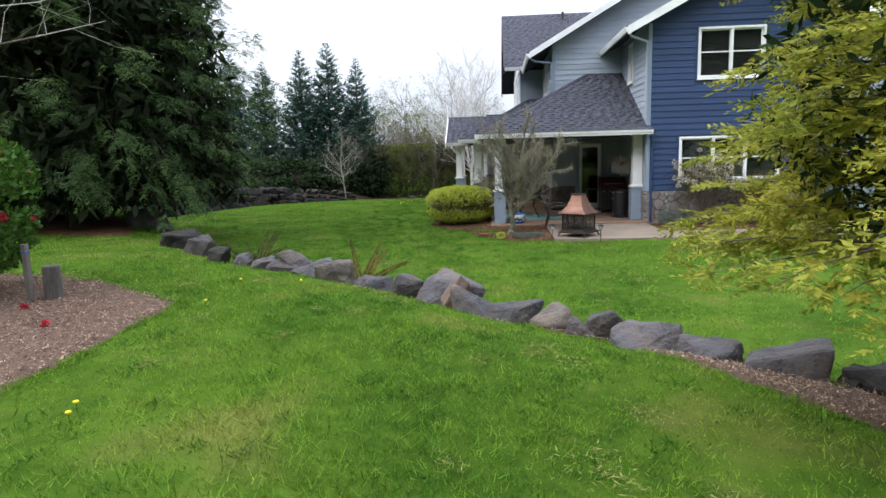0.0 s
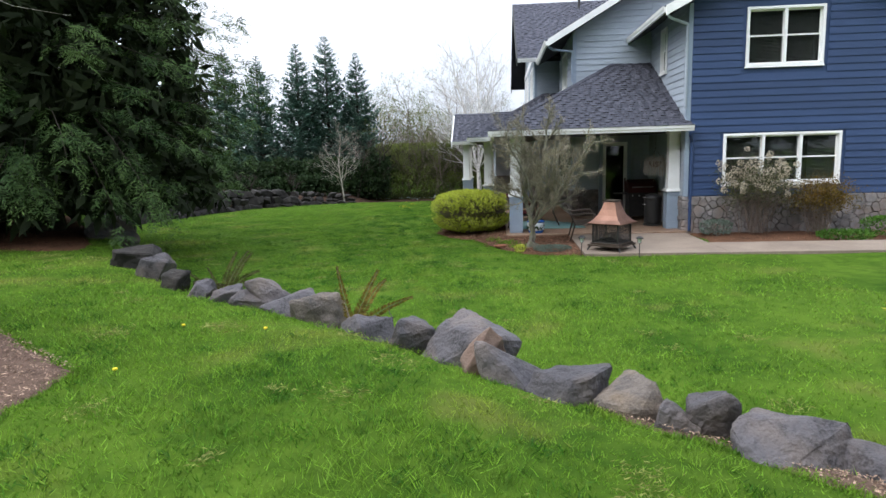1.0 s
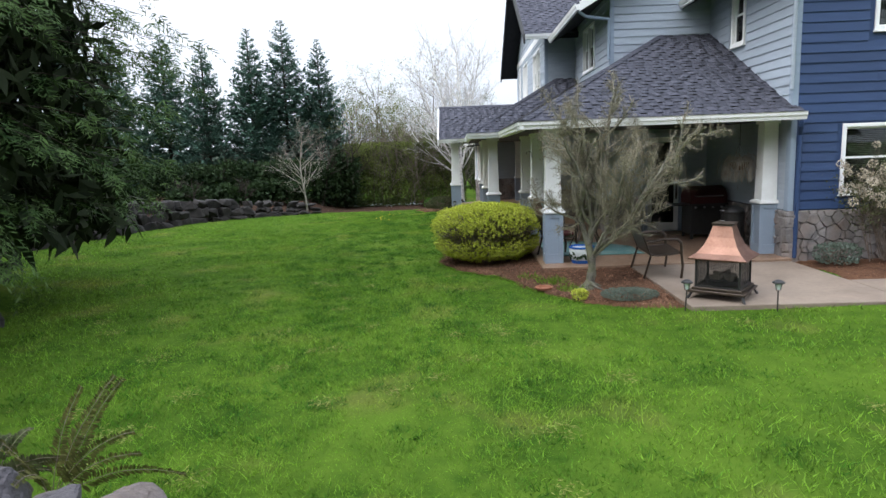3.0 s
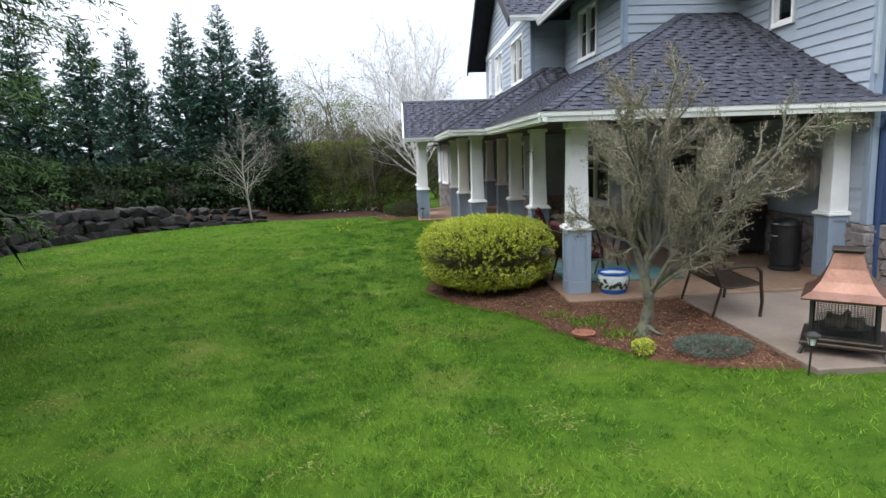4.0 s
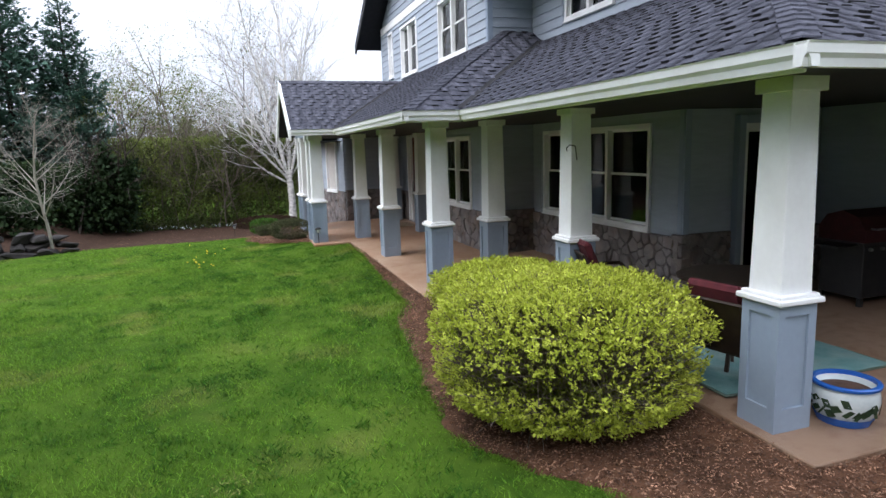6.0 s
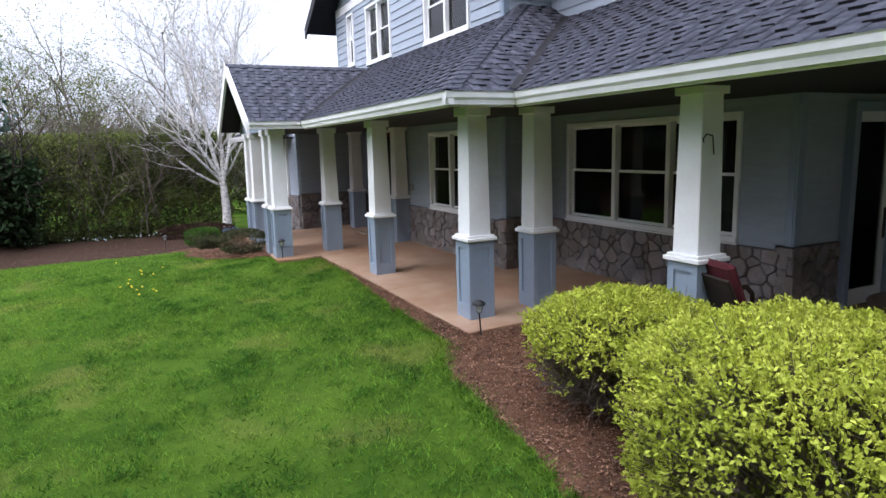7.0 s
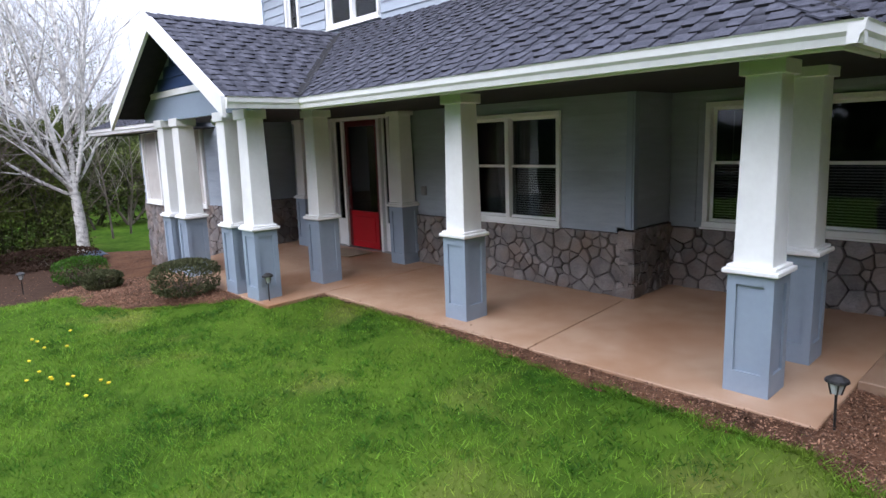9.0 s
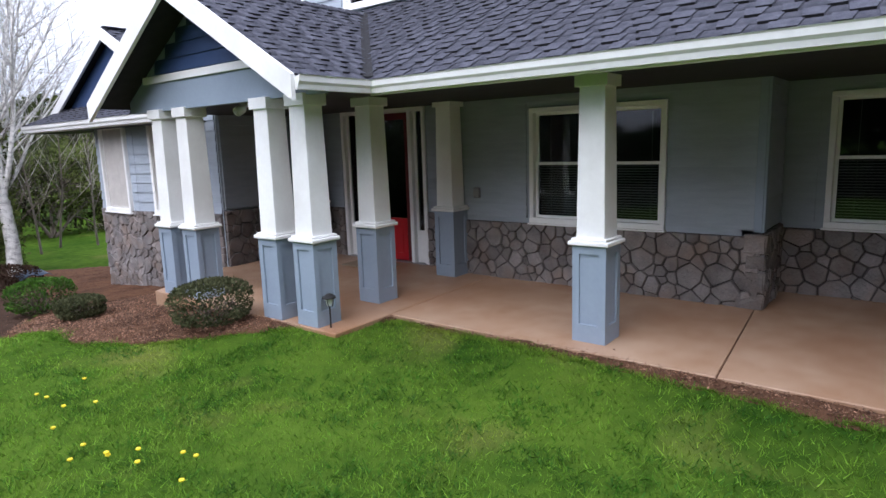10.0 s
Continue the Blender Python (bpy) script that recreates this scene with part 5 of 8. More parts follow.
# place, width, height above the upper lawn, height of the top, colour: 0 grey, 1 brown slab, 2 tan, 3 dark
BOULDERS = [
    (-5.84, 11.76, 0.66, 0.28, 0.93, 3),
    (-5.15, 10.99, 0.56, 0.32, 0.92, 0),
    (-4.41, 10.21, 0.36, 0.20, 0.80, 3),
    (-3.76, 9.69, 0.32, 0.19, 0.77, 0),
    (-3.50, 9.58, 0.24, 0.12, 0.71, 3),
    (-3.30, 9.46, 0.34, 0.19, 0.73, 0),
    (-2.92, 9.26, 0.42, 0.20, 0.73, 0),
    (-2.71, 9.28, 0.44, 0.26, 0.88, 0),
    (-2.40, 9.04, 0.60, 0.23, 0.76, 0),
    (-2.0, 8.9, 0.58, 0.34, 0.79, 2),
    (-1.36, 8.40, 0.52, 0.29, 0.71, 0),
    (-0.84, 7.92, 0.40, 0.28, 0.75, 0),
    (-0.28, 7.78, 0.78, 0.36, 0.77, 0),
    (0.02, 7.18, 0.30, 0.22, 0.68, 1),
    (0.10, 7.12, 0.46, 0.30, 0.76, 0),
    (0.54, 6.90, 0.54, 0.18, 0.62, 0),
    (0.97, 6.66, 0.44, 0.23, 0.62, 2),
    (1.20, 6.42, 0.28, 0.19, 0.57, 0),
    (1.43, 6.40, 0.33, 0.29, 0.66, 0),
    (1.56, 6.20, 0.13, 0.08, 0.49, 3),
    (1.82, 6.03, 0.62, 0.24, 0.59, 0),
    (2.32, 5.84, 0.56, 0.16, 0.52, 0),
    (2.88, 5.44, 0.70, 0.27, 0.58, 0),
    (3.23, 5.17, 0.24, 0.14, 0.47, 3),
    (3.55, 5.05, 0.62, 0.22, 0.54, 3),
    (4.3, 4.75, 0.6, 0.2, 0.5, 0),
]
rock_rng = random.Random(5)
ROCK_LOOK = ((M_ROCK, ("grey basalt boulder edging the raised lawn", "weathered grey boulder with flat faces")), (M_BROWNROCK, ("brown slab of stone leaning on a boulder",)),
             (M_TANROCK, ("tan and grey angular boulder in the lawn edge",)), (M_DARKROCK, ("dark mossy boulder in the lawn edge",)))
for i, (bx, by, bw, bh, zt, look_) in enumerate(BOULDERS):
    me = boulder_mesh(20 + i, points=12 if i % 3 else 16)
    me.materials.append(ROCK_LOOK[look_][0])
    ob = new("boulder", me)
    size = Vector((bw * 1.27, max(bw * 1.05, 0.4), max(bh * 2.0, 0.46)))
    if look_ == 1:
        size = Vector((0.30, 0.15, 0.52))
    turn = Matrix.Rotation(rock_rng.uniform(-0.5, 0.5), 4, "Z") @ Matrix.Rotation(rock_rng.uniform(-0.35, 0.35), 4, "Y") @ Matrix.Rotation(rock_rng.uniform(-0.3, 0.3), 4, "X")
    for v in me.vertices:
        v.co = turn @ v.co
    lo, hi = ([f(v.co[k] for v in me.vertices) for k in range(3)] for f in (min, max))
    for v in me.vertices:
        v.co = Vector([((v.co[k] - lo[k]) / (hi[k] - lo[k]) - (1.0 if k == 2 else 0.5)) * size[k] for k in range(3)])
    if look_ == 1:
        ob.matrix_world = pose(bx - 0.02, by + 0.06, zt + 0.13, -14, 30, -12)
    else:
        ob.matrix_world = pose(bx, by + 0.04, zt)
    tagged(ob, ROCK_LOOK[look_][1][i % len(ROCK_LOOK[look_][1])], "boulder", "boulders edging the lawn")

# rocks further along under the fir, and the low dry-stone wall behind the lawn
under_fir = []
for i in range(26):
    f = i / 25
    px = np.interp(f, np.linspace(0, 1, 5), [-6.6, -7.6, -9.6, -12.2, -14.2])
    py = np.interp(f, np.linspace(0, 1, 5), [12.3, 13.7, 16.7, 20.6, 24.2])
    me = boulder_mesh(60 + i, 0.06, 14, False) if i < 9 else under_fir[i % 9]
    if i < 9:
        under_fir.append(me)
        me.materials.append(M_DARKROCK)
    ob = new("boulder", me)
    w = rock_rng.uniform(0.5, 0.85)
    px, py = site(px, py)
    ob.matrix_world = Matrix.Translation((px + rock_rng.uniform(-0.35, 0.35), py + rock_rng.uniform(-0.2, 0.2), 0.27 + 0.1 * (i % 3))) @ Matrix.Rotation(rock_rng.uniform(0, 6), 4, "Z") @ Matrix.Diagonal((w, w * 0.8, w * 0.85, 1))
    tagged(ob, "dark mossy boulder in the bank below the fir", "boulder", "boulders under the fir")
big = new("boulder", boulder_mesh(58, 0.07, 15))
big.data.materials.append(M_ROCK)
big.matrix_world = Matrix.Translation((-8.5, 15.2, 0.72)) @ Matrix.Rotation(0.7, 4, "Z") @ Matrix.Diagonal((1.15, 0.9, 0.75, 1)) @ Matrix.Rotation(0.8, 4, "X")
tagged(big, "large grey boulder at the edge of the fir's shade", "boulder")

stone_wall = thing("dry_stone_wall", "low dark dry-stone retaining wall behind the lawn", "stone wall")
wall_pts = [Vector((x, y, ground_z(x, y) - 0.12)) for x, y in WALLLINE]
run = 0.0
wall_meshes = [boulder_mesh(90 + i, 0.05, 15, False) for i in range(8)]
for me in wall_meshes:
    me.materials.append(M_DARKROCK)
for a, b in zip(wall_pts, wall_pts[1:]):
    d, pos = b - a, 0.0
    while pos < d.length:
        rise = float(np.interp((a + d.normalized() * pos).x, [-12.3, -10.5, -9.0, -7.2], [0.34, 0.29, 0.22, 0.15]))
        for layer in range(3):
            w = rock_rng.uniform(0.36, 0.8)
            h = rise * rock_rng.uniform(1.0, 1.45)
            p = a + d.normalized() * (pos + rock_rng.uniform(-0.1, 0.1))
            out = Vector((-d.y, d.x, 0)).normalized() * (0.12 * layer)
            ob = new("stone", rock_rng.choice(wall_meshes))
            ob.parent = stone_wall
            ob.matrix_world = Matrix.Translation(p + out + Vector((rock_rng.uniform(-0.08, 0.08), rock_rng.uniform(-0.08, 0.08), 0.16 + layer * rise))) @ Matrix.Rotation(math.atan2(d.y, d.x) + rock_rng.uniform(-0.35, 0.35), 4, "Z") @ Matrix.Rotation(rock_rng.uniform(-0.2, 0.2), 4, "Y") @ Matrix.Diagonal((w * 1.15, 0.6, h * 1.2, 1)) @ Matrix.Rotation(rock_rng.choice((0, 1.5708, 3.1416)), 4, "X")
        pos += 0.44


# ---------------------------------------------------------------- trees and shrubs
def plume_conifer(height, radius, seed, label):
    """A narrow conifer: short limbs that rise at the tips, each with a few feathery plumes."""
    rng = np.random.default_rng(seed)
    tree = new("conifer")
    segs = [((0, 0, -0.2), (0, 0, height * 0.5), 0.17, 0.1), ((0, 0, height * 0.5), (0, 0, height * 0.985), 0.1, 0.012)]
    at, axis, side, length = [], [], [], []
    whorls = 50
    for w in range(whorls):
        f = 0.015 + 0.975 * (w + rng.random() * 0.7) / whorls
        r = radius * (0.012 + 0.988 * (1 - f) ** 0.82)
        n = int(rng.integers(5, 8))
        a0 = rng.random() * 6.28
        for k in range(n):
            ang = a0 + k * 6.283 / n + rng.normal() * 0.25
            ln = r * rng.uniform(0.7, 1.12)
            p0 = np.array([0, 0, height * min(0.975, f + rng.normal() * 0.012)])
            p1 = p0 + np.array([math.cos(ang), math.sin(ang), 0.12]) * ln * 0.55
            p2 = p1 + unit(np.array([math.cos(ang), math.sin(ang), 0.65 + 0.6 * f])) * ln * 0.5
            segs += [(p0, p1, 0.012 * ln + 0.004, 0.008 * ln + 0.003), (p1, p2, 0.008 * ln + 0.003, 0.003)]
            m = int(6 + 9 * r / radius)
            fr = 0.12 + 0.88 * rng.random(m)
            low = (fr < 0.55)[:, None]
            base = np.where(low, p0 + (p1 - p0) * (fr / 0.55)[:, None], p1 + (p2 - p1) * ((fr - 0.55) / 0.45)[:, None])
            out = np.array([math.cos(ang), math.sin(ang), 0.55])
            sd = np.array([-math.sin(ang), math.cos(ang), 0.0])
            ax = unit(out + sd * rng.normal(size=(m, 1)) * 0.65 + rng.normal(size=(m, 3)) * 0.16)
            at.append(base)
            axis.append(ax)
            side.append(np.cross(ax, rng.normal(size=(m, 3)) * 0.6 + np.array([0, 0, 1.0])))
            length.append(rng.uniform(0.34, 0.72, m) * (0.16 + 0.84 * min(1.0, 1.7 * r / radius)))
    v, f = tubes(segs, 4)
    arrays("trunk", v, f, M_DARKBARK, tree)
    v, f = fronds(np.concatenate(at), np.concatenate(axis), np.concatenate(side), np.concatenate(length), rng, 2, 0.7, 0.34, 0.6)
    tagged(arrays("crown", v, f, M_SEQUOIA, tree), "", kind="stuff")
    return tagged(tree, label, "tree")


def twig_tree(name, segs, mat, label, category="tree", sides=5, leaves=None):
    tree = new(name)
    thick = [s for s in segs if s[2] > 0.012]
    fine = [s for s in segs if s[2] <= 0.012]
    if thick:
        v, f = tubes(thick, 7)
        arrays("trunk", v, f, mat[0], tree)
    if fine:
        v, f = tubes(fine, 3)
        tagged(arrays("twig_growth", v, f, mat[1], tree), "", kind="stuff")
    if leaves:
        tagged(arrays("foliage", leaves[0], leaves[1], leaves[2], tree), "", kind="stuff")
    return tagged(tree, label, category)


# column-shaped conifers behind the wall
CONIFERS = [(-21.5, 39.5, 9.4), (-19.4, 40.0, 9.1), (-17.0, 40.8, 8.9), (-14.55, 40.0, 8.25), (-12.15, 40.3, 8.9), (-10.55, 41.1, 9.4), (-8.75, 41.5, 8.4)]
first_conifer = plume_conifer(10.0, 2.2, 4, "tall narrow blue-green conifer behind the stone wall")
tagged(first_conifer, group="row of conifers")
for i, (tx, ty, th) in enumerate(CONIFERS):
    s = th / 10.0
    m = pose(tx, ty, 0.35, 0, 0, 67 * i) @ Matrix.Diagonal((s * (1.04 + 0.06 * (i % 3)), s * (1.04 + 0.06 * (i % 3)), s, 1))
    if i == 0:
        first_conifer.matrix_world = m
    else:
        t = copy_thing(first_conifer, pose(0, 0, 0))
        t.matrix_world = m

# the great fir on the raised lawn
def frond_fir(height, radius, seed, label):
    """A full fir: whorls of drooping limbs hung with flat fronds down to the ground."""
    rng = np.random.default_rng(seed)
    tree = new("fir_tree")
    segs = [((0, 0, -0.2), (0, 0, height), 0.3, 0.03)]
    at, axis, side, length = [], [], [], []

    def bough(f, ang, ln, sag):
        p = np.array([0, 0, height * f])
        d = np.array([math.cos(ang), math.sin(ang), 0.22])
        pts = [p]
        for k in range(6):
            p = p + unit(d + np.array([0, 0, -0.11 * k * sag]) + rng.normal(size=3) * 0.05) * ln / 6
            pts.append(p)
        pts = np.array(pts)
        for k in range(6):
            segs.append((pts[k], pts[k + 1], 0.024 * (1 - k / 6.5), 0.024 * (1 - (k + 1) / 6.5)))
        m = int(13 + 38 * ln / radius)
        fr = 0.22 + 0.8 * np.sqrt(rng.random(m))
        i = np.clip((fr * 6).astype(int), 0, 5)
        along = unit(pts[i + 1] - pts[i])
        sd = unit(np.cross(along, np.array([[0, 0, 1.0]])))
        sg = rng.choice([-1.0, 1.0], m)[:, None]
        off = rng.random(m)[:, None] * 0.5 * (1.15 - fr[:, None])
        at.append(pts[i] + (pts[i + 1] - pts[i]) * (fr * 6 - i)[:, None] + sd * sg * off - np.array([0, 0, 0.3]) * off + rng.normal(size=(m, 3)) * 0.07)
        ax = unit(along * 0.8 + sd * sg * 0.6 + np.array([0, 0, -0.5]) + rng.normal(size=(m, 3)) * 0.2)
        axis.append(ax)
        side.append(np.cross(ax, np.array([[0, 0, 1.0]]) + rng.normal(size=(m, 3)) * 0.35))
        length.append(rng.uniform(0.24, 0.46, m))

    whorls = 64
    for w in range(whorls):
        f = 0.055 + 0.93 * (w + rng.random() * 0.6) / whorls
        r = radius * max(0.05, 1 - f) ** 0.1 * (0.76 + 0.24 * min(1, f * 6))
        n = int(rng.integers(6, 9))
        a0 = rng.random() * 6.28
        for k in range(n):
            bough(f, a0 + k * 6.283 / n + rng.normal() * 0.2, r * rng.uniform(0.82, 1.06), 0.4 + 0.6 * min(1.0, f * 9))
    for ang, ln, f in ((-0.62, 5.9, 0.17), (-0.54, 5.6, 0.16), (-0.70, 5.6, 0.15), (-0.82, 5.3, 0.16), (-1.1, 4.8, 0.13), (-1.5, 5.0, 0.15), (-0.2, 5.0, 0.16), (-1.9, 4.8, 0.14)):
        bough(f, ang, ln, 2.5 if -0.75 < ang < -0.5 else 1.5)
    v, f = tubes(segs, 5)
    arrays("trunk", v, f, M_DARKBARK, tree)
    v, f = fronds(np.concatenate(at), np.concatenate(axis), np.concatenate(side), np.concatenate(length), rng, 5, 0.9, 0.16, 0.42)
    tagged(arrays("crown", v, f, M_FIR, tree), "", kind="stuff")
    # Filler blades; their near-black green paints the shade inside the crown.
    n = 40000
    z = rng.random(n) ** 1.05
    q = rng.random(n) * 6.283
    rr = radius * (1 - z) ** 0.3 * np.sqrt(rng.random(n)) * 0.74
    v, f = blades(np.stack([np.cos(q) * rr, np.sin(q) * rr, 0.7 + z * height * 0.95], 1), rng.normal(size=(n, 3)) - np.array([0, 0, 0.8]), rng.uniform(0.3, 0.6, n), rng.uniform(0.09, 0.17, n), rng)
    tagged(arrays("inner_foliage", v, f, M_FIRSHADE, tree), "", kind="stuff")
    return tagged(tree, label, "tree")


fir = frond_fir(16.0, 5.05, 9, "large dark green fir with drooping lower branches")
fir.matrix_world = pose(*site(-10.5, 15.9), 0.61)
for tx, ty, s, turn in ((-15.2, 16.6, 1.5, 40), (-18.0, 20.0, 1.5, 110)):
    t = copy_thing(first_conifer, pose(0, 0, 0))
    t.matrix_world = pose(*site(tx, ty), 0.35, 0, 0, turn) @ Matrix.Diagonal((s * 1.5, s * 1.5, s * 0.95, 1))
    tagged(t, "broad dark conifer behind the fir")

# golden cypress beside the start of the walk
rng = np.random.default_rng(21)
gold = new("golden_cypress")
segs, at, axis, side, length = [((0, 0, -0.3), (0.05, 0, 6.0), 0.11, 0.03)], [], [], [], []
for i in range(300):
    z = 0.95 + 4.45 * ((i + rng.random()) / 300) ** 1.35
    ang = rng.random() * 6.283
    ln = 2.12 * (1 - z / 9.5) ** 0.6 * rng.uniform(0.68, 1.06)
    p = np.array([0, 0, z])
    d = np.array([math.cos(ang), math.sin(ang), 0.30])
    for s in range(7):
        dd = unit(d + np.array([0, 0, -0.075 * s]) + rng.normal(size=3) * 0.09)
        q = p + dd * ln / 7
        segs.append((p, q, 0.015 * (1 - s / 8), 0.015 * (1 - (s + 1) / 8)))
        m = (0, 2, 5, 9, 12, 14, 16)[s]
        if m:
            sd = unit(np.cross(dd, np.array([0, 0, 1.0])))
            sg = rng.choice([-1.0, 1.0], m)[:, None]
            off = rng.random(m)[:, None] * 0.25 * (1.1 - s / 9)
            at.append(p + (q - p) * rng.random(m)[:, None] + sd * sg * off + rng.normal(size=(m, 3)) * 0.03)
            ax = unit(dd * 0.85 + sd * sg * 0.75 + np.array([0, 0, -0.12]) + rng.normal(size=(m, 3)) * 0.22)
            axis.append(ax)
            side.append(np.cross(ax, np.array([[0, 0, 1.0]]) + rng.normal(size=(m, 3)) * 0.5))
            length.append(rng.uniform(0.10, 0.20, m))
        p = q
v, f = tubes(segs, 5)
arrays("trunk", v, f, M_BARK, gold)
v, f = fronds(np.concatenate(at), np.concatenate(axis), np.concatenate(side), np.concatenate(length), rng, 4, 0.9, 0.36, 0.45)
tagged(arrays("spray_foliage", v, f, M_GOLD, gold), "feathery yellow-green sprays", kind="stuff")
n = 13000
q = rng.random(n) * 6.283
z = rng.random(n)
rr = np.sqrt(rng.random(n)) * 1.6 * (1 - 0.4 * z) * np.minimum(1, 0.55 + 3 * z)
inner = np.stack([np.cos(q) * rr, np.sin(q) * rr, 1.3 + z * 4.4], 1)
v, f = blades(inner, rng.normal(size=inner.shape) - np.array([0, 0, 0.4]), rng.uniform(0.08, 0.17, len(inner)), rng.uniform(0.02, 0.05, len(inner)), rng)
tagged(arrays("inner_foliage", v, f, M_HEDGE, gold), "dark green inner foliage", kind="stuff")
gold.matrix_world = pose(3.44, 4.02, ground_z(3.44, 4.02))
tagged(gold, "golden yellow-green cypress with feathery sprays", "tree")


# clipped lime-green shrubs by the porch
def leafy_mound(name, rx, ry, h, seed, n, leaf, mat, inner, label, category="shrub", flat=0.55, low=0.05, stems=26):
    rng = np.random.default_rng(seed)
    sh = new(name)
    segs = []
    for i in range(stems):
        a = rng.random() * 6.283
        r = rng.uniform(0.3, 0.85)
        p0 = np.array([rng.normal() * 0.08 * rx, rng.normal() * 0.08 * ry, 0.0])
        p2 = np.array([math.cos(a) * rx * r, math.sin(a) * ry * r, h * rng.uniform(0.45, 0.85)])
        p1 = p0 * 0.45 + p2 * 0.55 - np.array([0, 0, 0.12 * h])
        segs += [(p0, p1, 0.012, 0.008), (p1, p2, 0.008, 0.004)]
        for k in range(3):
            e = p1 + (p2 - p1) * rng.random() + 0
            segs.append((e, e + unit(rng.normal(size=3) + np.array([0, 0, 0.8])) * 0.25 * h, 0.005, 0.002))
    v, f = tubes(segs, 4)
    tagged(arrays("stem_growth", v, f, M_BARK, sh), "", kind="stuff")
    d = unit(rng.normal(size=(n, 3)))
    d[:, 2] = np.where(d[:, 2] < -0.8, -d[:, 2], d[:, 2])
    lump = np.array([1 + 0.07 * noise.noise(Vector(q * 3.0 + seed)) + 0.05 * noise.noise(Vector(q * 8.0 + seed)) for q in d])
    rad = lump * (1 - 0.34 * rng.random(n) ** 3.5)
    zz = np.sign(d[:, 2]) * np.abs(d[:, 2]) ** flat
    hh = h * (1 - low) / 2 * 1.0
    at = np.stack([d[:, 0] * rx * rad * (1 - 0.12 * np.maximum(-zz, 0)), d[:, 1] * ry * rad * (1 - 0.12 * np.maximum(-zz, 0)), h * low + hh + zz * hh * rad], 1)
    way = d * 0.7 + np.array([0, 0, 0.55]) + rng.normal(size=(n, 3)) * 0.5
    # Deep and low leaves get inner's colour; where it differs, it paints shade.
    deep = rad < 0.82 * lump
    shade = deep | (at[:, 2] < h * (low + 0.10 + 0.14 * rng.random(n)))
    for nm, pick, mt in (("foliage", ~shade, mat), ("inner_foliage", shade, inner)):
        if pick.any():
            m = int(pick.sum())
            v, f = blades(at[pick], way[pick], rng.uniform(0.7, 1.3, m) * leaf, rng.uniform(0.5, 0.8, m) * leaf, rng, 0.2, d[pick] + np.array([0, 0, 0.5]), 0.55)
            tagged(arrays(nm, v, f, mt, sh), "", kind="stuff")
    return tagged(sh, label, category)


def sprig_shrub(rx, ry, h, seed, sprigs, label, bare):
    """A clipped shrub: twigs that end in rosettes of small leaves; bare: how far up the base shows twigs."""
    rng = np.random.default_rng(seed)
    sh = new("lime_shrub")
    segs, tips, outs = [], [], []
    d = unit(rng.normal(size=(sprigs, 3)))
    d[:, 2] = np.where(d[:, 2] < -0.75, -d[:, 2], d[:, 2])
    zz = np.sign(d[:, 2]) * np.abs(d[:, 2]) ** 0.5
    lump = np.array([1 + 0.06 * noise.noise(Vector(q * 3.0 + seed)) + 0.05 * noise.noise(Vector(q * 8.0 + seed)) for q in d])
    rad = lump * (1 - 0.16 * rng.random(sprigs) ** 2)
    flat = 1 - 0.12 * np.maximum(-zz, 0)
    tip = np.stack([d[:, 0] * rx * rad * flat, d[:, 1] * ry * rad * flat, h * 0.52 + zz * h * 0.46 * rad], 1)
    for i in range(sprigs):
        if i % 2 == 0:
            root = tip[i] * np.array([0.62, 0.62, 0.62]) + np.array([0, 0, 0.03])
            segs.append((root, tip[i], 0.0045, 0.002))
    for i in range(130):
        a, r = rng.random() * 6.283, rng.uniform(0.3, 0.8)
        p0 = np.array([rng.normal() * 0.14 * rx, rng.normal() * 0.14 * ry, 0.0])
        p2 = np.array([math.cos(a) * rx * r, math.sin(a) * ry * r, h * rng.uniform(0.3, 0.8)])
        p1 = p0 * 0.5 + p2 * 0.5 - np.array([0, 0, 0.1 * h])
        segs += [(p0, p1, 0.011, 0.008), (p1, p2, 0.008, 0.004)]
        for k in range(6):
            e = p1 + (p2 - p1) * rng.random()
            segs.append((e, e + unit(rng.normal(size=3) + np.array([math.cos(a), math.sin(a), 0.3]) * 1.2) * 0.3 * h, 0.005, 0.002))
    v, f = tubes(segs, 4)
    tagged(arrays("stem_growth", v, f, M_SHRUBTWIG, sh), "", kind="stuff")
    full = np.clip((tip[:, 2] / h - bare) / 0.25, 0.05, 1)
    keep = rng.random(sprigs) < full
    tip, out = tip[keep], d[keep] * 0.8 + np.array([0, 0, 0.6])
    m = len(tip)
    each = 10
    at = np.repeat(tip, each, 0) + rng.normal(size=(m * each, 3)) * 0.009 + np.repeat(unit(out), each, 0) * rng.uniform(-0.055, 0.02, (m * each, 1))
    way = np.repeat(unit(out), each, 0) * 0.75 + rng.normal(size=(m * each, 3)) * 0.62
    ln = rng.uniform(0.020, 0.040, m * each)
    v, f = blades(at, way, ln, ln * rng.uniform(0.42, 0.6, m * each), rng, 0.25, np.repeat(out, each, 0), 0.6)
    tagged(arrays("foliage", v, f, M_LIME, sh), "", kind="stuff")
    # Inner leaves in a duller, darker olive than the rosettes, fewer towards the base.
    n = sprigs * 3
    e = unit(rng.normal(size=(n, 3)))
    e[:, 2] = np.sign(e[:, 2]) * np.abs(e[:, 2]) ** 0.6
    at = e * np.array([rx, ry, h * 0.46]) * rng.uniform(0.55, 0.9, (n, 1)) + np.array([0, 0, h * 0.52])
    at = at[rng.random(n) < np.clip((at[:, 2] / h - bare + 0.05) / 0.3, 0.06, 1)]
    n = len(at)
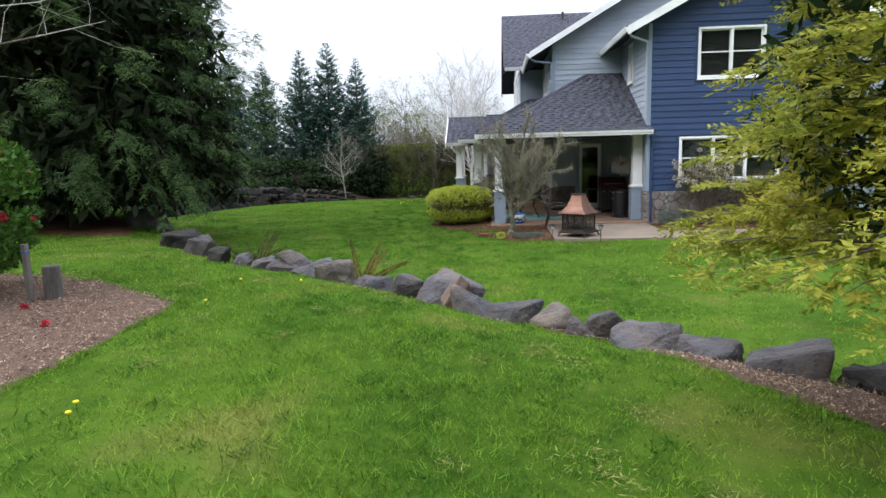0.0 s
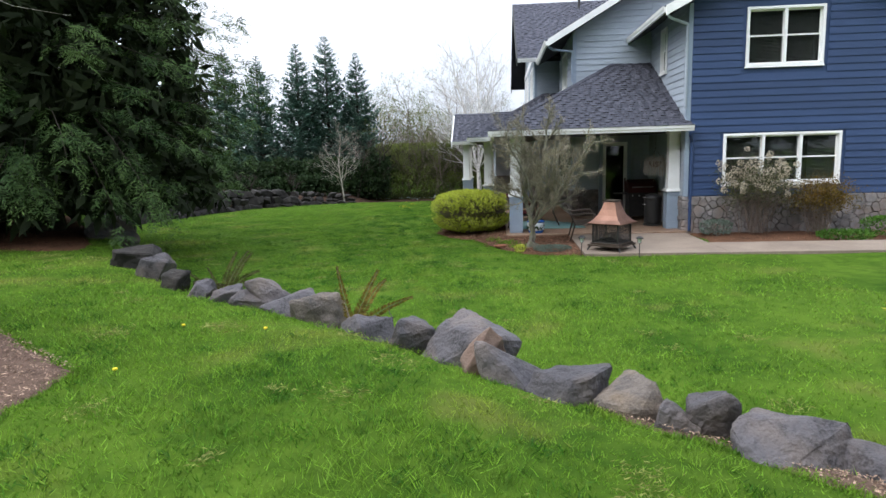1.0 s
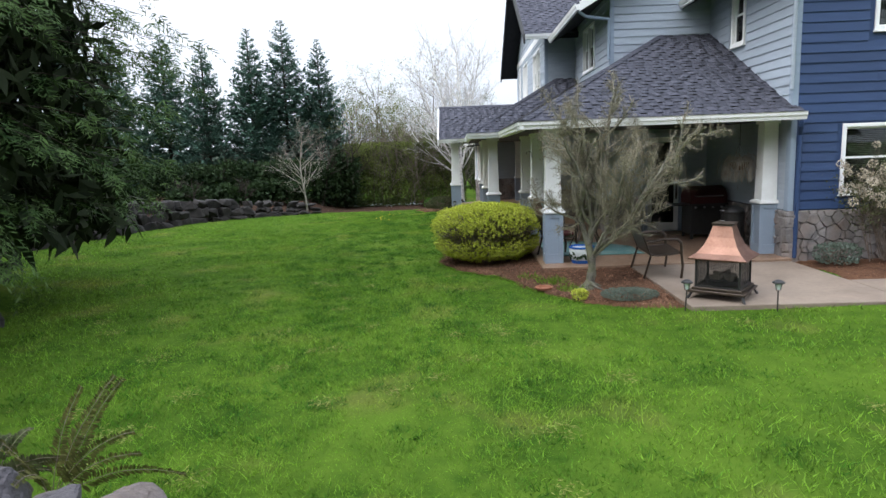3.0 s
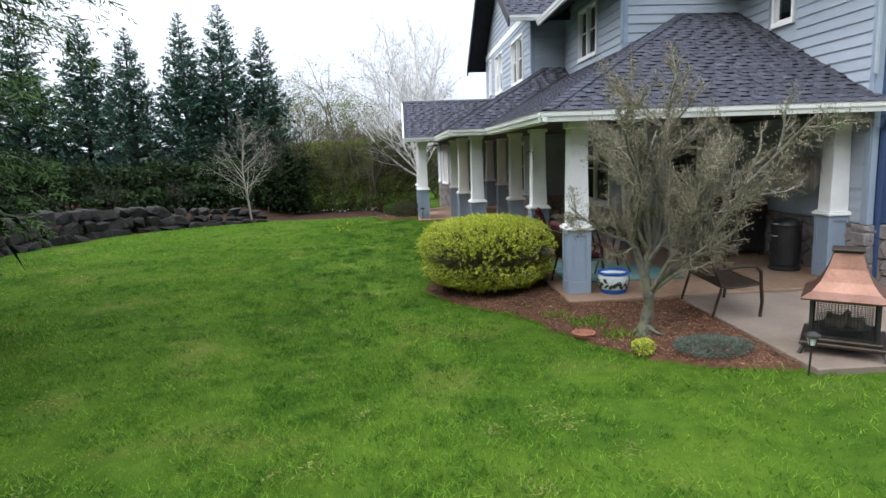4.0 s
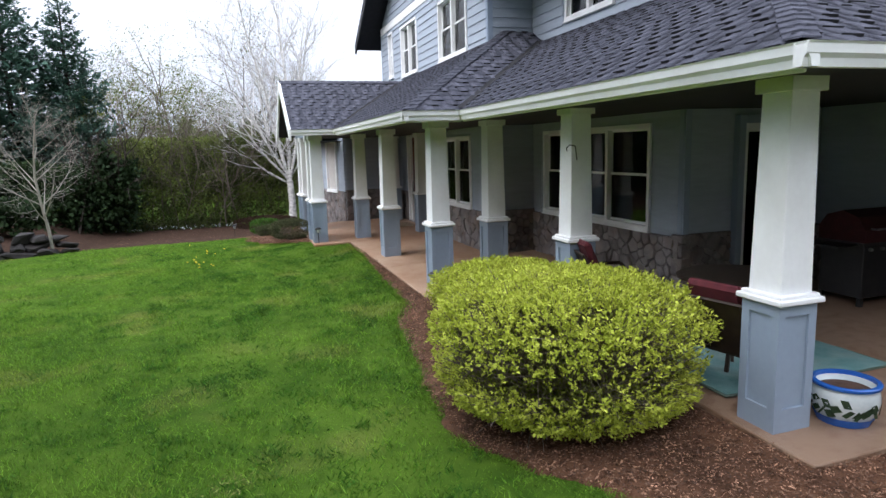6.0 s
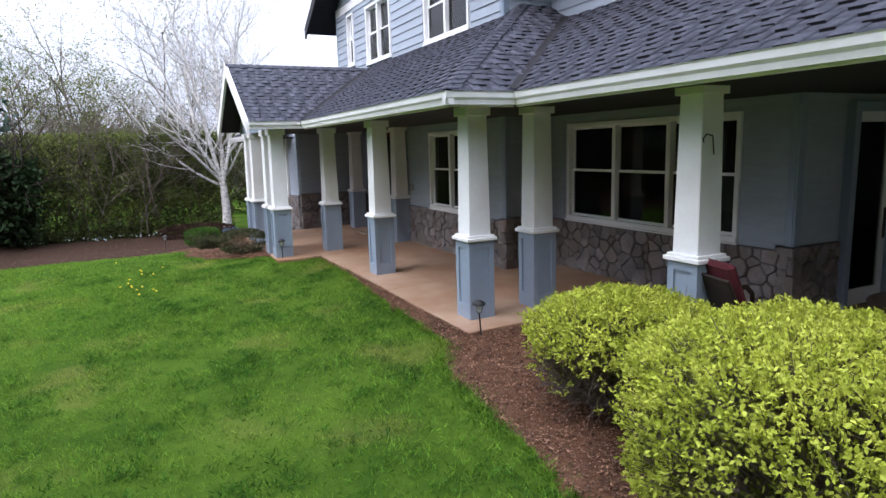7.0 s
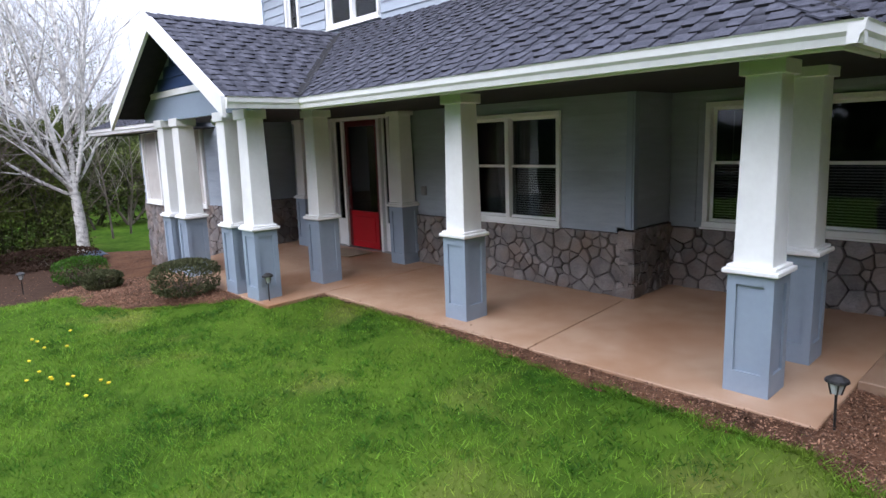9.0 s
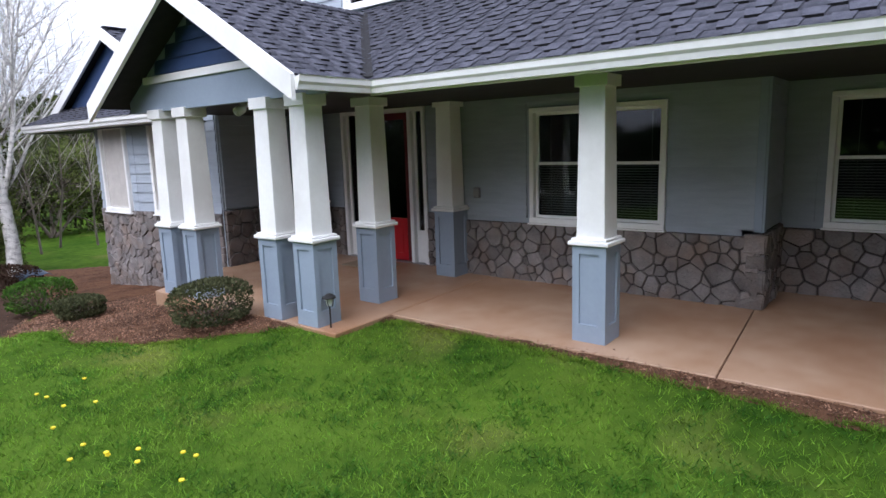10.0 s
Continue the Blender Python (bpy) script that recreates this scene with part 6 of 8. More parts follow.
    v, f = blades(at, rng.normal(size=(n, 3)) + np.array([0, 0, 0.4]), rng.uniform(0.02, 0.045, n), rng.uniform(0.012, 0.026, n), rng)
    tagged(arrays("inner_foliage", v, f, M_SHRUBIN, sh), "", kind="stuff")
    return tagged(sh, label, "shrub", "lime shrubs by the porch")


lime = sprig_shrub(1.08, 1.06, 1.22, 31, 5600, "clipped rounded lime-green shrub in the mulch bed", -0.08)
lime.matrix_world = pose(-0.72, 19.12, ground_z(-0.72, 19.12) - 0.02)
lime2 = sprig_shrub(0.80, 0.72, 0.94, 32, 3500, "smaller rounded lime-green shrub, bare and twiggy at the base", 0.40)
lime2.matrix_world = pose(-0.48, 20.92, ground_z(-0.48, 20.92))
for bx, by, rx, h, sd in ((-1.95, 30.62, 0.47, 0.52, 41), (-2.4, 33.1, 0.3, 0.3, 42), (-2.4, 34.5, 0.45, 0.5, 43)):
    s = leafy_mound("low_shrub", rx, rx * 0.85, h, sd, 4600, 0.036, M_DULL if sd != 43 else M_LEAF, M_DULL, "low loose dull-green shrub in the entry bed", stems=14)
    s.matrix_world = pose(bx, by, ground_z(bx, by) + 0.02)


# small weeping tree by the patio
def bare_tree(name, seed, base, way, length, radius, levels, kids, mats, label, **kw):
    rng = np.random.default_rng(seed)
    segs, tips = grow(rng, (0, 0, 0), way, length, radius, levels, kids, **kw)
    t = twig_tree(name, segs, mats, label)
    t.matrix_world = pose(*base)
    return t, segs, tips


rng = np.random.default_rng(52)
segs = []
bole = [np.array((0.03 * math.sin(7 * z) + 0.03 * z, 0.025 * math.sin(9 * z + 1), z)) for z in np.linspace(-0.1, 1.0, 14)]
girth = [0.115, 0.088, 0.070, 0.078, 0.063, 0.058, 0.068, 0.055, 0.058, 0.046, 0.048, 0.040, 0.036, 0.028]
for k in range(13):
    segs.append((bole[k], bole[k + 1], girth[k], girth[k + 1]))
for a, far in ((0.3, 0.28), (1.6, 0.16), (2.9, 0.2), (4.1, 0.18), (5.3, 0.28)):
    p0 = np.array((0.03 * math.cos(a), 0.03 * math.sin(a), 0.03))
    p1 = np.array((far * 0.5 * math.cos(a), far * 0.5 * math.sin(a), -0.015))
    p2 = np.array((far * math.cos(a + 0.3), far * math.sin(a + 0.3), -0.07))
    segs += [(p0, p1, 0.035, 0.018), (p1, p2, 0.018, 0.010)]
tips = []
for j, (dx, dy, dz, ln, r) in enumerate(((-0.14, 0.1, 1.0, 2.9, 0.046), (0.12, -0.05, 1.0, 3.2, 0.048), (0.75, -0.15, 0.8, 3.0, 0.042), (0.45, 0.05, 0.95, 2.8, 0.025), (-0.36, -0.1, 0.95, 2.0, 0.025), (0.0, -0.4, 1.0, 2.8, 0.025), (0.95, 0.1, 0.7, 2.4, 0.022), (-0.55, -0.3, 0.95, 1.7, 0.022), (0.3, -0.75, 0.85, 2.2, 0.022), (0.85, -0.25, 0.8, 2.3, 0.026), (-0.1, 0.2, 1.0, 1.9, 0.022), (1.0, -0.4, 0.55, 2.2, 0.022))):
    s, t = grow(rng, bole[6] if dx > 0.6 else bole[8 + j % 6], (dx, dy, dz), ln * (0.84 if dx > 0.6 else 0.74), r * 1.1, 3, (10, 8, 6), spread=0.66, lift=0.22, wobble=0.2, shrink=0.36, kid_from=0.18, thin=0.58, pieces=8)
    segs += s
    tips += t
tp = np.array([t[0] for t in tips])
tw = np.array([t[1] for t in tips])
n = 44000
pick = rng.integers(0, len(tp), n)
back = rng.random(n)[:, None] * 0.2
lv = blades(tp[pick] - tw[pick] * back + rng.normal(size=(n, 3)) * 0.022, tw[pick] + rng.normal(size=(n, 3)) * 0.7, rng.uniform(0.014, 0.042, n), rng.uniform(0.004, 0.010, n), rng)
maple = twig_tree("ornamental_tree", segs, (M_LICHEN, M_TANTWIG), "small ornamental tree with lichened bark and dense tan twigs", leaves=(lv[0], lv[1], M_BUDS))
maple.matrix_world = pose(0.74, 16.3, 0.19)
# tufts of lichen along its limbs
limb = [s for s in segs if s[2] > 0.006]
n = 15000
pick = rng.integers(0, len(limb), n)
p0, p1 = np.array([s[0] for s in limb])[pick], np.array([s[1] for s in limb])[pick]
r0 = np.array([s[2] for s in limb])[pick][:, None]
out = unit(rng.normal(size=(n, 3)))
lv = blades(p0 + (p1 - p0) * rng.random((n, 1)) + out * r0 * 0.8, out + rng.normal(size=(n, 3)) * 0.5, rng.uniform(0.010, 0.030, n), rng.uniform(0.006, 0.016, n), rng)
tagged(arrays("lichen", lv[0], lv[1], M_LICHENTUFT, maple), "grey-green tufts of lichen", kind="stuff")
for vert in maple.children[0].data.vertices:
    vert.co += 0.016 * noise.noise_vector(vert.co * 11.0) * (1.0 if vert.co.z < 0.9 else 0.45)

# young bare tree by the stone wall
young, _, _ = bare_tree("young_tree", 61, (-7.57, 32.3, -0.06), (0, 0, 1), 3.3, 0.045, 3, (18, 8, 6), (M_TWIG, M_TWIG), "young bare pale-barked tree at the lawn's edge", spread=0.72, lift=0.22, wobble=0.07, shrink=0.52, kid_from=0.22, thin=0.42)

# birches
def birch(seed, base, stems, label, main=(18, 8, 4), low=(7, 4, 3)):
    rng = np.random.default_rng(seed)
    segs = [((0, 0, -0.1), (0.03, 0, 0.8), 0.17, 0.145), ((0.03, 0, 0.8), (0.0, 0.03, 1.75), 0.145, 0.12)]
    for i, (dx, dy, dz, ln, r) in enumerate(stems):
        s, _ = grow(rng, (0, 0.03, 1.65 + 0.12 * (i % 3)), (dx, dy, dz), ln, r, 3, main if ln > 6 else low, spread=0.6, lift=0.17, wobble=0.07, shrink=0.40, kid_from=0.1, thin=0.44, pieces=8, droop=0.1)
        segs += s
    segs = [(a, b, max(r0, 0.0042), max(r1, 0.0034)) for a, b, r0, r1 in segs]
    t = twig_tree("birch_tree", segs, (M_BIRCH, M_BIRCHTWIG), label)
    t.matrix_world = pose(*base)
    return t


birch(71, (-1.16, 39.7, -0.55), ((0.03, 0, 1, 6.9, 0.10), (-0.18, 0.05, 1, 6.8, 0.08), (0.16, 0.1, 1, 6.6, 0.07), (-0.95, 0.1, 0.55, 4.0, 0.05), (-0.6, -0.3, 0.8, 4.4, 0.05), (0.6, 0.1, 0.8, 3.0, 0.045), (-0.38, 0.2, 1, 6.4, 0.065), (0.38, -0.1, 1, 6.1, 0.06), (-0.6, -0.1, 1, 6.1, 0.055)), "white-barked multi-stemmed birch, bare, in the entry bed")

# bare saplings on the far lawn
for sd, x, y, h in ((141, 0.35, 42.6, 3.6), (142, 1.1, 43.4, 4.0), (143, 1.9, 42.9, 3.2)):
    bare_tree("sapling", sd, (x, y, ground_z(x, y)), (0.1, 0, 1), h, 0.035, 2, (11, 6), (M_BARK, M_TWIG), "slender bare sapling on the far lawn", spread=0.55, lift=0.2, wobble=0.08, shrink=0.45, kid_from=0.25, thin=0.45)

# brush, hedge and woodland behind
def leaf_bank(name, boxes, n, leaf, mat, seed, label, twigs=0, category="hedge", steady=1.0):
    rng = np.random.default_rng(seed)
    bank = new(name)
    at = []
    boxes = [(*site(b[0], b[1]), *site(b[2], b[3]), *b[4:]) for b in boxes]
    for x0, y0, x1, y1, z0, z1, wide in boxes:
        f = rng.random(n)
        top = np.array([0.78 + 0.14 * (1 - steady) + 0.24 * steady * noise.noise(Vector((q * 9.0 + seed, x0, 0.3))) + 0.12 * steady * noise.noise(Vector((q * 31.0, x0, seed))) for q in f])
        z = z0 + (z1 - z0) * top * np.sqrt(rng.random(n))
        side = rng.normal(size=n) * wide * 0.45 * (1 - 0.5 * (z - z0) / max(0.1, z1 - z0))
        px, py = x0 + (x1 - x0) * f, y0 + (y1 - y0) * f
        d = np.array([-(y1 - y0), x1 - x0]) / math.hypot(x1 - x0, y1 - y0)
        at.append(np.stack([px + d[0] * side, py + d[1] * side, z], 1))
    at = np.concatenate(at)
    v, f = blades(at, rng.normal(size=at.shape) + np.array([0, 0, 0.3]), rng.uniform(0.6, 1.4, len(at)) * leaf, rng.uniform(0.4, 0.8, len(at)) * leaf, rng)
    tagged(arrays("foliage", v, f, mat, bank), "", kind="stuff")
    if twigs:
        segs = []
        for i in range(twigs):
            b = boxes[rng.integers(0, len(boxes))]
            q = rng.random()
            s, _ = grow(rng, (b[0] + (b[2] - b[0]) * q, b[1] + (b[3] - b[1]) * q + rng.normal() * 0.6, b[4]), (rng.normal() * 0.3, rng.normal() * 0.3, 1), (b[5] - b[4]) * rng.uniform(0.75, 1.15), 0.05, 2, (6, 5), spread=0.6, wobble=0.12)
            segs += s
        v, f = tubes(segs, 4)
        tagged(arrays("branch_growth", v, f, M_DARKBARK, bank), "", kind="stuff")
    return tagged(bank, label, category)


leaf_bank("dark_hedge", [(-24.0, 30.0, -15.5, 35.6, 0.3, 2.9, 1.6), (-15.0, 34.2, -8.4, 38.9, 0.1, 2.75, 1.6), (-8.4, 38.9, -6.3, 40.2, -0.4, 2.95, 1.2), (-15.2, 26.0, -13.6, 31.0, 0.4, 1.5, 0.9), (-13.0, 32.4, -8.0, 35.4, 0.3, 1.45, 1.0)], 9500, 0.17, M_HEDGE, 81, "dark evergreen hedge under the conifers", 14)


def clipped_hedge(x0, x1, front, deep, z0, z1, n, leaf, seed, label):
    """A tall hedge cut level at the top, its leaves thickest near the front and the top."""
    rng = np.random.default_rng(seed)
    hedge = new("clipped_hedge")
    px = rng.uniform(x0, x1, n)
    face = np.array([0.16 * noise.noise(Vector((x * 1.1, seed, 0.2))) for x in px])
    py = front + face * 2 + deep * rng.random(n) ** 1.8
    crown = np.array([0.07 * noise.noise(Vector((x * 1.3, 2.0, seed))) for x in px])
    pz = z0 + (z1 + crown - z0) * rng.random(n) ** 0.75
    py = py + 0.35 * ((pz - z0) / (z1 - z0) - 0.3) ** 2
    clump = np.array([noise.noise(Vector((x * 1.7, z * 1.7, 0.4 * y))) for x, y, z in zip(px, py, pz)])
    # Random clumps, plus a height term that paints the foot darker, like shade.
    fresh = clump + rng.normal(size=n) * 0.2 + 0.35 * (pz - z0) / (z1 - z0) > 0.18
    at = np.stack([px, py, pz], 1)
    for nm, pick, mt in (("fresh_foliage", fresh, M_BRUSH), ("old_foliage", ~fresh, M_UNDER)):
        m = int(pick.sum())
        v, f = blades(at[pick], rng.normal(size=(m, 3)) + np.array([0, 0, 0.3]), rng.uniform(0.6, 1.4, m) * leaf, rng.uniform(0.35, 0.7, m) * leaf, rng)
        tagged(arrays(nm, v, f, mt, hedge), "", kind="stuff")
    segs = []
    for i in range(46):
        g, _ = grow(rng, (rng.uniform(x0, x1), front + rng.uniform(0.1, deep), z0 - 0.1), (rng.normal() * 0.25, rng.normal() * 0.15, 1), (z1 - z0) * rng.uniform(0.8, 1.1), 0.03, 2, (6, 5), spread=0.5, wobble=0.12)
        segs += g
    v, f = tubes(segs, 4)
    tagged(arrays("branch_work", v, f, M_BARK, hedge), "", kind="stuff")
    return tagged(hedge, label, "hedge")


clipped_hedge(-7.4, -0.9, 39.7, 1.3, -0.5, 2.96, 44000, 0.095, 82, "tall level-topped hedge of olive-green leaves behind the mulch")
leaf_bank("low_brush", [(-8.6, 40.0, -6.4, 40.6, -0.5, 0.1, 0.6), (-6.4, 40.4, -1.0, 40.5, -0.55, 0.05, 0.5)], 3600, 0.08, M_UNDER, 87, "low dark brush on the mulch", 0, "brush")
leaf_bank("dark_thicket", [(0.2, 47.0, 9.0, 47.6, -0.7, 3.0, 1.5)], 9000, 0.16, M_UNDER, 88, "dark thicket beyond the far lawn", 16, "thicket")
leaf_bank("woodland", [(2.0, 52.0, 22.0, 58.0, -0.5, 5.0, 3.0), (-5.0, 56.0, 5.0, 58.0, -0.5, 5.0, 3.0)], 7500, 0.45, M_UNDER, 83, "olive-green trees beyond the garden", 24, "trees")
# Mostly unseen belts west and south, sized to dim low sky and window reflections.
leaf_bank("woodland", [(-40.0, 24.0, -24.0, 31.0, 0.5, 7.0, 3.0), (-27.0, 5.0, -23.0, 32.0, 0.5, 13.5, 3.5)], 5000, 0.6, M_HEDGE, 84, "mostly unseen dark trees west of the garden", 10, "trees")
leaf_bank("woodland", [(-24.0, -12.0, -6.0, -15.0, 0.3, 21.0, 2.5), (-6.0, -15.0, 24.0, -14.0, 0.3, 23.0, 2.5)], 9500, 1.22, M_HEDGE, 86, "unseen dark trees south of the garden", 10, "trees")


# low wooded ridge on the horizon
rn = 240
rx_ = np.linspace(-160, 170, rn)
crest = np.array([5.0 + 0.35 * noise.noise(Vector((x * 0.05, 1.7, 0))) + 0.22 * noise.noise(Vector((x * 0.4, 5.1, 0))) for x in rx_])
rv = np.concatenate([np.stack([rx_, np.full(rn, yy), crest * k - 0.6 * (1 - k)], 1) for yy, k in ((142, 0.0), (145, 0.55), (149, 0.88), (154, 1.0), (190, 0.9))])
k0 = (np.arange(4)[:, None] * rn + np.arange(rn - 1)[None, :]).ravel()
tagged(arrays("backdrop", rv, np.stack([k0, k0 + 1, k0 + rn + 1, k0 + rn], 1), M_RIDGE), "low dark wooded ridge on the horizon", "ridge", kind="structure")


def budding_tree(seed, base, height, label):
    rng = np.random.default_rng(seed)
    segs, tips = [], []
    for j in range(4):
        s, t = grow(rng, (0, 0, 0), (rng.normal() * 0.35, rng.normal() * 0.35, 1), height * rng.uniform(0.75, 1), 0.06, 3, (8, 6, 5), spread=0.7, lift=0.02, wobble=0.16, shrink=0.5, kid_from=0.25)
        segs += s
        tips += t
    tp = np.array([q[0] for q in tips])
    n = len(tp) * 6
    pk = rng.integers(0, len(tp), n)
    lv = blades(tp[pk] + rng.normal(size=(n, 3)) * 0.13, rng.normal(size=(n, 3)), rng.uniform(0.06, 0.11, n), rng.uniform(0.025, 0.045, n), rng)
    t = twig_tree("budding_tree", segs, (M_BARK, M_TANTWIG), label, leaves=(lv[0], lv[1], M_BRUSH))
    t.matrix_world = pose(*site(*base[:2]), base[2] - 0.1)


for sd, b, h in ((96, (-8.6, 45.0, -0.2), 5.2), (91, (-6.8, 44.4, -0.2), 6.4), (97, (-5.6, 46.0, -0.2), 6.8), (92, (-4.4, 44.8, -0.2), 7.2), (93, (-2.6, 45.2, -0.2), 7.6), (94, (2.6, 46.5, -0.4), 3.0), (95, (4.6, 47.0, -0.4), 3.2)):
    budding_tree(sd, b, h, "deciduous tree with sparse yellow-green spring leaf")
# ---------------------------------------------------------------- patio things
def fire_pit():
    t = thing("outdoor_fireplace", "square outdoor fireplace with flared copper hood and mesh sides", "fireplace", at=(2.33, 15.2, FLOOR_Z), rz=-37)
    for sx in (-1, 1):
        for sy in (-1, 1):
            bm = bmesh.new()
            path_rod(bm, [(sx * 0.42, sy * 0.42, 0.0), (sx * 0.36, sy * 0.36, 0.1)], 0.022, 5)
            part("leg", bm, M_BLACK, t)
    bm = boxed(-0.42, 0.42, -0.42, 0.42, 0.09, 0.125, bevel=0.008)
    box(bm, -0.37, 0.37, -0.37, 0.37, 0.125, 0.16, bevel=0.008)
    part("base_tray", bm, M_BRONZE, t, "dark metal base tray")
    bm = bmesh.new()
    for sx in (-1, 1):
        for sy in (-1, 1):
            box(bm, sx * 0.32 - 0.018, sx * 0.32 + 0.018, sy * 0.32 - 0.018, sy * 0.32 + 0.018, 0.16, 0.56)
    for s in (-1, 1):
        for z in (0.17, 0.54):
            box(bm, -0.30, 0.30, s * 0.32 - 0.012, s * 0.32 + 0.012, z - 0.015, z + 0.015)
            box(bm, s * 0.32 - 0.012, s * 0.32 + 0.012, -0.30, 0.30, z - 0.015, z + 0.015)
    part("frame", bm, M_BLACK, t)
    for s, ax in ((-1, 0), (1, 0), (-1, 1), (1, 1)):
        bm = bmesh.new()
        for i in range(19):
            a = -0.285 + 0.57 * i / 18
            z = 0.19 + 0.33 * i / 18
            for (u0, u1, z0, z1) in ((a - 0.0022, a + 0.0022, 0.185, 0.525), (-0.29, 0.29, z - 0.0022, z + 0.0022)):
                if ax:
                    box(bm, s * 0.318, s * 0.322, u0, u1, z0, z1)
                else:
                    box(bm, u0, u1, s * 0.318, s * 0.322, z0, z1)
        part("mesh_screen", bm, M_BLACK, t, "black wire mesh screen")
    bm = bmesh.new()
    lathe(bm, [(0.02, 0.17), (0.24, 0.19), (0.27, 0.24), (0.25, 0.24), (0.02, 0.20)], 16)
    part("fire_bowl", bm, M_BLACK, t)
    for a, z in ((0.3, 0.26), (1.4, 0.29), (2.5, 0.27)):
        bm = bmesh.new()
        rod(bm, (-0.2 * math.cos(a), -0.2 * math.sin(a), z), (0.2 * math.cos(a), 0.2 * math.sin(a), z + 0.03), 0.045, 0.04, 8)
        part("log", bm, M_BARK, t)
    bm = bmesh.new()
    rings = []
    for w, z in ((0.425, 0.545), (0.43, 0.56), (0.33, 0.62), (0.25, 0.71), (0.19, 0.83), (0.145, 0.96), (0.14, 0.98)):
        rings.append([bm.verts.new((x * w, y * w, z)) for x, y in ((-1, -1), (0, -1), (1, -1), (1, 0), (1, 1), (0, 1), (-1, 1), (-1, 0))])
    for a, b in zip(rings, rings[1:]):
        for i in range(8):
            bm.faces.new((a[i], a[(i + 1) % 8], b[(i + 1) % 8], b[i]))
    bm.faces.new(rings[0])
    bm.faces.new(rings[-1])
    part("hood", bm, M_COPPER, t, "worn copper hood with flared edges")
    part("hood_cap", boxed(-0.16, 0.16, -0.16, 0.16, 1.0, 1.018, bevel=0.004), M_BRONZE, t)
    for piece in t.children:
        piece.scale = (0.86, 0.86, 1.0)
    part("chimney_ring", boxed(-0.12, 0.12, -0.12, 0.12, 0.97, 1.0), M_BLACK, t)
    return t


def sling_seat(name, wide, label, at, rz, seat_mat, cushion=None, category="chair", group=""):
    """Metal outdoor seat: front towards +x."""
    t = thing(name, label, category, group, at=at, rz=rz)
    w = wide / 2
    for s in (-1, 1):
        bm = bmesh.new()
        path_rod(bm, [(0.27, s * w, 0.0), (0.29, s * w, 0.18), (0.27, s * w, 0.38), (0.26, s * w, 0.56), (0.20, s * w, 0.62), (0.0, s * w, 0.62), (-0.2, s * w, 0.585), (-0.26, s * w, 0.60)], 0.021)
        part("arm", bm, M_BRONZE, t)
        bm = bmesh.new()
        path_rod(bm, [(-0.30, s * w, 0.0), (-0.24, s * w, 0.22), (-0.2, s * w, 0.36)], 0.018)
        part("leg", bm, M_BRONZE, t)
    for nm, pts in (("seat", [(0.27, 0.40), (0.1, 0.375), (-0.1, 0.36), (-0.2, 0.375)]), ("backrest", [(-0.2, 0.375), (-0.29, 0.6), (-0.35, 0.74), (-0.39, 0.82)])):
        bm = bmesh.new()
        for (x0, z0), (x1, z1) in zip(pts, pts[1:]):
            vs = [bm.verts.new(p) for p in ((x0, -w + 0.02, z0), (x0, w - 0.02, z0), (x1, w - 0.02, z1), (x1, -w + 0.02, z1), (x0, -w + 0.02, z0 - 0.012), (x0, w - 0.02, z0 - 0.012), (x1, w - 0.02, z1 - 0.012), (x1, -w + 0.02, z1 - 0.012))]
            for f in ((0, 1, 2, 3), (4, 5, 6, 7), (0, 1, 5, 4), (2, 3, 7, 6), (0, 3, 7, 4), (1, 2, 6, 5)):
                bm.faces.new([vs[i] for i in f])
        part(nm, bm, seat_mat, t)
        bm = bmesh.new()
        for s in (-1, 1):
            path_rod(bm, [(x, s * (w - 0.01), z) for x, z in pts], 0.014)
        rod(bm, (pts[-1][0], -w, pts[-1][1]), (pts[-1][0], w, pts[-1][1]), 0.014)
        rod(bm, (pts[0][0], -w, pts[0][1]), (pts[0][0], w, pts[0][1]), 0.014)
        part(nm + "_frame", bm, M_BRONZE, t)
    if cushion:
        part("seat_cushion", boxed(-0.18, 0.26, -w + 0.04, w - 0.04, 0.41, 0.48, bevel=0.03), cushion, t, "maroon fabric cushion")
        bm = boxed(-0.04, 0.04, -w + 0.04, w - 0.04, 0.0, 0.56, bevel=0.03)
        bmesh.ops.transform(bm, matrix=pose(-0.13, 0, 0.43, 0, -22, 0), verts=bm.verts)
        part("back_cushion", bm, cushion, t, "maroon fabric cushion")
    return t


fire_pit()
sling_seat("garden_bench", 0.98, "wide dark bronze metal bench with woven sling seat", (1.97, 16.95, FLOOR_Z), -4, M_BRONZE, category="bench")
for cx, cy, rz in ((0.62, 18.7, 12), (0.80, 20.78, -15)):
    sling_seat("patio_chair", 0.56, "dark metal patio chair with maroon cushions at the table", (cx, cy, floor_z(cx, cy) + 0.01), rz, M_BRONZE, M_CUSHION, group="chairs round the patio table")

table = thing("patio_table", "round dark metal patio table on the teal rug", "table", at=(1.35, 19.5, floor_z(1.35, 19.5) + 0.01))
part("tabletop", lathe(bmesh.new(), [(0.52, 0.70), (0.55, 0.71), (0.55, 0.725), (0.52, 0.735)], 28), M_BRONZE, table)
for i in range(4):
    a = math.pi / 4 + i * math.pi / 2
    c, s = math.cos(a), math.sin(a)
    bm = bmesh.new()
    path_rod(bm, [(0.42 * c, 0.42 * s, 0.0), (0.36 * c, 0.36 * s, 0.12), (0.22 * c, 0.22 * s, 0.34), (0.26 * c, 0.26 * s, 0.52), (0.40 * c, 0.40 * s, 0.70)], 0.015)
    part("leg", bm, M_BRONZE, table)

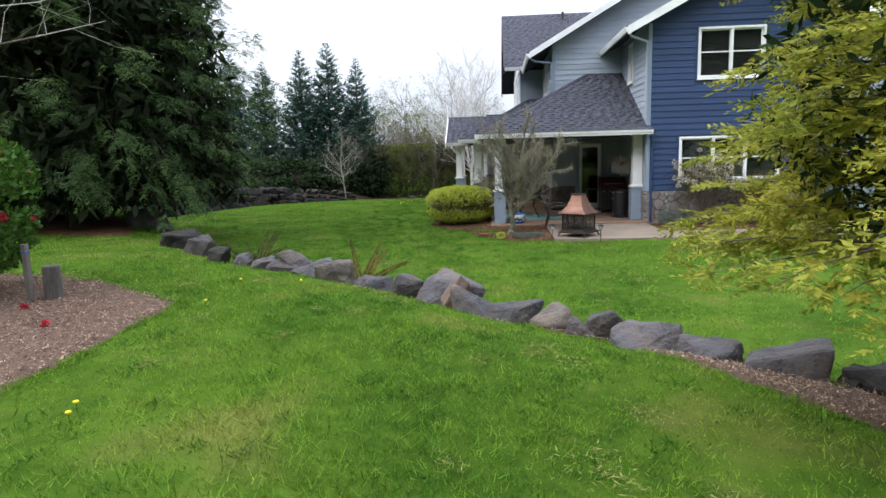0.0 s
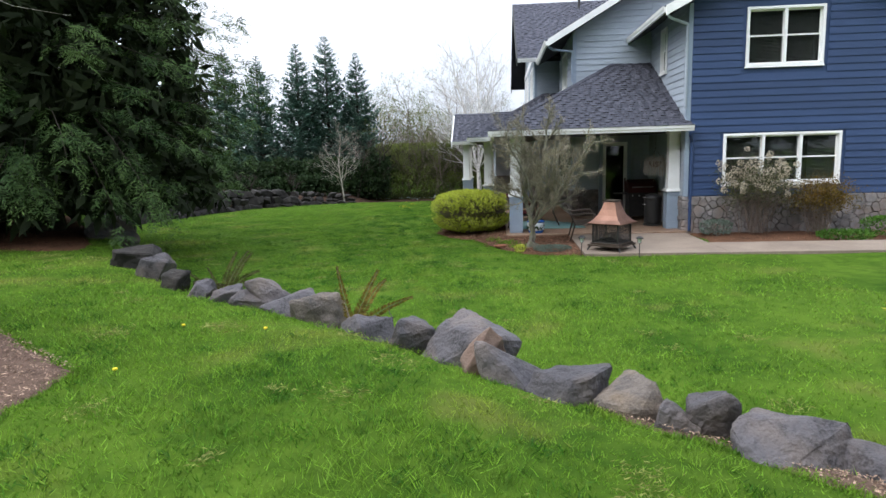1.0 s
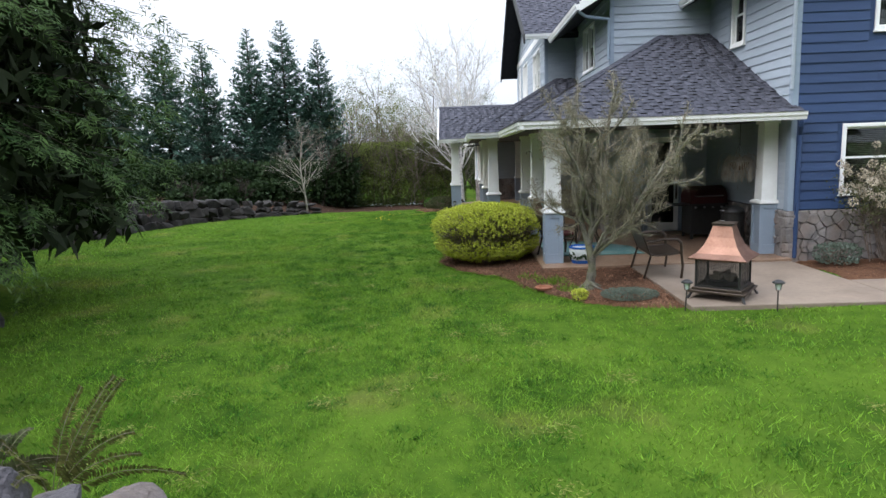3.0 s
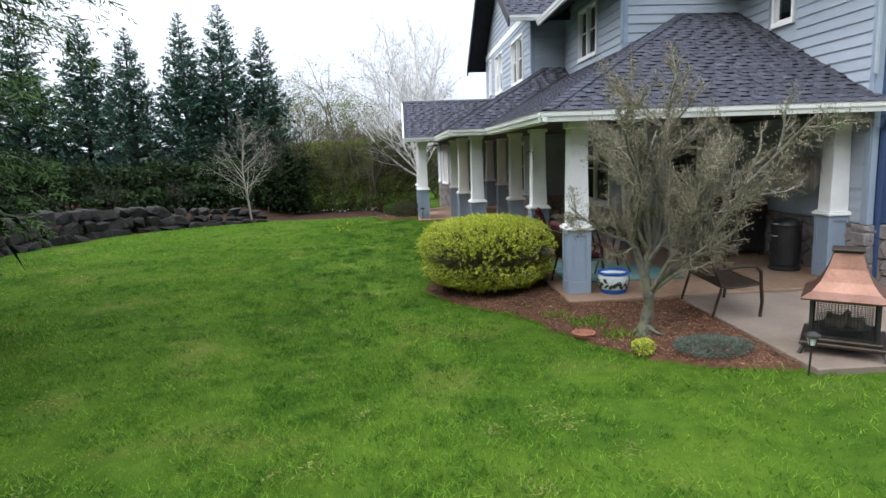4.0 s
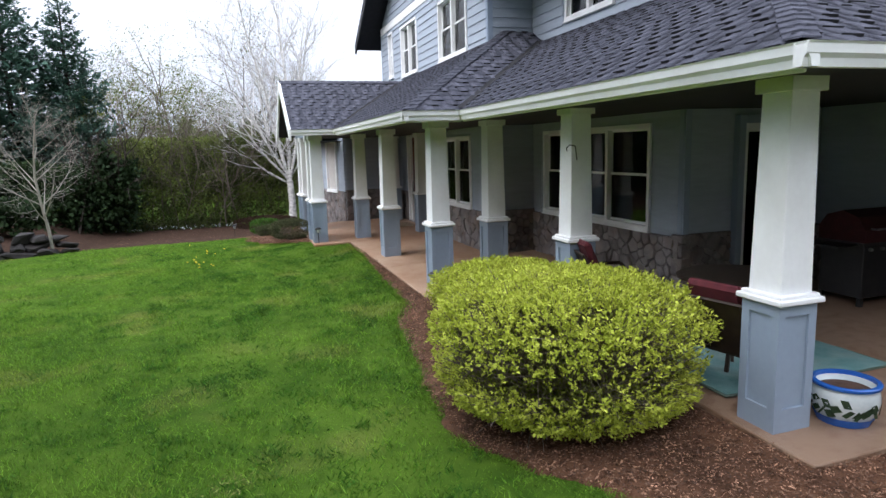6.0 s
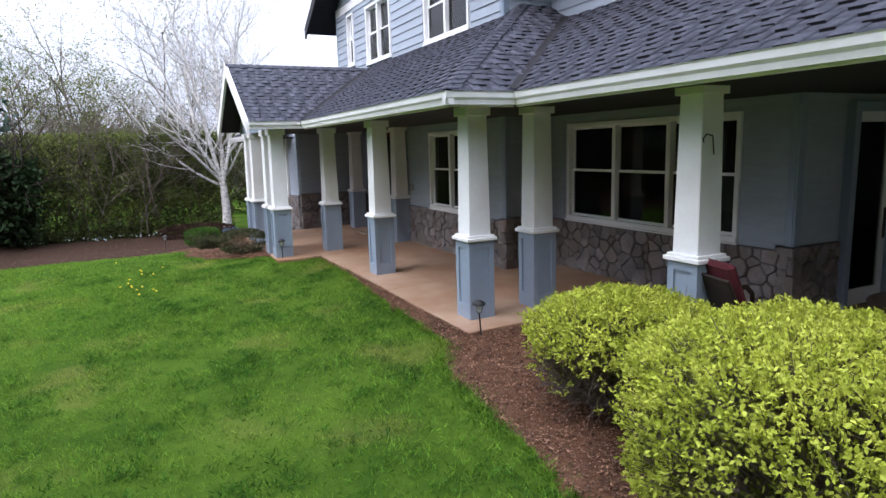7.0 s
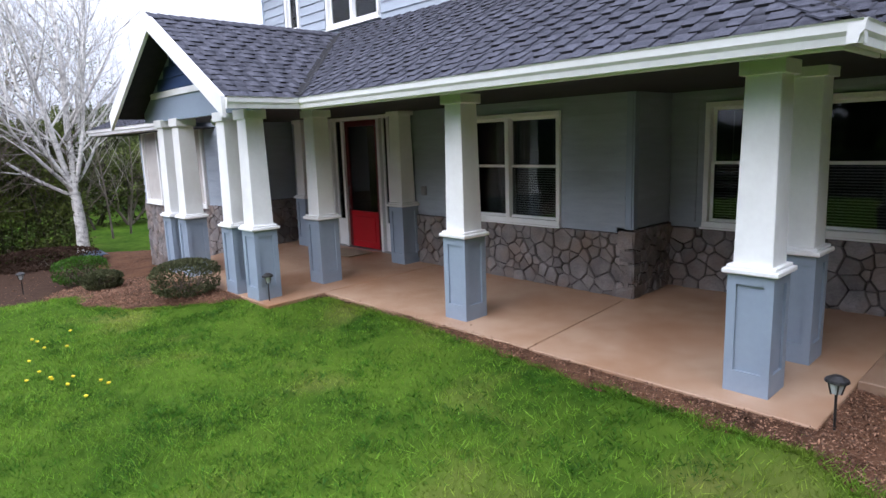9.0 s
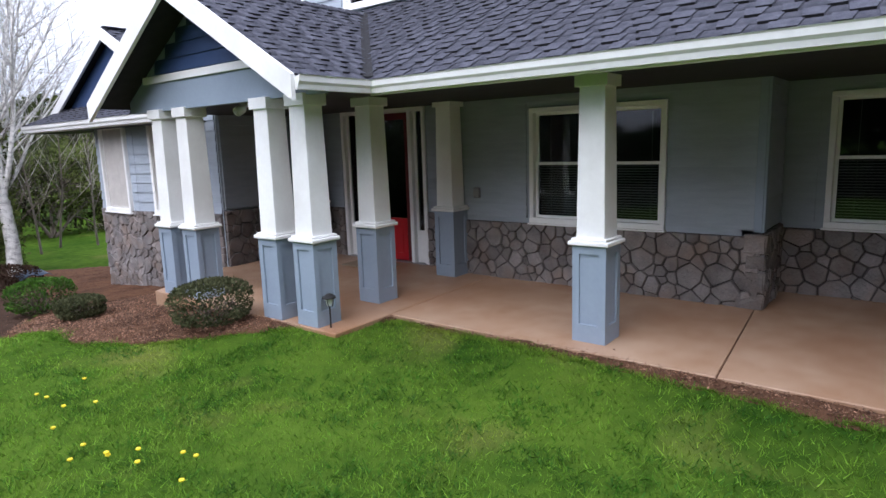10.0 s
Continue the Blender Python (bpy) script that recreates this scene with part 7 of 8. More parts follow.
rug = thing("outdoor_rug", "faded teal patterned outdoor rug on the patio floor", "rug", at=(1.36, 19.5, floor_z(1.36, 19.5)))
part("rug_body", boxed(-0.9, 0.9, -0.87, 0.95, 0.002, 0.01), M_TEAL, rug)
part("rug_border", prism(bmesh.new(), [(-0.93, -0.9), (0.93, -0.9), (0.93, 0.98), (-0.93, 0.98)], 0.001, 0.006), M_SAGE, rug, "pale rug border")

pot = thing("plant_pot", "blue and white glazed ceramic pot with bare soil", "plant pot", at=(0.95, 18.02, floor_z(0.95, 18.02)))
part("pot_body", lathe(bmesh.new(), [(0.13, 0.0), (0.16, 0.015), (0.205, 0.09), (0.222, 0.17), (0.215, 0.24), (0.20, 0.275), (0.185, 0.275), (0.17, 0.22), (0.12, 0.2)], 32), M_CERAMIC, pot, smooth=True)
part("pot_rim", lathe(bmesh.new(), [(0.203, 0.268), (0.224, 0.278), (0.227, 0.296), (0.216, 0.304), (0.192, 0.302), (0.188, 0.22)], 32, ends=False), M_COBALT, pot, "cobalt blue rim")
part("pot_foot", lathe(bmesh.new(), [(0.135, -0.0), (0.172, 0.0), (0.194, 0.05), (0.198, 0.062), (0.17, 0.05)], 32, ends=False), M_COBALT, pot, "cobalt blue foot band")
part("soil", lathe(bmesh.new(), [(0.002, 0.235), (0.1, 0.24), (0.192, 0.235)], 20), M_SOIL, pot)
pot_rng = random.Random(8)
for i in range(38):
    a0 = i * 2 * math.pi / 38 + pot_rng.uniform(-0.1, 0.1)
    z0 = pot_rng.uniform(0.1, 0.2)
    rr = 0.216 if z0 < 0.13 else 0.224
    bm = bmesh.new()
    ang = pot_rng.uniform(-0.8, 0.8)
    vs = [bm.verts.new((rr * math.cos(a0 + du), rr * math.sin(a0 + du), z0 + dz)) for du, dz in ((-0.2 * math.cos(ang), -0.06 * math.sin(ang)), (0.05, 0.03), (0.2 * math.cos(ang), 0.06 * math.sin(ang)), (-0.05, -0.03))]
    bm.faces.new(vs)
    bmesh.ops.solidify(bm, geom=bm.faces[:], thickness=0.004)
    part("painted_leaf", bm, M_OLIVEGLAZE, pot)

saucer = thing("plant_saucer", "terracotta saucer lying on the mulch", "saucer", at=(0.04, 16.4, ground_z(0.04, 16.4) + 0.035), rz=0)
part("dish", lathe(bmesh.new(), [(0.002, 0.01), (0.11, 0.01), (0.128, 0.038), (0.14, 0.038), (0.118, 0.0), (0.002, 0.0)], 28), M_TERRA, saucer)

grill = thing("gas_grill", "black gas grill with dark red hood beside the patio door", "grill", at=(4.02, 20.3, floor_z(4.02, 20.3)), rz=-90)
part("cabinet", boxed(-0.28, 0.28, -0.36, 0.36, 0.1, 0.72, bevel=0.01), M_BLACK, grill)
bm = bmesh.new()
prof = [(-0.3, 0.76), (-0.3, 0.92), (-0.2, 1.06), (0.0, 1.12), (0.2, 1.05), (0.3, 0.9), (0.3, 0.76)]
a = [bm.verts.new((x, -0.38, z)) for x, z in prof]
b = [bm.verts.new((x, 0.38, z)) for x, z in prof]
for i in range(len(prof)):
    j = (i + 1) % len(prof)
    bm.faces.new((a[i], a[j], b[j], b[i]))
bm.faces.new(a)
bm.faces.new(b)
part("hood", bm, M_MAROON, grill, "dark red grill hood")
bm = bmesh.new()
path_rod(bm, [(0.29, -0.28, 0.92), (0.35, -0.28, 0.92), (0.35, 0.28, 0.92), (0.29, 0.28, 0.92)], 0.012)
part("handle", bm, M_STEEL, grill)
part("firebox", boxed(-0.3, 0.3, -0.4, 0.4, 0.72, 0.76), M_BLACK, grill)
for s in (-1, 1):
    part("side_shelf", boxed(-0.24, 0.24, s * 0.4 if s > 0 else -0.72, 0.72 if s > 0 else -0.4, 0.72, 0.745, bevel=0.004), M_BLACK, grill)
for i in range(4):
    bm = bmesh.new()
    rod(bm, (0.28, -0.27 + 0.18 * i, 0.68), (0.315, -0.27 + 0.18 * i, 0.68), 0.022, 0.018, 10)
    part("knob", bm, M_STEEL, grill)
for sx in (-1, 1):
    for sy in (-1, 1):
        part("leg", boxed(sx * 0.25 - 0.025, sx * 0.25 + 0.025, sy * 0.33 - 0.025, sy * 0.33 + 0.025, 0.0, 0.1), M_BLACK, grill)

smoker = thing("barrel_smoker", "black upright barrel smoker with steel handle", "smoker", at=(4.02, 18.85, floor_z(4.02, 18.85)))
part("barrel", lathe(bmesh.new(), [(0.17, 0.04), (0.2, 0.06), (0.215, 0.1), (0.215, 0.66), (0.22, 0.67), (0.22, 0.69), (0.205, 0.69)], 24), M_BLACK, smoker, smooth=False)
part("lid", lathe(bmesh.new(), [(0.222, 0.69), (0.222, 0.72), (0.19, 0.78), (0.1, 0.82), (0.002, 0.83)], 24), M_BLACK, smoker, smooth=True)
part("base_ring", lathe(bmesh.new(), [(0.2, 0.0), (0.235, 0.0), (0.235, 0.04), (0.2, 0.06)], 24), M_BLACK, smoker)
for z in (0.55, 0.74):
    bm = bmesh.new()
    path_rod(bm, [(-0.2, -0.11, z), (-0.25, -0.09, z), (-0.25, 0.0, z), (-0.22, 0.03, z)], 0.009)
    part("handle", bm, M_STEEL, smoker, "steel handle")

basket = thing("hanging_basket", "hanging wire basket with a dead trailing plant under the porch roof", "hanging basket", at=(4.0, 18.6, 1.78))
part("bowl", lathe(bmesh.new(), [(0.02, 0.0), (0.1, 0.02), (0.16, 0.09), (0.175, 0.15), (0.16, 0.15), (0.1, 0.1)], 16), M_MULCH, basket)
for i in range(3):
    a = i * 2.094
    bm = bmesh.new()
    path_rod(bm, [(0.17 * math.cos(a), 0.17 * math.sin(a), 0.15), (0.0, 0.0, 0.5)], 0.003, 4)
    part("chain", bm, M_BLACK, basket)
bm = bmesh.new()
rod(bm, (0, 0, 0.5), (0, 0, 0.9), 0.004)
part("hook", bm, M_BLACK, basket)
rng = np.random.default_rng(14)
segs = []
for i in range(170):
    a = rng.random() * 6.283
    p = np.array([0.05 * math.cos(a), 0.05 * math.sin(a), 0.14])
    d = np.array([math.cos(a), math.sin(a), 1.7])
    for s in range(9):
        d = d * np.array([0.8, 0.8, 1]) + np.array([0, 0, -0.62]) + rng.normal(size=3) * 0.2
        q = p + unit(d) * rng.uniform(0.04, 0.085)
        segs.append((p, q, 0.005, 0.004))
        p = q
v, f = tubes(segs, 3)
tagged(arrays("dead_plant", v, f, M_TWIG, basket), "dry brown trailing stems", kind="stuff")

heap = leafy_mound("mulch_heap", 1.15, 0.75, 0.42, 57, 5200, 0.05, M_DARKMULCH, M_DARKMULCH, "low heap of brown mulch before the hedge", "mulch heap", low=-0.1, stems=4)
heap.matrix_world = pose(-2.2, 38.7, ground_z(-2.2, 38.7) - 0.02)
tarp = thing("blue_tarp", "crumpled blue tarp lying beside the mulch heap", "tarp", at=(-1.15, 38.75, ground_z(-1.15, 38.75)))
bm = bmesh.new()
bmesh.ops.create_grid(bm, x_segments=12, y_segments=9, size=0.3)
for v in bm.verts:
    v.co.z = 0.05 + 0.22 * math.exp(-6 * (v.co.x ** 2 + v.co.y ** 2)) + 0.06 * noise.noise(v.co * 5.0)
bmesh.ops.solidify(bm, geom=bm.faces[:], thickness=0.01)
part("sheet", bm, M_COBALTCLOTH, tarp)
for mx, my, w, d, text in ((3.5, 21.0, 0.9, 0.5, "brown coir doormat before the patio door"), (1.1, 31.1, 0.5, 0.85, "brown coir doormat before the red door")):
    dm = thing("doormat", text, "doormat", at=(mx, my, floor_z(mx, my)))
    part("mat", boxed(-w / 2, w / 2, -d / 2, d / 2, 0.002, 0.02, bevel=0.004), M_MAT, dm)


def path_light(x, y, z, lean=0.0, dark=M_BLACK, wide=1.0):
    t = thing("path_light", "small dark bronze solar path light on a stake", "garden light", "solar path lights", at=(x, y, z))
    bm = bmesh.new()
    rod(bm, (0, 0, -0.12), (lean, 0, 0.26), 0.009, 0.009, 6)
    part("stake", bm, dark, t)
    part("lens", lathe(bmesh.new(), [(0.028, 0.27), (0.045, 0.34), (0.048, 0.35)], 10, (lean, 0, 0)), M_CERAMIC, t, "clear ribbed lens")
    bm = bmesh.new()
    for i in range(4):
        a = i * math.pi / 2 + 0.4
        rod(bm, (lean + 0.03 * math.cos(a), 0.03 * math.sin(a), 0.26), (lean + 0.054 * math.cos(a), 0.054 * math.sin(a), 0.355), 0.005, 0.005, 4)
    part("cage", bm, dark, t)
    part("cap", lathe(bmesh.new(), [(0.03 * wide, 0.35), (0.075 * wide, 0.352), (0.07 * wide, 0.37), (0.03 * wide, 0.395), (0.002, 0.4)], 14, (lean, 0, 0)), dark, t)
    return t


for x, y, ln in ((-0.6, 22.95, -0.03), (-1.43, 29.2, 0.0), (1.64, 14.7, 0.02), (2.75, 14.55, 0.0), (-3.3, 34.6, 0.0)):
    path_light(x, y, ground_z(x, y) + 0.02, ln)
gl = path_light(0.22, 22.8, 0.15, 0.0, M_STEEL, 0.65)
tagged(gl, "clear-topped solar path light by the porch floor")

# entry fittings
box_e = thing("outlet_box", "small grey weatherproof outlet box on the wall", "outlet box", at=(1.36, 29.2, 1.42))
part("cover", boxed(-0.05, 0.0, -0.05, 0.05, -0.07, 0.07, bevel=0.01), M_STEEL, box_e)
flood = thing("flood_light", "white twin floodlight under the entry beam", "floodlight", at=(-1.1, 30.9, 2.56))
part("bracket", lathe(bmesh.new(), [(0.05, 0.06), (0.055, 0.1), (0.03, 0.11)], 12), M_WHITE, flood)
for s in (-1, 1):
    bm = lathe(bmesh.new(), [(0.02, 0.0), (0.045, 0.03), (0.06, 0.11), (0.05, 0.11), (0.035, 0.05)], 14)
    bmesh.ops.transform(bm, matrix=pose(-0.02, s * 0.05, 0.05, 0, -115, s * 30), verts=bm.verts)
    part("lamp_head", bm, M_WHITE, flood)
for hx, hy in ((0.39, 20.86),):
    hook = thing("plant_hook", "black iron plant hook on the column", "hook", at=(hx, hy, 2.2))
    bm = bmesh.new()
    path_rod(bm, [(0.02, 0, -0.1), (0.0, 0, 0.05), (-0.07, 0, 0.065), (-0.11, 0, 0.03), (-0.1, 0, 0.0)], 0.006, 5)
    part("arm", bm, M_BLACK, hook)
vent = thing("roof_vent", "dark metal vent pipe on the roof", "vent pipe", at=(3.4, 29.2, 7.85))
part("pipe", lathe(bmesh.new(), [(0.05, 0.0), (0.05, 0.45), (0.065, 0.45), (0.065, 0.5), (0.02, 0.5)], 10), M_BLACK, vent)

# ---------------------------------------------------------------- garden plants
def hydrangea(at, h, rx, seed, flowers, label, mats):
    rng = np.random.default_rng(seed)
    sh = thing("hydrangea_shrub" if flowers else "twiggy_shrub", label, "shrub", at=at)
    segs, tips = [], []
    for i in range(70):
        a, r = rng.random() * 6.283, rx * math.sqrt(rng.random())
        s, t = grow(rng, (rng.normal() * 0.12, rng.normal() * 0.08, 0), (math.cos(a) * r * 0.9 / h, math.sin(a) * r * 0.7 / h, 1), h * rng.uniform(0.7, 1.0), 0.008, 1, (4,), spread=0.45, lift=0.1, wobble=0.08, shrink=0.5, kid_from=0.4)
        segs += s
        tips += t
    v, f = tubes(segs, 4)
    tagged(arrays("stem_growth", v, f, mats[0], sh), "", kind="stuff")
    tp = np.array([t[0] for t in tips])
    n = 5200
    pk = rng.integers(0, len(tp), n)
    v, f = blades(tp[pk] * np.array([1, 1, 0.85]) + rng.normal(size=(n, 3)) * 0.12, rng.normal(size=(n, 3)), rng.uniform(0.03, 0.06, n), rng.uniform(0.02, 0.035, n), rng)
    tagged(arrays("foliage", v, f, mats[1], sh), "", kind="stuff")
    order = rng.permutation(len(tp))[:flowers]
    for i in order:
        c = tp[i]
        if c[2] < h * 0.45 and rng.random() < 0.6:
            continue
        m = 60
        d = unit(rng.normal(size=(m, 3)))
        v, f = blades(c + d * 0.055 * rng.uniform(0.8, 1.2), d + rng.normal(size=(m, 3)) * 0.8, rng.uniform(0.025, 0.04, m), rng.uniform(0.02, 0.032, m), rng)
        arrays("flower_head", v, f, M_HYD, sh)
    return sh


hydrangea((*site(6.0, 17.05), 0.25), 1.6, 0.95, 101, 95, "large shrub with faded cream flower heads under the window", (M_SHRUBTWIG, M_DULL))
hydrangea((*site(7.45, 17.0), 0.25), 1.2, 0.6, 102, 0, "reddish-brown twiggy shrub against the stone base", (M_SHRUBTWIG, M_FERN))
for nm, x, y, rx, h, n, lf, mt, text in (("lavender_clump", 5.15, 17.15, 0.36, 0.34, 900, 0.05, M_SAGE, "grey-green lavender clump in the bed"), ("green_clump", 7.6, 16.2, 0.55, 0.16, 900, 0.06, M_LEAF, "low bright green groundcover"),
                                         ("green_clump", 8.7, 16.6, 0.5, 0.4, 900, 0.06, M_LEAF, "green perennial clump under the blue wall"), ("sage_clump", 1.08, 15.45, 0.40, 0.10, 3800, 0.021, M_SAGE, "grey-green creeping herb in the mulch"),
                                         ("lime_plant", 0.4, 15.62, 0.11, 0.13, 320, 0.035, M_LIME, "small fresh green plant in the mulch")):
    s = leafy_mound(nm, rx, rx * 0.8, h, int(x * 10 + 200), n, lf, mt, mt, text, "plant", low=0.05, stems=6)
    x, y = site(x, y)
    s.matrix_world = pose(x, y, ground_z(x, y) + 0.03)


def weeds(x, y, rx, n, seed):
    rng = np.random.default_rng(seed)
    q, r = rng.random(n) * 6.283, np.sqrt(rng.random(n)) * rx
    at = np.stack([np.cos(q) * r, np.sin(q) * r * 0.7, np.zeros(n)], 1)
    w = thing("green_weeds", "thin fresh green weeds in the mulch", "weeds", at=(x, y, ground_z(x, y) + 0.03))
    v, f = blades(at, rng.normal(size=(n, 3)) * 0.6 + np.array([0, 0, 0.8]), rng.uniform(0.05, 0.16, n), rng.uniform(0.006, 0.018, n), rng)
    tagged(arrays("blades", v, f, M_GRASS, w), "", kind="stuff")


weeds(0.23, 16.8, 0.28, 170, 1)
weeds(0.45, 16.3, 0.22, 140, 2)
weeds(-0.1, 17.1, 0.2, 60, 3)


def fern(at, seed, fronds, length, mat, label, spread=1.0, ways=()):
    rng = np.random.default_rng(seed)
    t = thing("fern", label, "fern", "ferns by the boulders", at=at)
    for i in range(fronds):
        a = rng.random() * 6.283
        d = np.array([math.cos(a) * spread * 0.6, math.sin(a) * spread * 0.6, 1.0])
        if i < len(ways):
            d = np.array(ways[i])
        p = np.zeros(3)
        pts = [p]
        n = 9
        for s in range(n):
            d = unit(d + np.array([0, 0, -0.09 * spread]) + rng.normal(size=3) * 0.03)
            p = p + d * length * rng.uniform(0.9, 1.1) / n
            pts.append(p)
        at_, way_, face_ = [], [], []
        for s in range(2, n):
            sd = unit(np.cross(pts[s + 1] - pts[s], np.array([0.25, 0.9, 0.35])) + 1e-3)
            for k in range(7):
                q = pts[s] + (pts[s + 1] - pts[s]) * k / 7
                for sg in (-1, 1):
                    at_.append(q)
                    way_.append(sd * sg + unit(pts[s + 1] - pts[s]) * 0.5 + rng.normal(size=3) * 0.12)
                    face_.append(np.cross(sd, pts[s + 1] - pts[s]))
        v, f = blades(np.array(at_), np.array(way_), 0.07 * (1.1 - 0.75 * np.repeat(np.linspace(0, 1, n - 2), 14)), 0.015, rng, 0.1, unit(np.array(face_)), 0.3)
        fr = arrays("frond", v, f, mat, t)
        v, f = tubes([(pts[s], pts[s + 1], 0.003, 0.002) for s in range(n)], 4)
        arrays("frond_stem", v, f, M_SHRUBTWIG, fr)


fern((-1.56, 8.62, 0.38), 111, 4, 0.74, M_FERN, "rust-brown sword fern between boulders", 0.7, ((-0.2, 0.1, 1.0), (0.22, 0.0, 1.0), (1.05, 0.1, 0.95), (0.25, 0.3, 0.6)))
fern((-3.75, 10.2, 0.3), 112, 9, 0.85, M_DRYGREEN, "half-dried sword fern behind the boulders", 1.0, ((0.1, 0.0, 1.0), (0.35, 0.1, 1.0), (0.9, 0.0, 0.7), (0.7, -0.3, 0.8), (-0.5, 0.1, 0.8)))
fern((-4.1, 10.15, 0.4), 113, 7, 0.5, M_DULL, "low green fern between boulders", 1.4)

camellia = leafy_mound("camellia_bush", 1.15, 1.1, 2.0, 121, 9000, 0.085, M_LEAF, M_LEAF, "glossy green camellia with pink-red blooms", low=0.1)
camellia.matrix_world = pose(*site(-6.55, 6.55), 0.7)
rng = np.random.default_rng(122)
for i in range(18):
    d = unit(rng.normal(size=3) + np.array([0.6, -0.6, 0.1]))
    c = np.array([d[0] * 1.18, d[1] * 1.13, 1.1 + d[2] * 0.95])
    m = 46
    dd = unit(rng.normal(size=(m, 3)) + d * 0.6)
    v, f = blades(c + dd * 0.02, dd, rng.uniform(0.035, 0.06, m), rng.uniform(0.03, 0.045, m), rng)
    arrays("bloom", v, f, M_PINK, camellia, "pink-red camellia bloom")
for x, y, sd in ((-4.3, 5.35, 1), (-5.0, 6.0, 2), (-4.6, 5.0, 3)):
    m = 40
    r2 = np.random.default_rng(sd)
    dd = unit(r2.normal(size=(m, 3)) + np.array([0, 0, 0.5]))
    x, y = site(x, y)
    b = thing("fallen_bloom", "fallen pink camellia bloom on the mulch", "flower", at=(x, y, ground_z(x, y) + 0.04))
    v, f = blades(dd * 0.015, dd, r2.uniform(0.03, 0.05, m), r2.uniform(0.025, 0.04, m), r2)
    arrays("petal_cluster", v, f, M_PINK, b)
stump = thing("wooden_post", "short weathered round wooden post in the mulch", "post", at=(-4.62, 6.55, 0.69))
part("post_body", lathe(bmesh.new(), [(0.1, -0.1), (0.1, 0.0), (0.095, 0.44), (0.085, 0.455), (0.002, 0.45)], 14), M_WOODPOST, stump)
stake = thing("garden_stake", "grey wooden stake with a blue tie beside the camellia", "stake", at=(-4.8, 6.42, 0.69))
part("stake_body", boxed(-0.03, 0.03, -0.03, 0.03, -0.1, 0.72, bevel=0.005), M_WOODPOST, stake)
part("tie", boxed(-0.033, 0.033, -0.033, 0.033, 0.62, 0.64, bevel=0.004), M_COBALT, stake, "blue plastic tie")

bare_tree("bare_tree", 131, (*site(-6.6, 4.6), 0.7), (0.1, 0.12, 1), 5.2, 0.07, 2, (7, 6), (M_BARK, M_TWIG), "bare grey-barked tree reaching over the raised lawn", spread=0.75, lift=0.04, wobble=0.16, shrink=0.62, kid_from=0.45, thin=0.36)

# dandelions in the lawn
dan_rng = random.Random(77)
for i in range(28):
    if i < 8:
        x, y = ((-3.95, 27.74), (-3.98, 28.25), (-4.23, 28.68), (-4.06, 28.52), (-3.7, 28.01), (-3.74, 28.1), (-3.92, 30.18), (-3.9, 28.4))[i]
    elif i < 14:
        x, y = dan_rng.gauss(-4.15, 0.3), dan_rng.gauss(28.9, 0.7)
    elif i < 20:
        x, y = dan_rng.uniform(-5.0, -1.8), dan_rng.uniform(30, 32.5)
    else:
        x, y = dan_rng.uniform(-5.5, -2.0), dan_rng.uniform(3.2, 9.0)
    if 14 <= i < 20 and x > -3.2:
        continue
    dn = thing("dandelion", "yellow dandelion flower in the lawn", "flower", "dandelions", at=(x, y, ground_z(x, y)))
    h = dan_rng.uniform(0.05, 0.09)
    part("flower_head", lathe(bmesh.new(), [(0.006, h - 0.01), (0.019, h + 0.002), (0.016, h + 0.010), (0.002, h + 0.014)], 10), M_YELLOW, dn)
    bm = bmesh.new()
    rod(bm, (0, 0, 0), (0, 0, h), 0.003, 0.003, 4)
    part("stalk", bm, M_LEAF, dn)

# white spring flowers in front of the brush
fl_rng = random.Random(9)
for i in range(12):
    x, y = -8.4 + 5.4 * i / 11 + fl_rng.uniform(-0.2, 0.2), 40.15 - 0.02 * i + fl_rng.uniform(-0.1, 0.1)
    x, y = site(x, y)
    t = thing("white_flower_clump", "low clump of white spring flowers before the brush", "flowers", "white flowers along the brush", at=(x, y, ground_z(x, y) + 0.02))
    r2 = np.random.default_rng(300 + i)
    m = 8
    c = r2.normal(size=(m, 3)) * np.array([0.16, 0.08, 0.02]) + np.array([0, 0, 0.1])
    v, f = blades(c, r2.normal(size=(m, 3)) + np.array([0, 0, 0.6]), r2.uniform(0.04, 0.08, m), r2.uniform(0.03, 0.06, m), r2)
    tagged(arrays("petal_cluster", v, f, M_CERAMIC, t), "", kind="stuff")
    v, f = blades(c * np.array([1.2, 1.2, 0.5]), r2.normal(size=(m, 3)) + np.array([0, 0, 1]), r2.uniform(0.05, 0.12, m), 0.012, r2)
    tagged(arrays("foliage", v, f, M_LEAF, t), "", kind="stuff")
# ---------------------------------------------------------------- grass blades and mulch chips
PATH_XY = np.array([(0.4, 0.2), (-0.2, 3.4), (-0.9, 5.6), (-2.0, 9.5), (-2.8, 13.6), (-3.8, 17.3), (-4.6, 19.6), (-5.1, 21.9), (-5.5, 24.2), (-4.0, 26.2), (-3.4, 28.6)])


def lawn_points(n, x0, x1, y0, y1, seed, reach):
    rng = np.random.default_rng(seed)
    px, py = rng.uniform(x0, x1, n), rng.uniform(y0, y1, n)
    d = line_distance(px, py, [tuple(p) for p in PATH_XY])
    keep = rng.random(n) < 1 / (1 + (d / reach) ** 2)
    for b in BEDS.values():
        keep &= ~inside(px, py, b)
    for _, b, _, _ in PAVING:
        keep &= ~inside(px, py, b)
    keep &= ~((px > 1.2) & (py > 17.5))
    keep &= ~(inside(px, py, BEHIND) | (py > 33.6) & (px < -7.2))
    return px[keep], py[keep], d[keep], rng


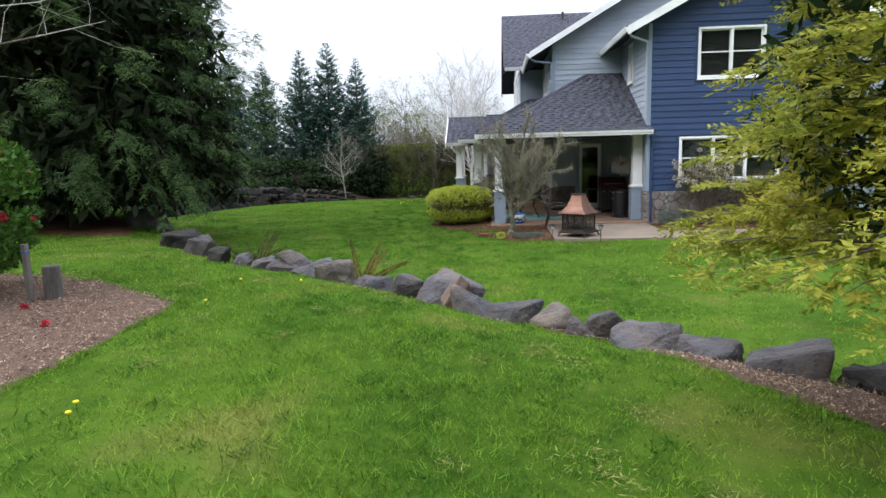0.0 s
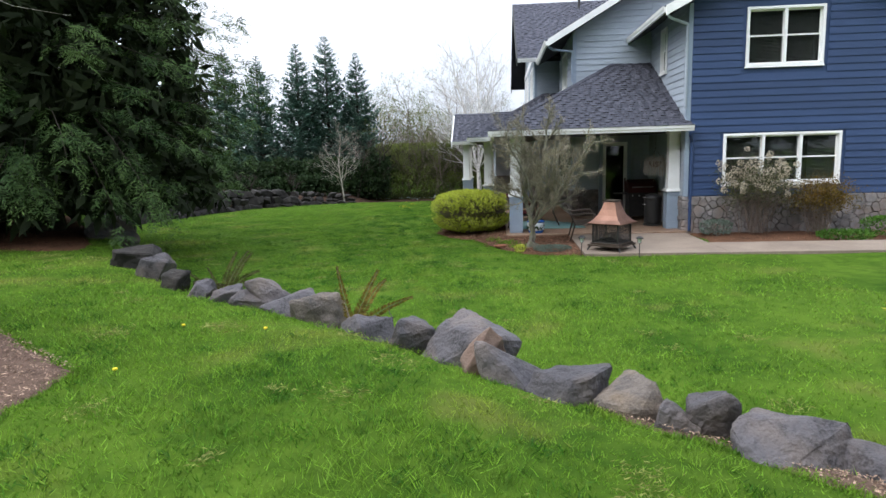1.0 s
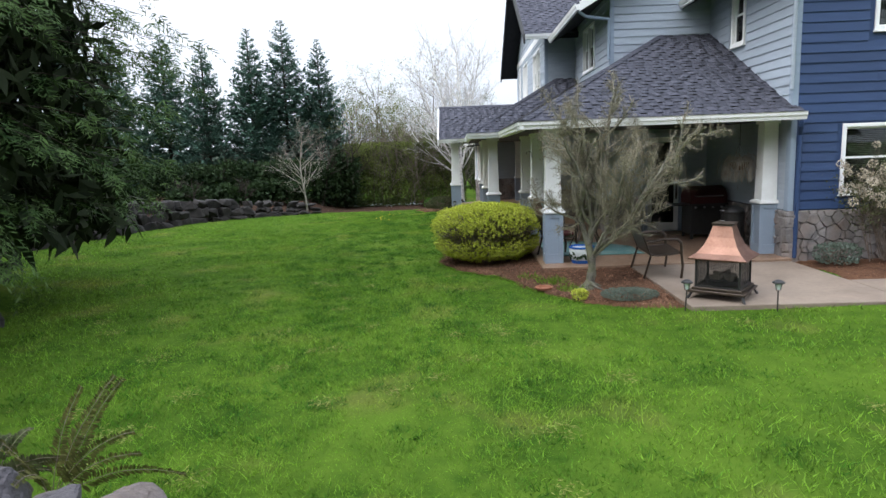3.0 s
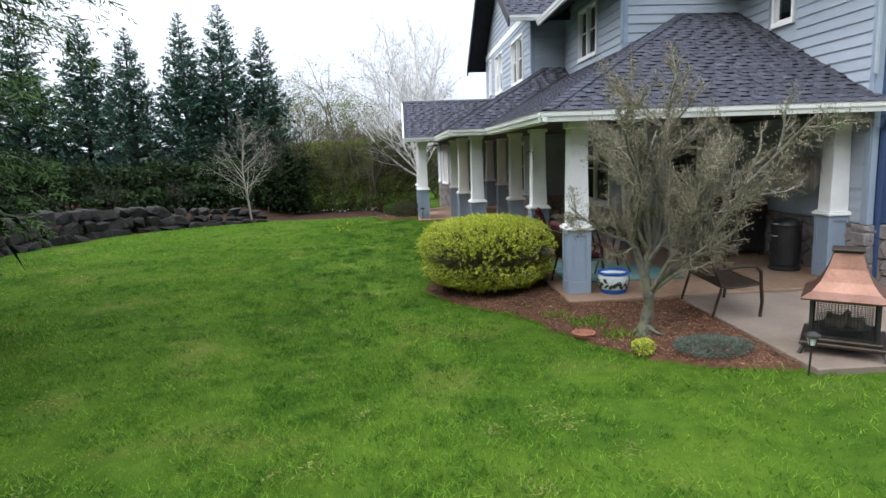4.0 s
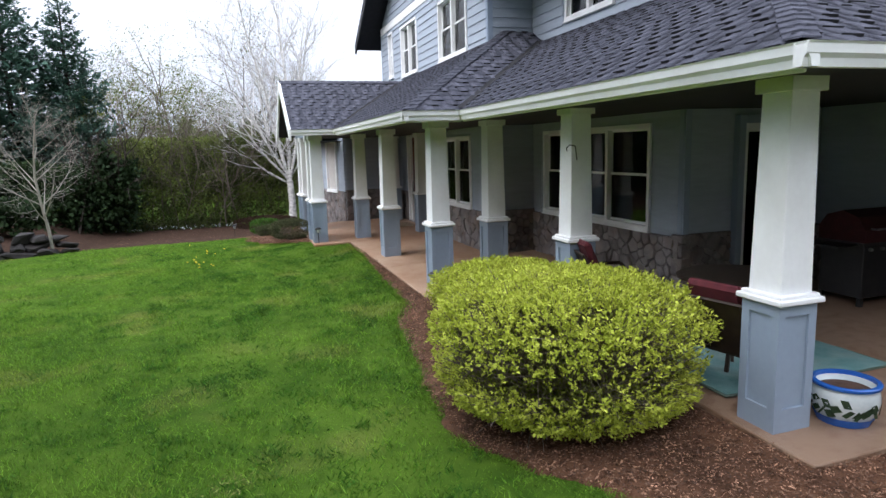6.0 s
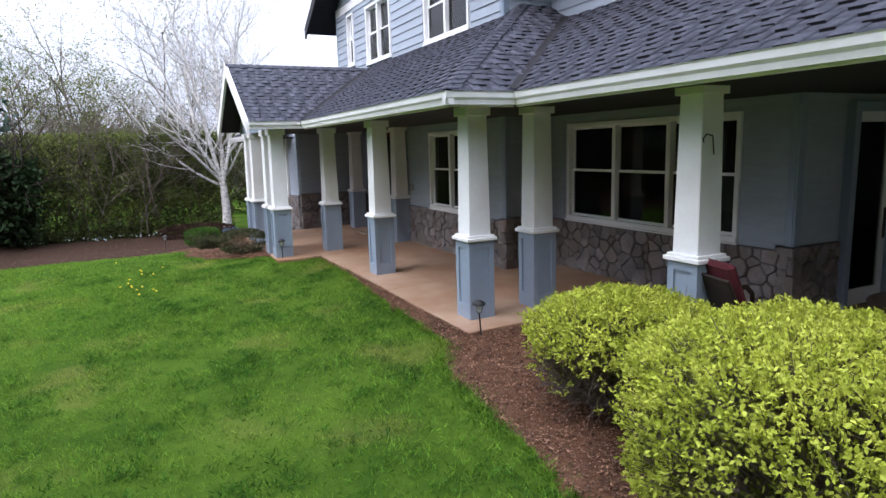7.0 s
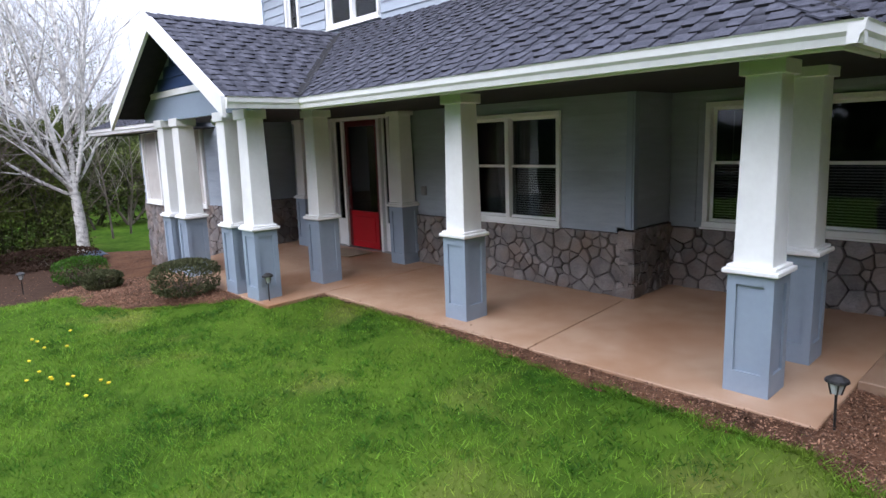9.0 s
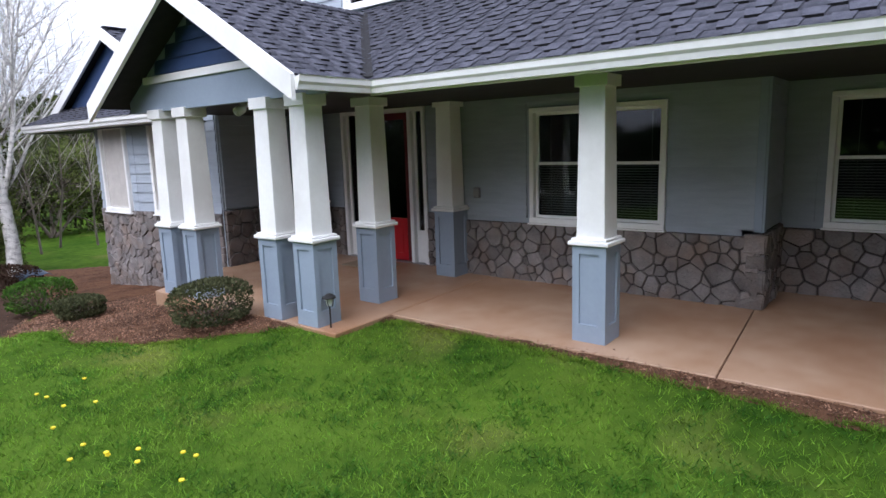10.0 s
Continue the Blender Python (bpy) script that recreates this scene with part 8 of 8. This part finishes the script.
def edge_points(rng, line, per_metre, spread):
    """Points strewn along a bed's edge, where the lawn hangs over it."""
    px, py = [], []
    for (x0, y0), (x1, y1) in zip(line, line[1:] + line[:1]):
        far = math.hypot(x1 - x0, y1 - y0)
        s = rng.random(int(far * per_metre))
        px.append(x0 + (x1 - x0) * s)
        py.append(y0 + (y1 - y0) * s)
    px, py = np.concatenate(px), np.concatenate(py)
    ragged = 0.5 + 0.5 * np.sin(px * 7 + 3 * np.sin(py * 3.1)) * np.sin(py * 9 + px * 2)
    px, py = px + rng.normal(size=len(px)) * spread * ragged, py + rng.normal(size=len(px)) * spread * ragged
    keep = (line_distance(px, py, [tuple(p) for p in PATH_XY]) < 9) & (py > 0.5) & (py < 33) & (px < 6) & ~((px > 0.6) & (py > 14))
    for _, b, _, _ in PAVING:
        keep &= ~inside(px, py, b)
    return px[keep], py[keep]


def grass(n, area, seed, reach, size, label):
    px, py, d, rng = lawn_points(n, *area, seed, reach)
    for key in ("porch", "camellia", "rock_strip"):
        ex, ey = edge_points(rng, BEDS[key], 1100, 0.09)
        px, py, d = np.append(px, ex), np.append(py, ey), np.append(d, np.full(len(ex), 3.0))
    m = len(px)
    grow_far = 1 + d / 9
    tuft = np.sin(px * 5.1 + 2 * np.sin(py * 2.3)) * np.sin(py * 4.3 + 2 * np.sin(px * 1.9)) + 0.6 * np.sin(px * 1.3 + py * 0.7 + np.sin(py))
    h = rng.uniform(0.6, 1.25, m) * size * (1 + 0.1 * (grow_far - 1)) * (1 + 0.46 * tuft)
    lean = rng.normal(size=(m, 2)) * 0.8
    a = rng.random(m) * 6.283
    w = rng.uniform(0.0022, 0.0045, m) * (1 + d / 6)
    base = np.stack([px, py, ground_height(px, py) - 0.004], 1)
    side = np.stack([np.cos(a) * w, np.sin(a) * w, np.zeros(m)], 1)
    tip = base + np.stack([lean[:, 0] * h, lean[:, 1] * h, h], 1)
    v = np.stack([base - side, base + side, tip], 1).reshape(-1, 3)
    tagged(arrays("grass", v, np.arange(3 * m).reshape(m, 3), M_GRASS), label, "grass", kind="stuff")


grass(1400000, (-12.5, 5.5, -0.5, 37.0), 1, 2.9, 0.039, "short bright green lawn grass")



def lawn_clumps(count, each, spread, tall, seed, mat, name, label, flat=0.9):
    """Tufts of other growth in the lawn."""
    rng = np.random.default_rng(seed)
    cx, cy, d, _ = lawn_points(count * 9, -8.5, 3.0, 0.5, 32.5, seed, 3.6)
    lush = np.clip(0.25 + np.exp(-(cx + 2.6) ** 2 / 3.0) * (cy > 12), 0, 1)
    keep = rng.random(len(cx)) < (lush if flat < 1.5 else (cy < 19) * 1.0)
    cx, cy = cx[keep][:count], cy[keep][:count]
    size = rng.uniform(0.5, 1.5, len(cx))
    who = np.repeat(np.arange(len(cx)), (each * size).astype(int))
    m = len(who)
    px, py = cx[who] + rng.normal(size=m) * spread * size[who], cy[who] + rng.normal(size=m) * spread * size[who]
    at = np.stack([px, py, ground_height(px, py) + (0.028 if flat > 1.5 else 0.0)], 1)
    way = rng.normal(size=(m, 3)) * np.array([1, 1, 0.2]) * flat + np.array([0, 0, 0.8 if flat < 1.5 else 0.15])
    v, f = blades(at, way, rng.uniform(0.6, 1.3, m) * tall, rng.uniform(0.004, 0.009, m), rng)
    tagged(arrays(name, v, f, mat), label, "grass", kind="stuff")


lawn_clumps(1100, 46, 0.07, 0.062, 15, M_LUSH, "lush_grass", "darker lush tufts in the lawn")
lawn_clumps(110, 80, 0.085, 0.05, 16, M_STRAW, "dry_thatch", "pale dry thatch lying in the lawn", 2.2)

chip_rng = np.random.default_rng(5)
for mat, beds, text in ((M_CHIP, (("porch", 74000), ("blue_wall", 1500), ("fir", 800), ("hedge_strip", 2500)), "scattered reddish-brown bark chips"),
                        (M_PALECHIP, (("camellia", 38000), ("rock_strip", 17000)), "coarse pale bark chips on the raised lawn")):
    at = []
    for key, n in beds:
        b = BEDS[key]
        xs, ys = [p[0] for p in b], [p[1] for p in b]
        top = 34.0 if key == "porch" else max(ys)
        px, py = chip_rng.uniform(min(xs), max(xs), n * 3), chip_rng.uniform(min(ys), top, n * 3)
        keep = inside(px, py, b)
        for _, pv, _, _ in PAVING:
            keep &= ~inside(px, py, pv)
        px, py = px[keep][:n], py[keep][:n]
        at.append(np.stack([px, py, ground_height(px, py) + 0.038 + chip_rng.random(len(px)) * 0.012], 1))
    at = np.concatenate(at)
    way = chip_rng.normal(size=at.shape) * np.array([1, 1, 0.35])
    v, f = blades(at, way, chip_rng.uniform(0.010, 0.044, len(at)) * chip_rng.uniform(0.6, 1.2, len(at)), chip_rng.uniform(0.006, 0.016, len(at)), chip_rng, 0.3, np.array([[0, 0, 1.0]]), 0.4)
    tagged(arrays("bark_chips", v, f, mat), text, "bark chips", kind="stuff")
# ---------------------------------------------------------------- stone base, piece by piece
def stone_base(parent, axis, plane, out, a0, a1, z0, z1, seed, size=0.20):
    along = side_frame(axis, out)[0].dot(Vector((1, 1, 0)))
    length = a1 - a0
    back = part("mortar_bed", boxed(*((plane + out * 0.012, plane, a0, a1, z0, z1) if axis == "x" else (a0, a1, plane + out * 0.012, plane, z0, z1))), M_MORTAR, parent)
    veneer(parent, on_wall(axis, plane + out * 0.012, out, a0 if along > 0 else a1, 0.0), length, z0, z1, seed, size)


stone_base(blue_wall, "y", BY, -1, 4.5, 9.3, 0.12, W_LOW, 1, 0.24)
stone_base(bluew_wall, "x", 4.5, -1, BY, SY, 0.22, W_LOW, 2, 0.25)
stone_base(south_wall, "y", SY, -1, W2X, 3.02, 0.25, W_LOW, 3)
stone_base(w2_wall, "x", W2X, -1, SY, RY, 0.24, W_LOW - 0.05, 4, 0.25)
stone_base(return_wall, "y", RY, -1, W1X, W2X, 0.24, W_LOW, 5)
stone_base(w1_wall, "x", W1X, -1, RY, 29.75, 0.24, W_LOW - 0.05, 6, 0.23)
stone_base(entry_wall, "x", DX, -1, 29.75, 30.25, 0.24, W_LOW, 7, 0.2)
stone_base(entry_wall, "x", DX, -1, 32.09, 32.85, 0.24, W_LOW, 9, 0.2)
stone_base(w1_wall, "x", W1X, -1, 32.86, 33.2, 0.24, W_LOW, 10, 0.2)
stone_base(north_wall, "y", NY, -1, -0.08, W1X, 0.2, W_LOW + 0.06, 8, 0.22)
for (m, ln), sd in zip(bay_frames, (11, 12, 13)):
    veneer(bay_wall, m, ln, -0.5, W_LOW + 0.02, sd, 0.2)


def quoins(parent, x, y, z0, z1, seed):
    """Stones that wrap a corner which faces -x and -y."""
    rng = random.Random(seed)
    z = z0
    while z < z1 - 0.05:
        h = min(rng.uniform(0.17, 0.3), z1 - z)
        if z1 - z - h < 0.08:
            h = z1 - z
        bm = boxed(x - 0.058, x + rng.uniform(0.12, 0.26), y - 0.058, y + rng.uniform(0.12, 0.26), z + 0.006, z + h - 0.006, bevel=0.018)
        for v in bm.verts:
            v.co += Vector((rng.uniform(-1, 1), rng.uniform(-1, 1), rng.uniform(-1, 1))) * 0.007
        part("stone", bm, M_STONE, parent)
        z += h


quoins(w1_wall, W1X, RY, 0.24, W_LOW - 0.01, 1)
quoins(w2_wall, W2X, SY, 0.24, W_LOW - 0.01, 2)
quoins(blue_wall, 4.5, BY, 0.14, W_LOW - 0.01, 3)
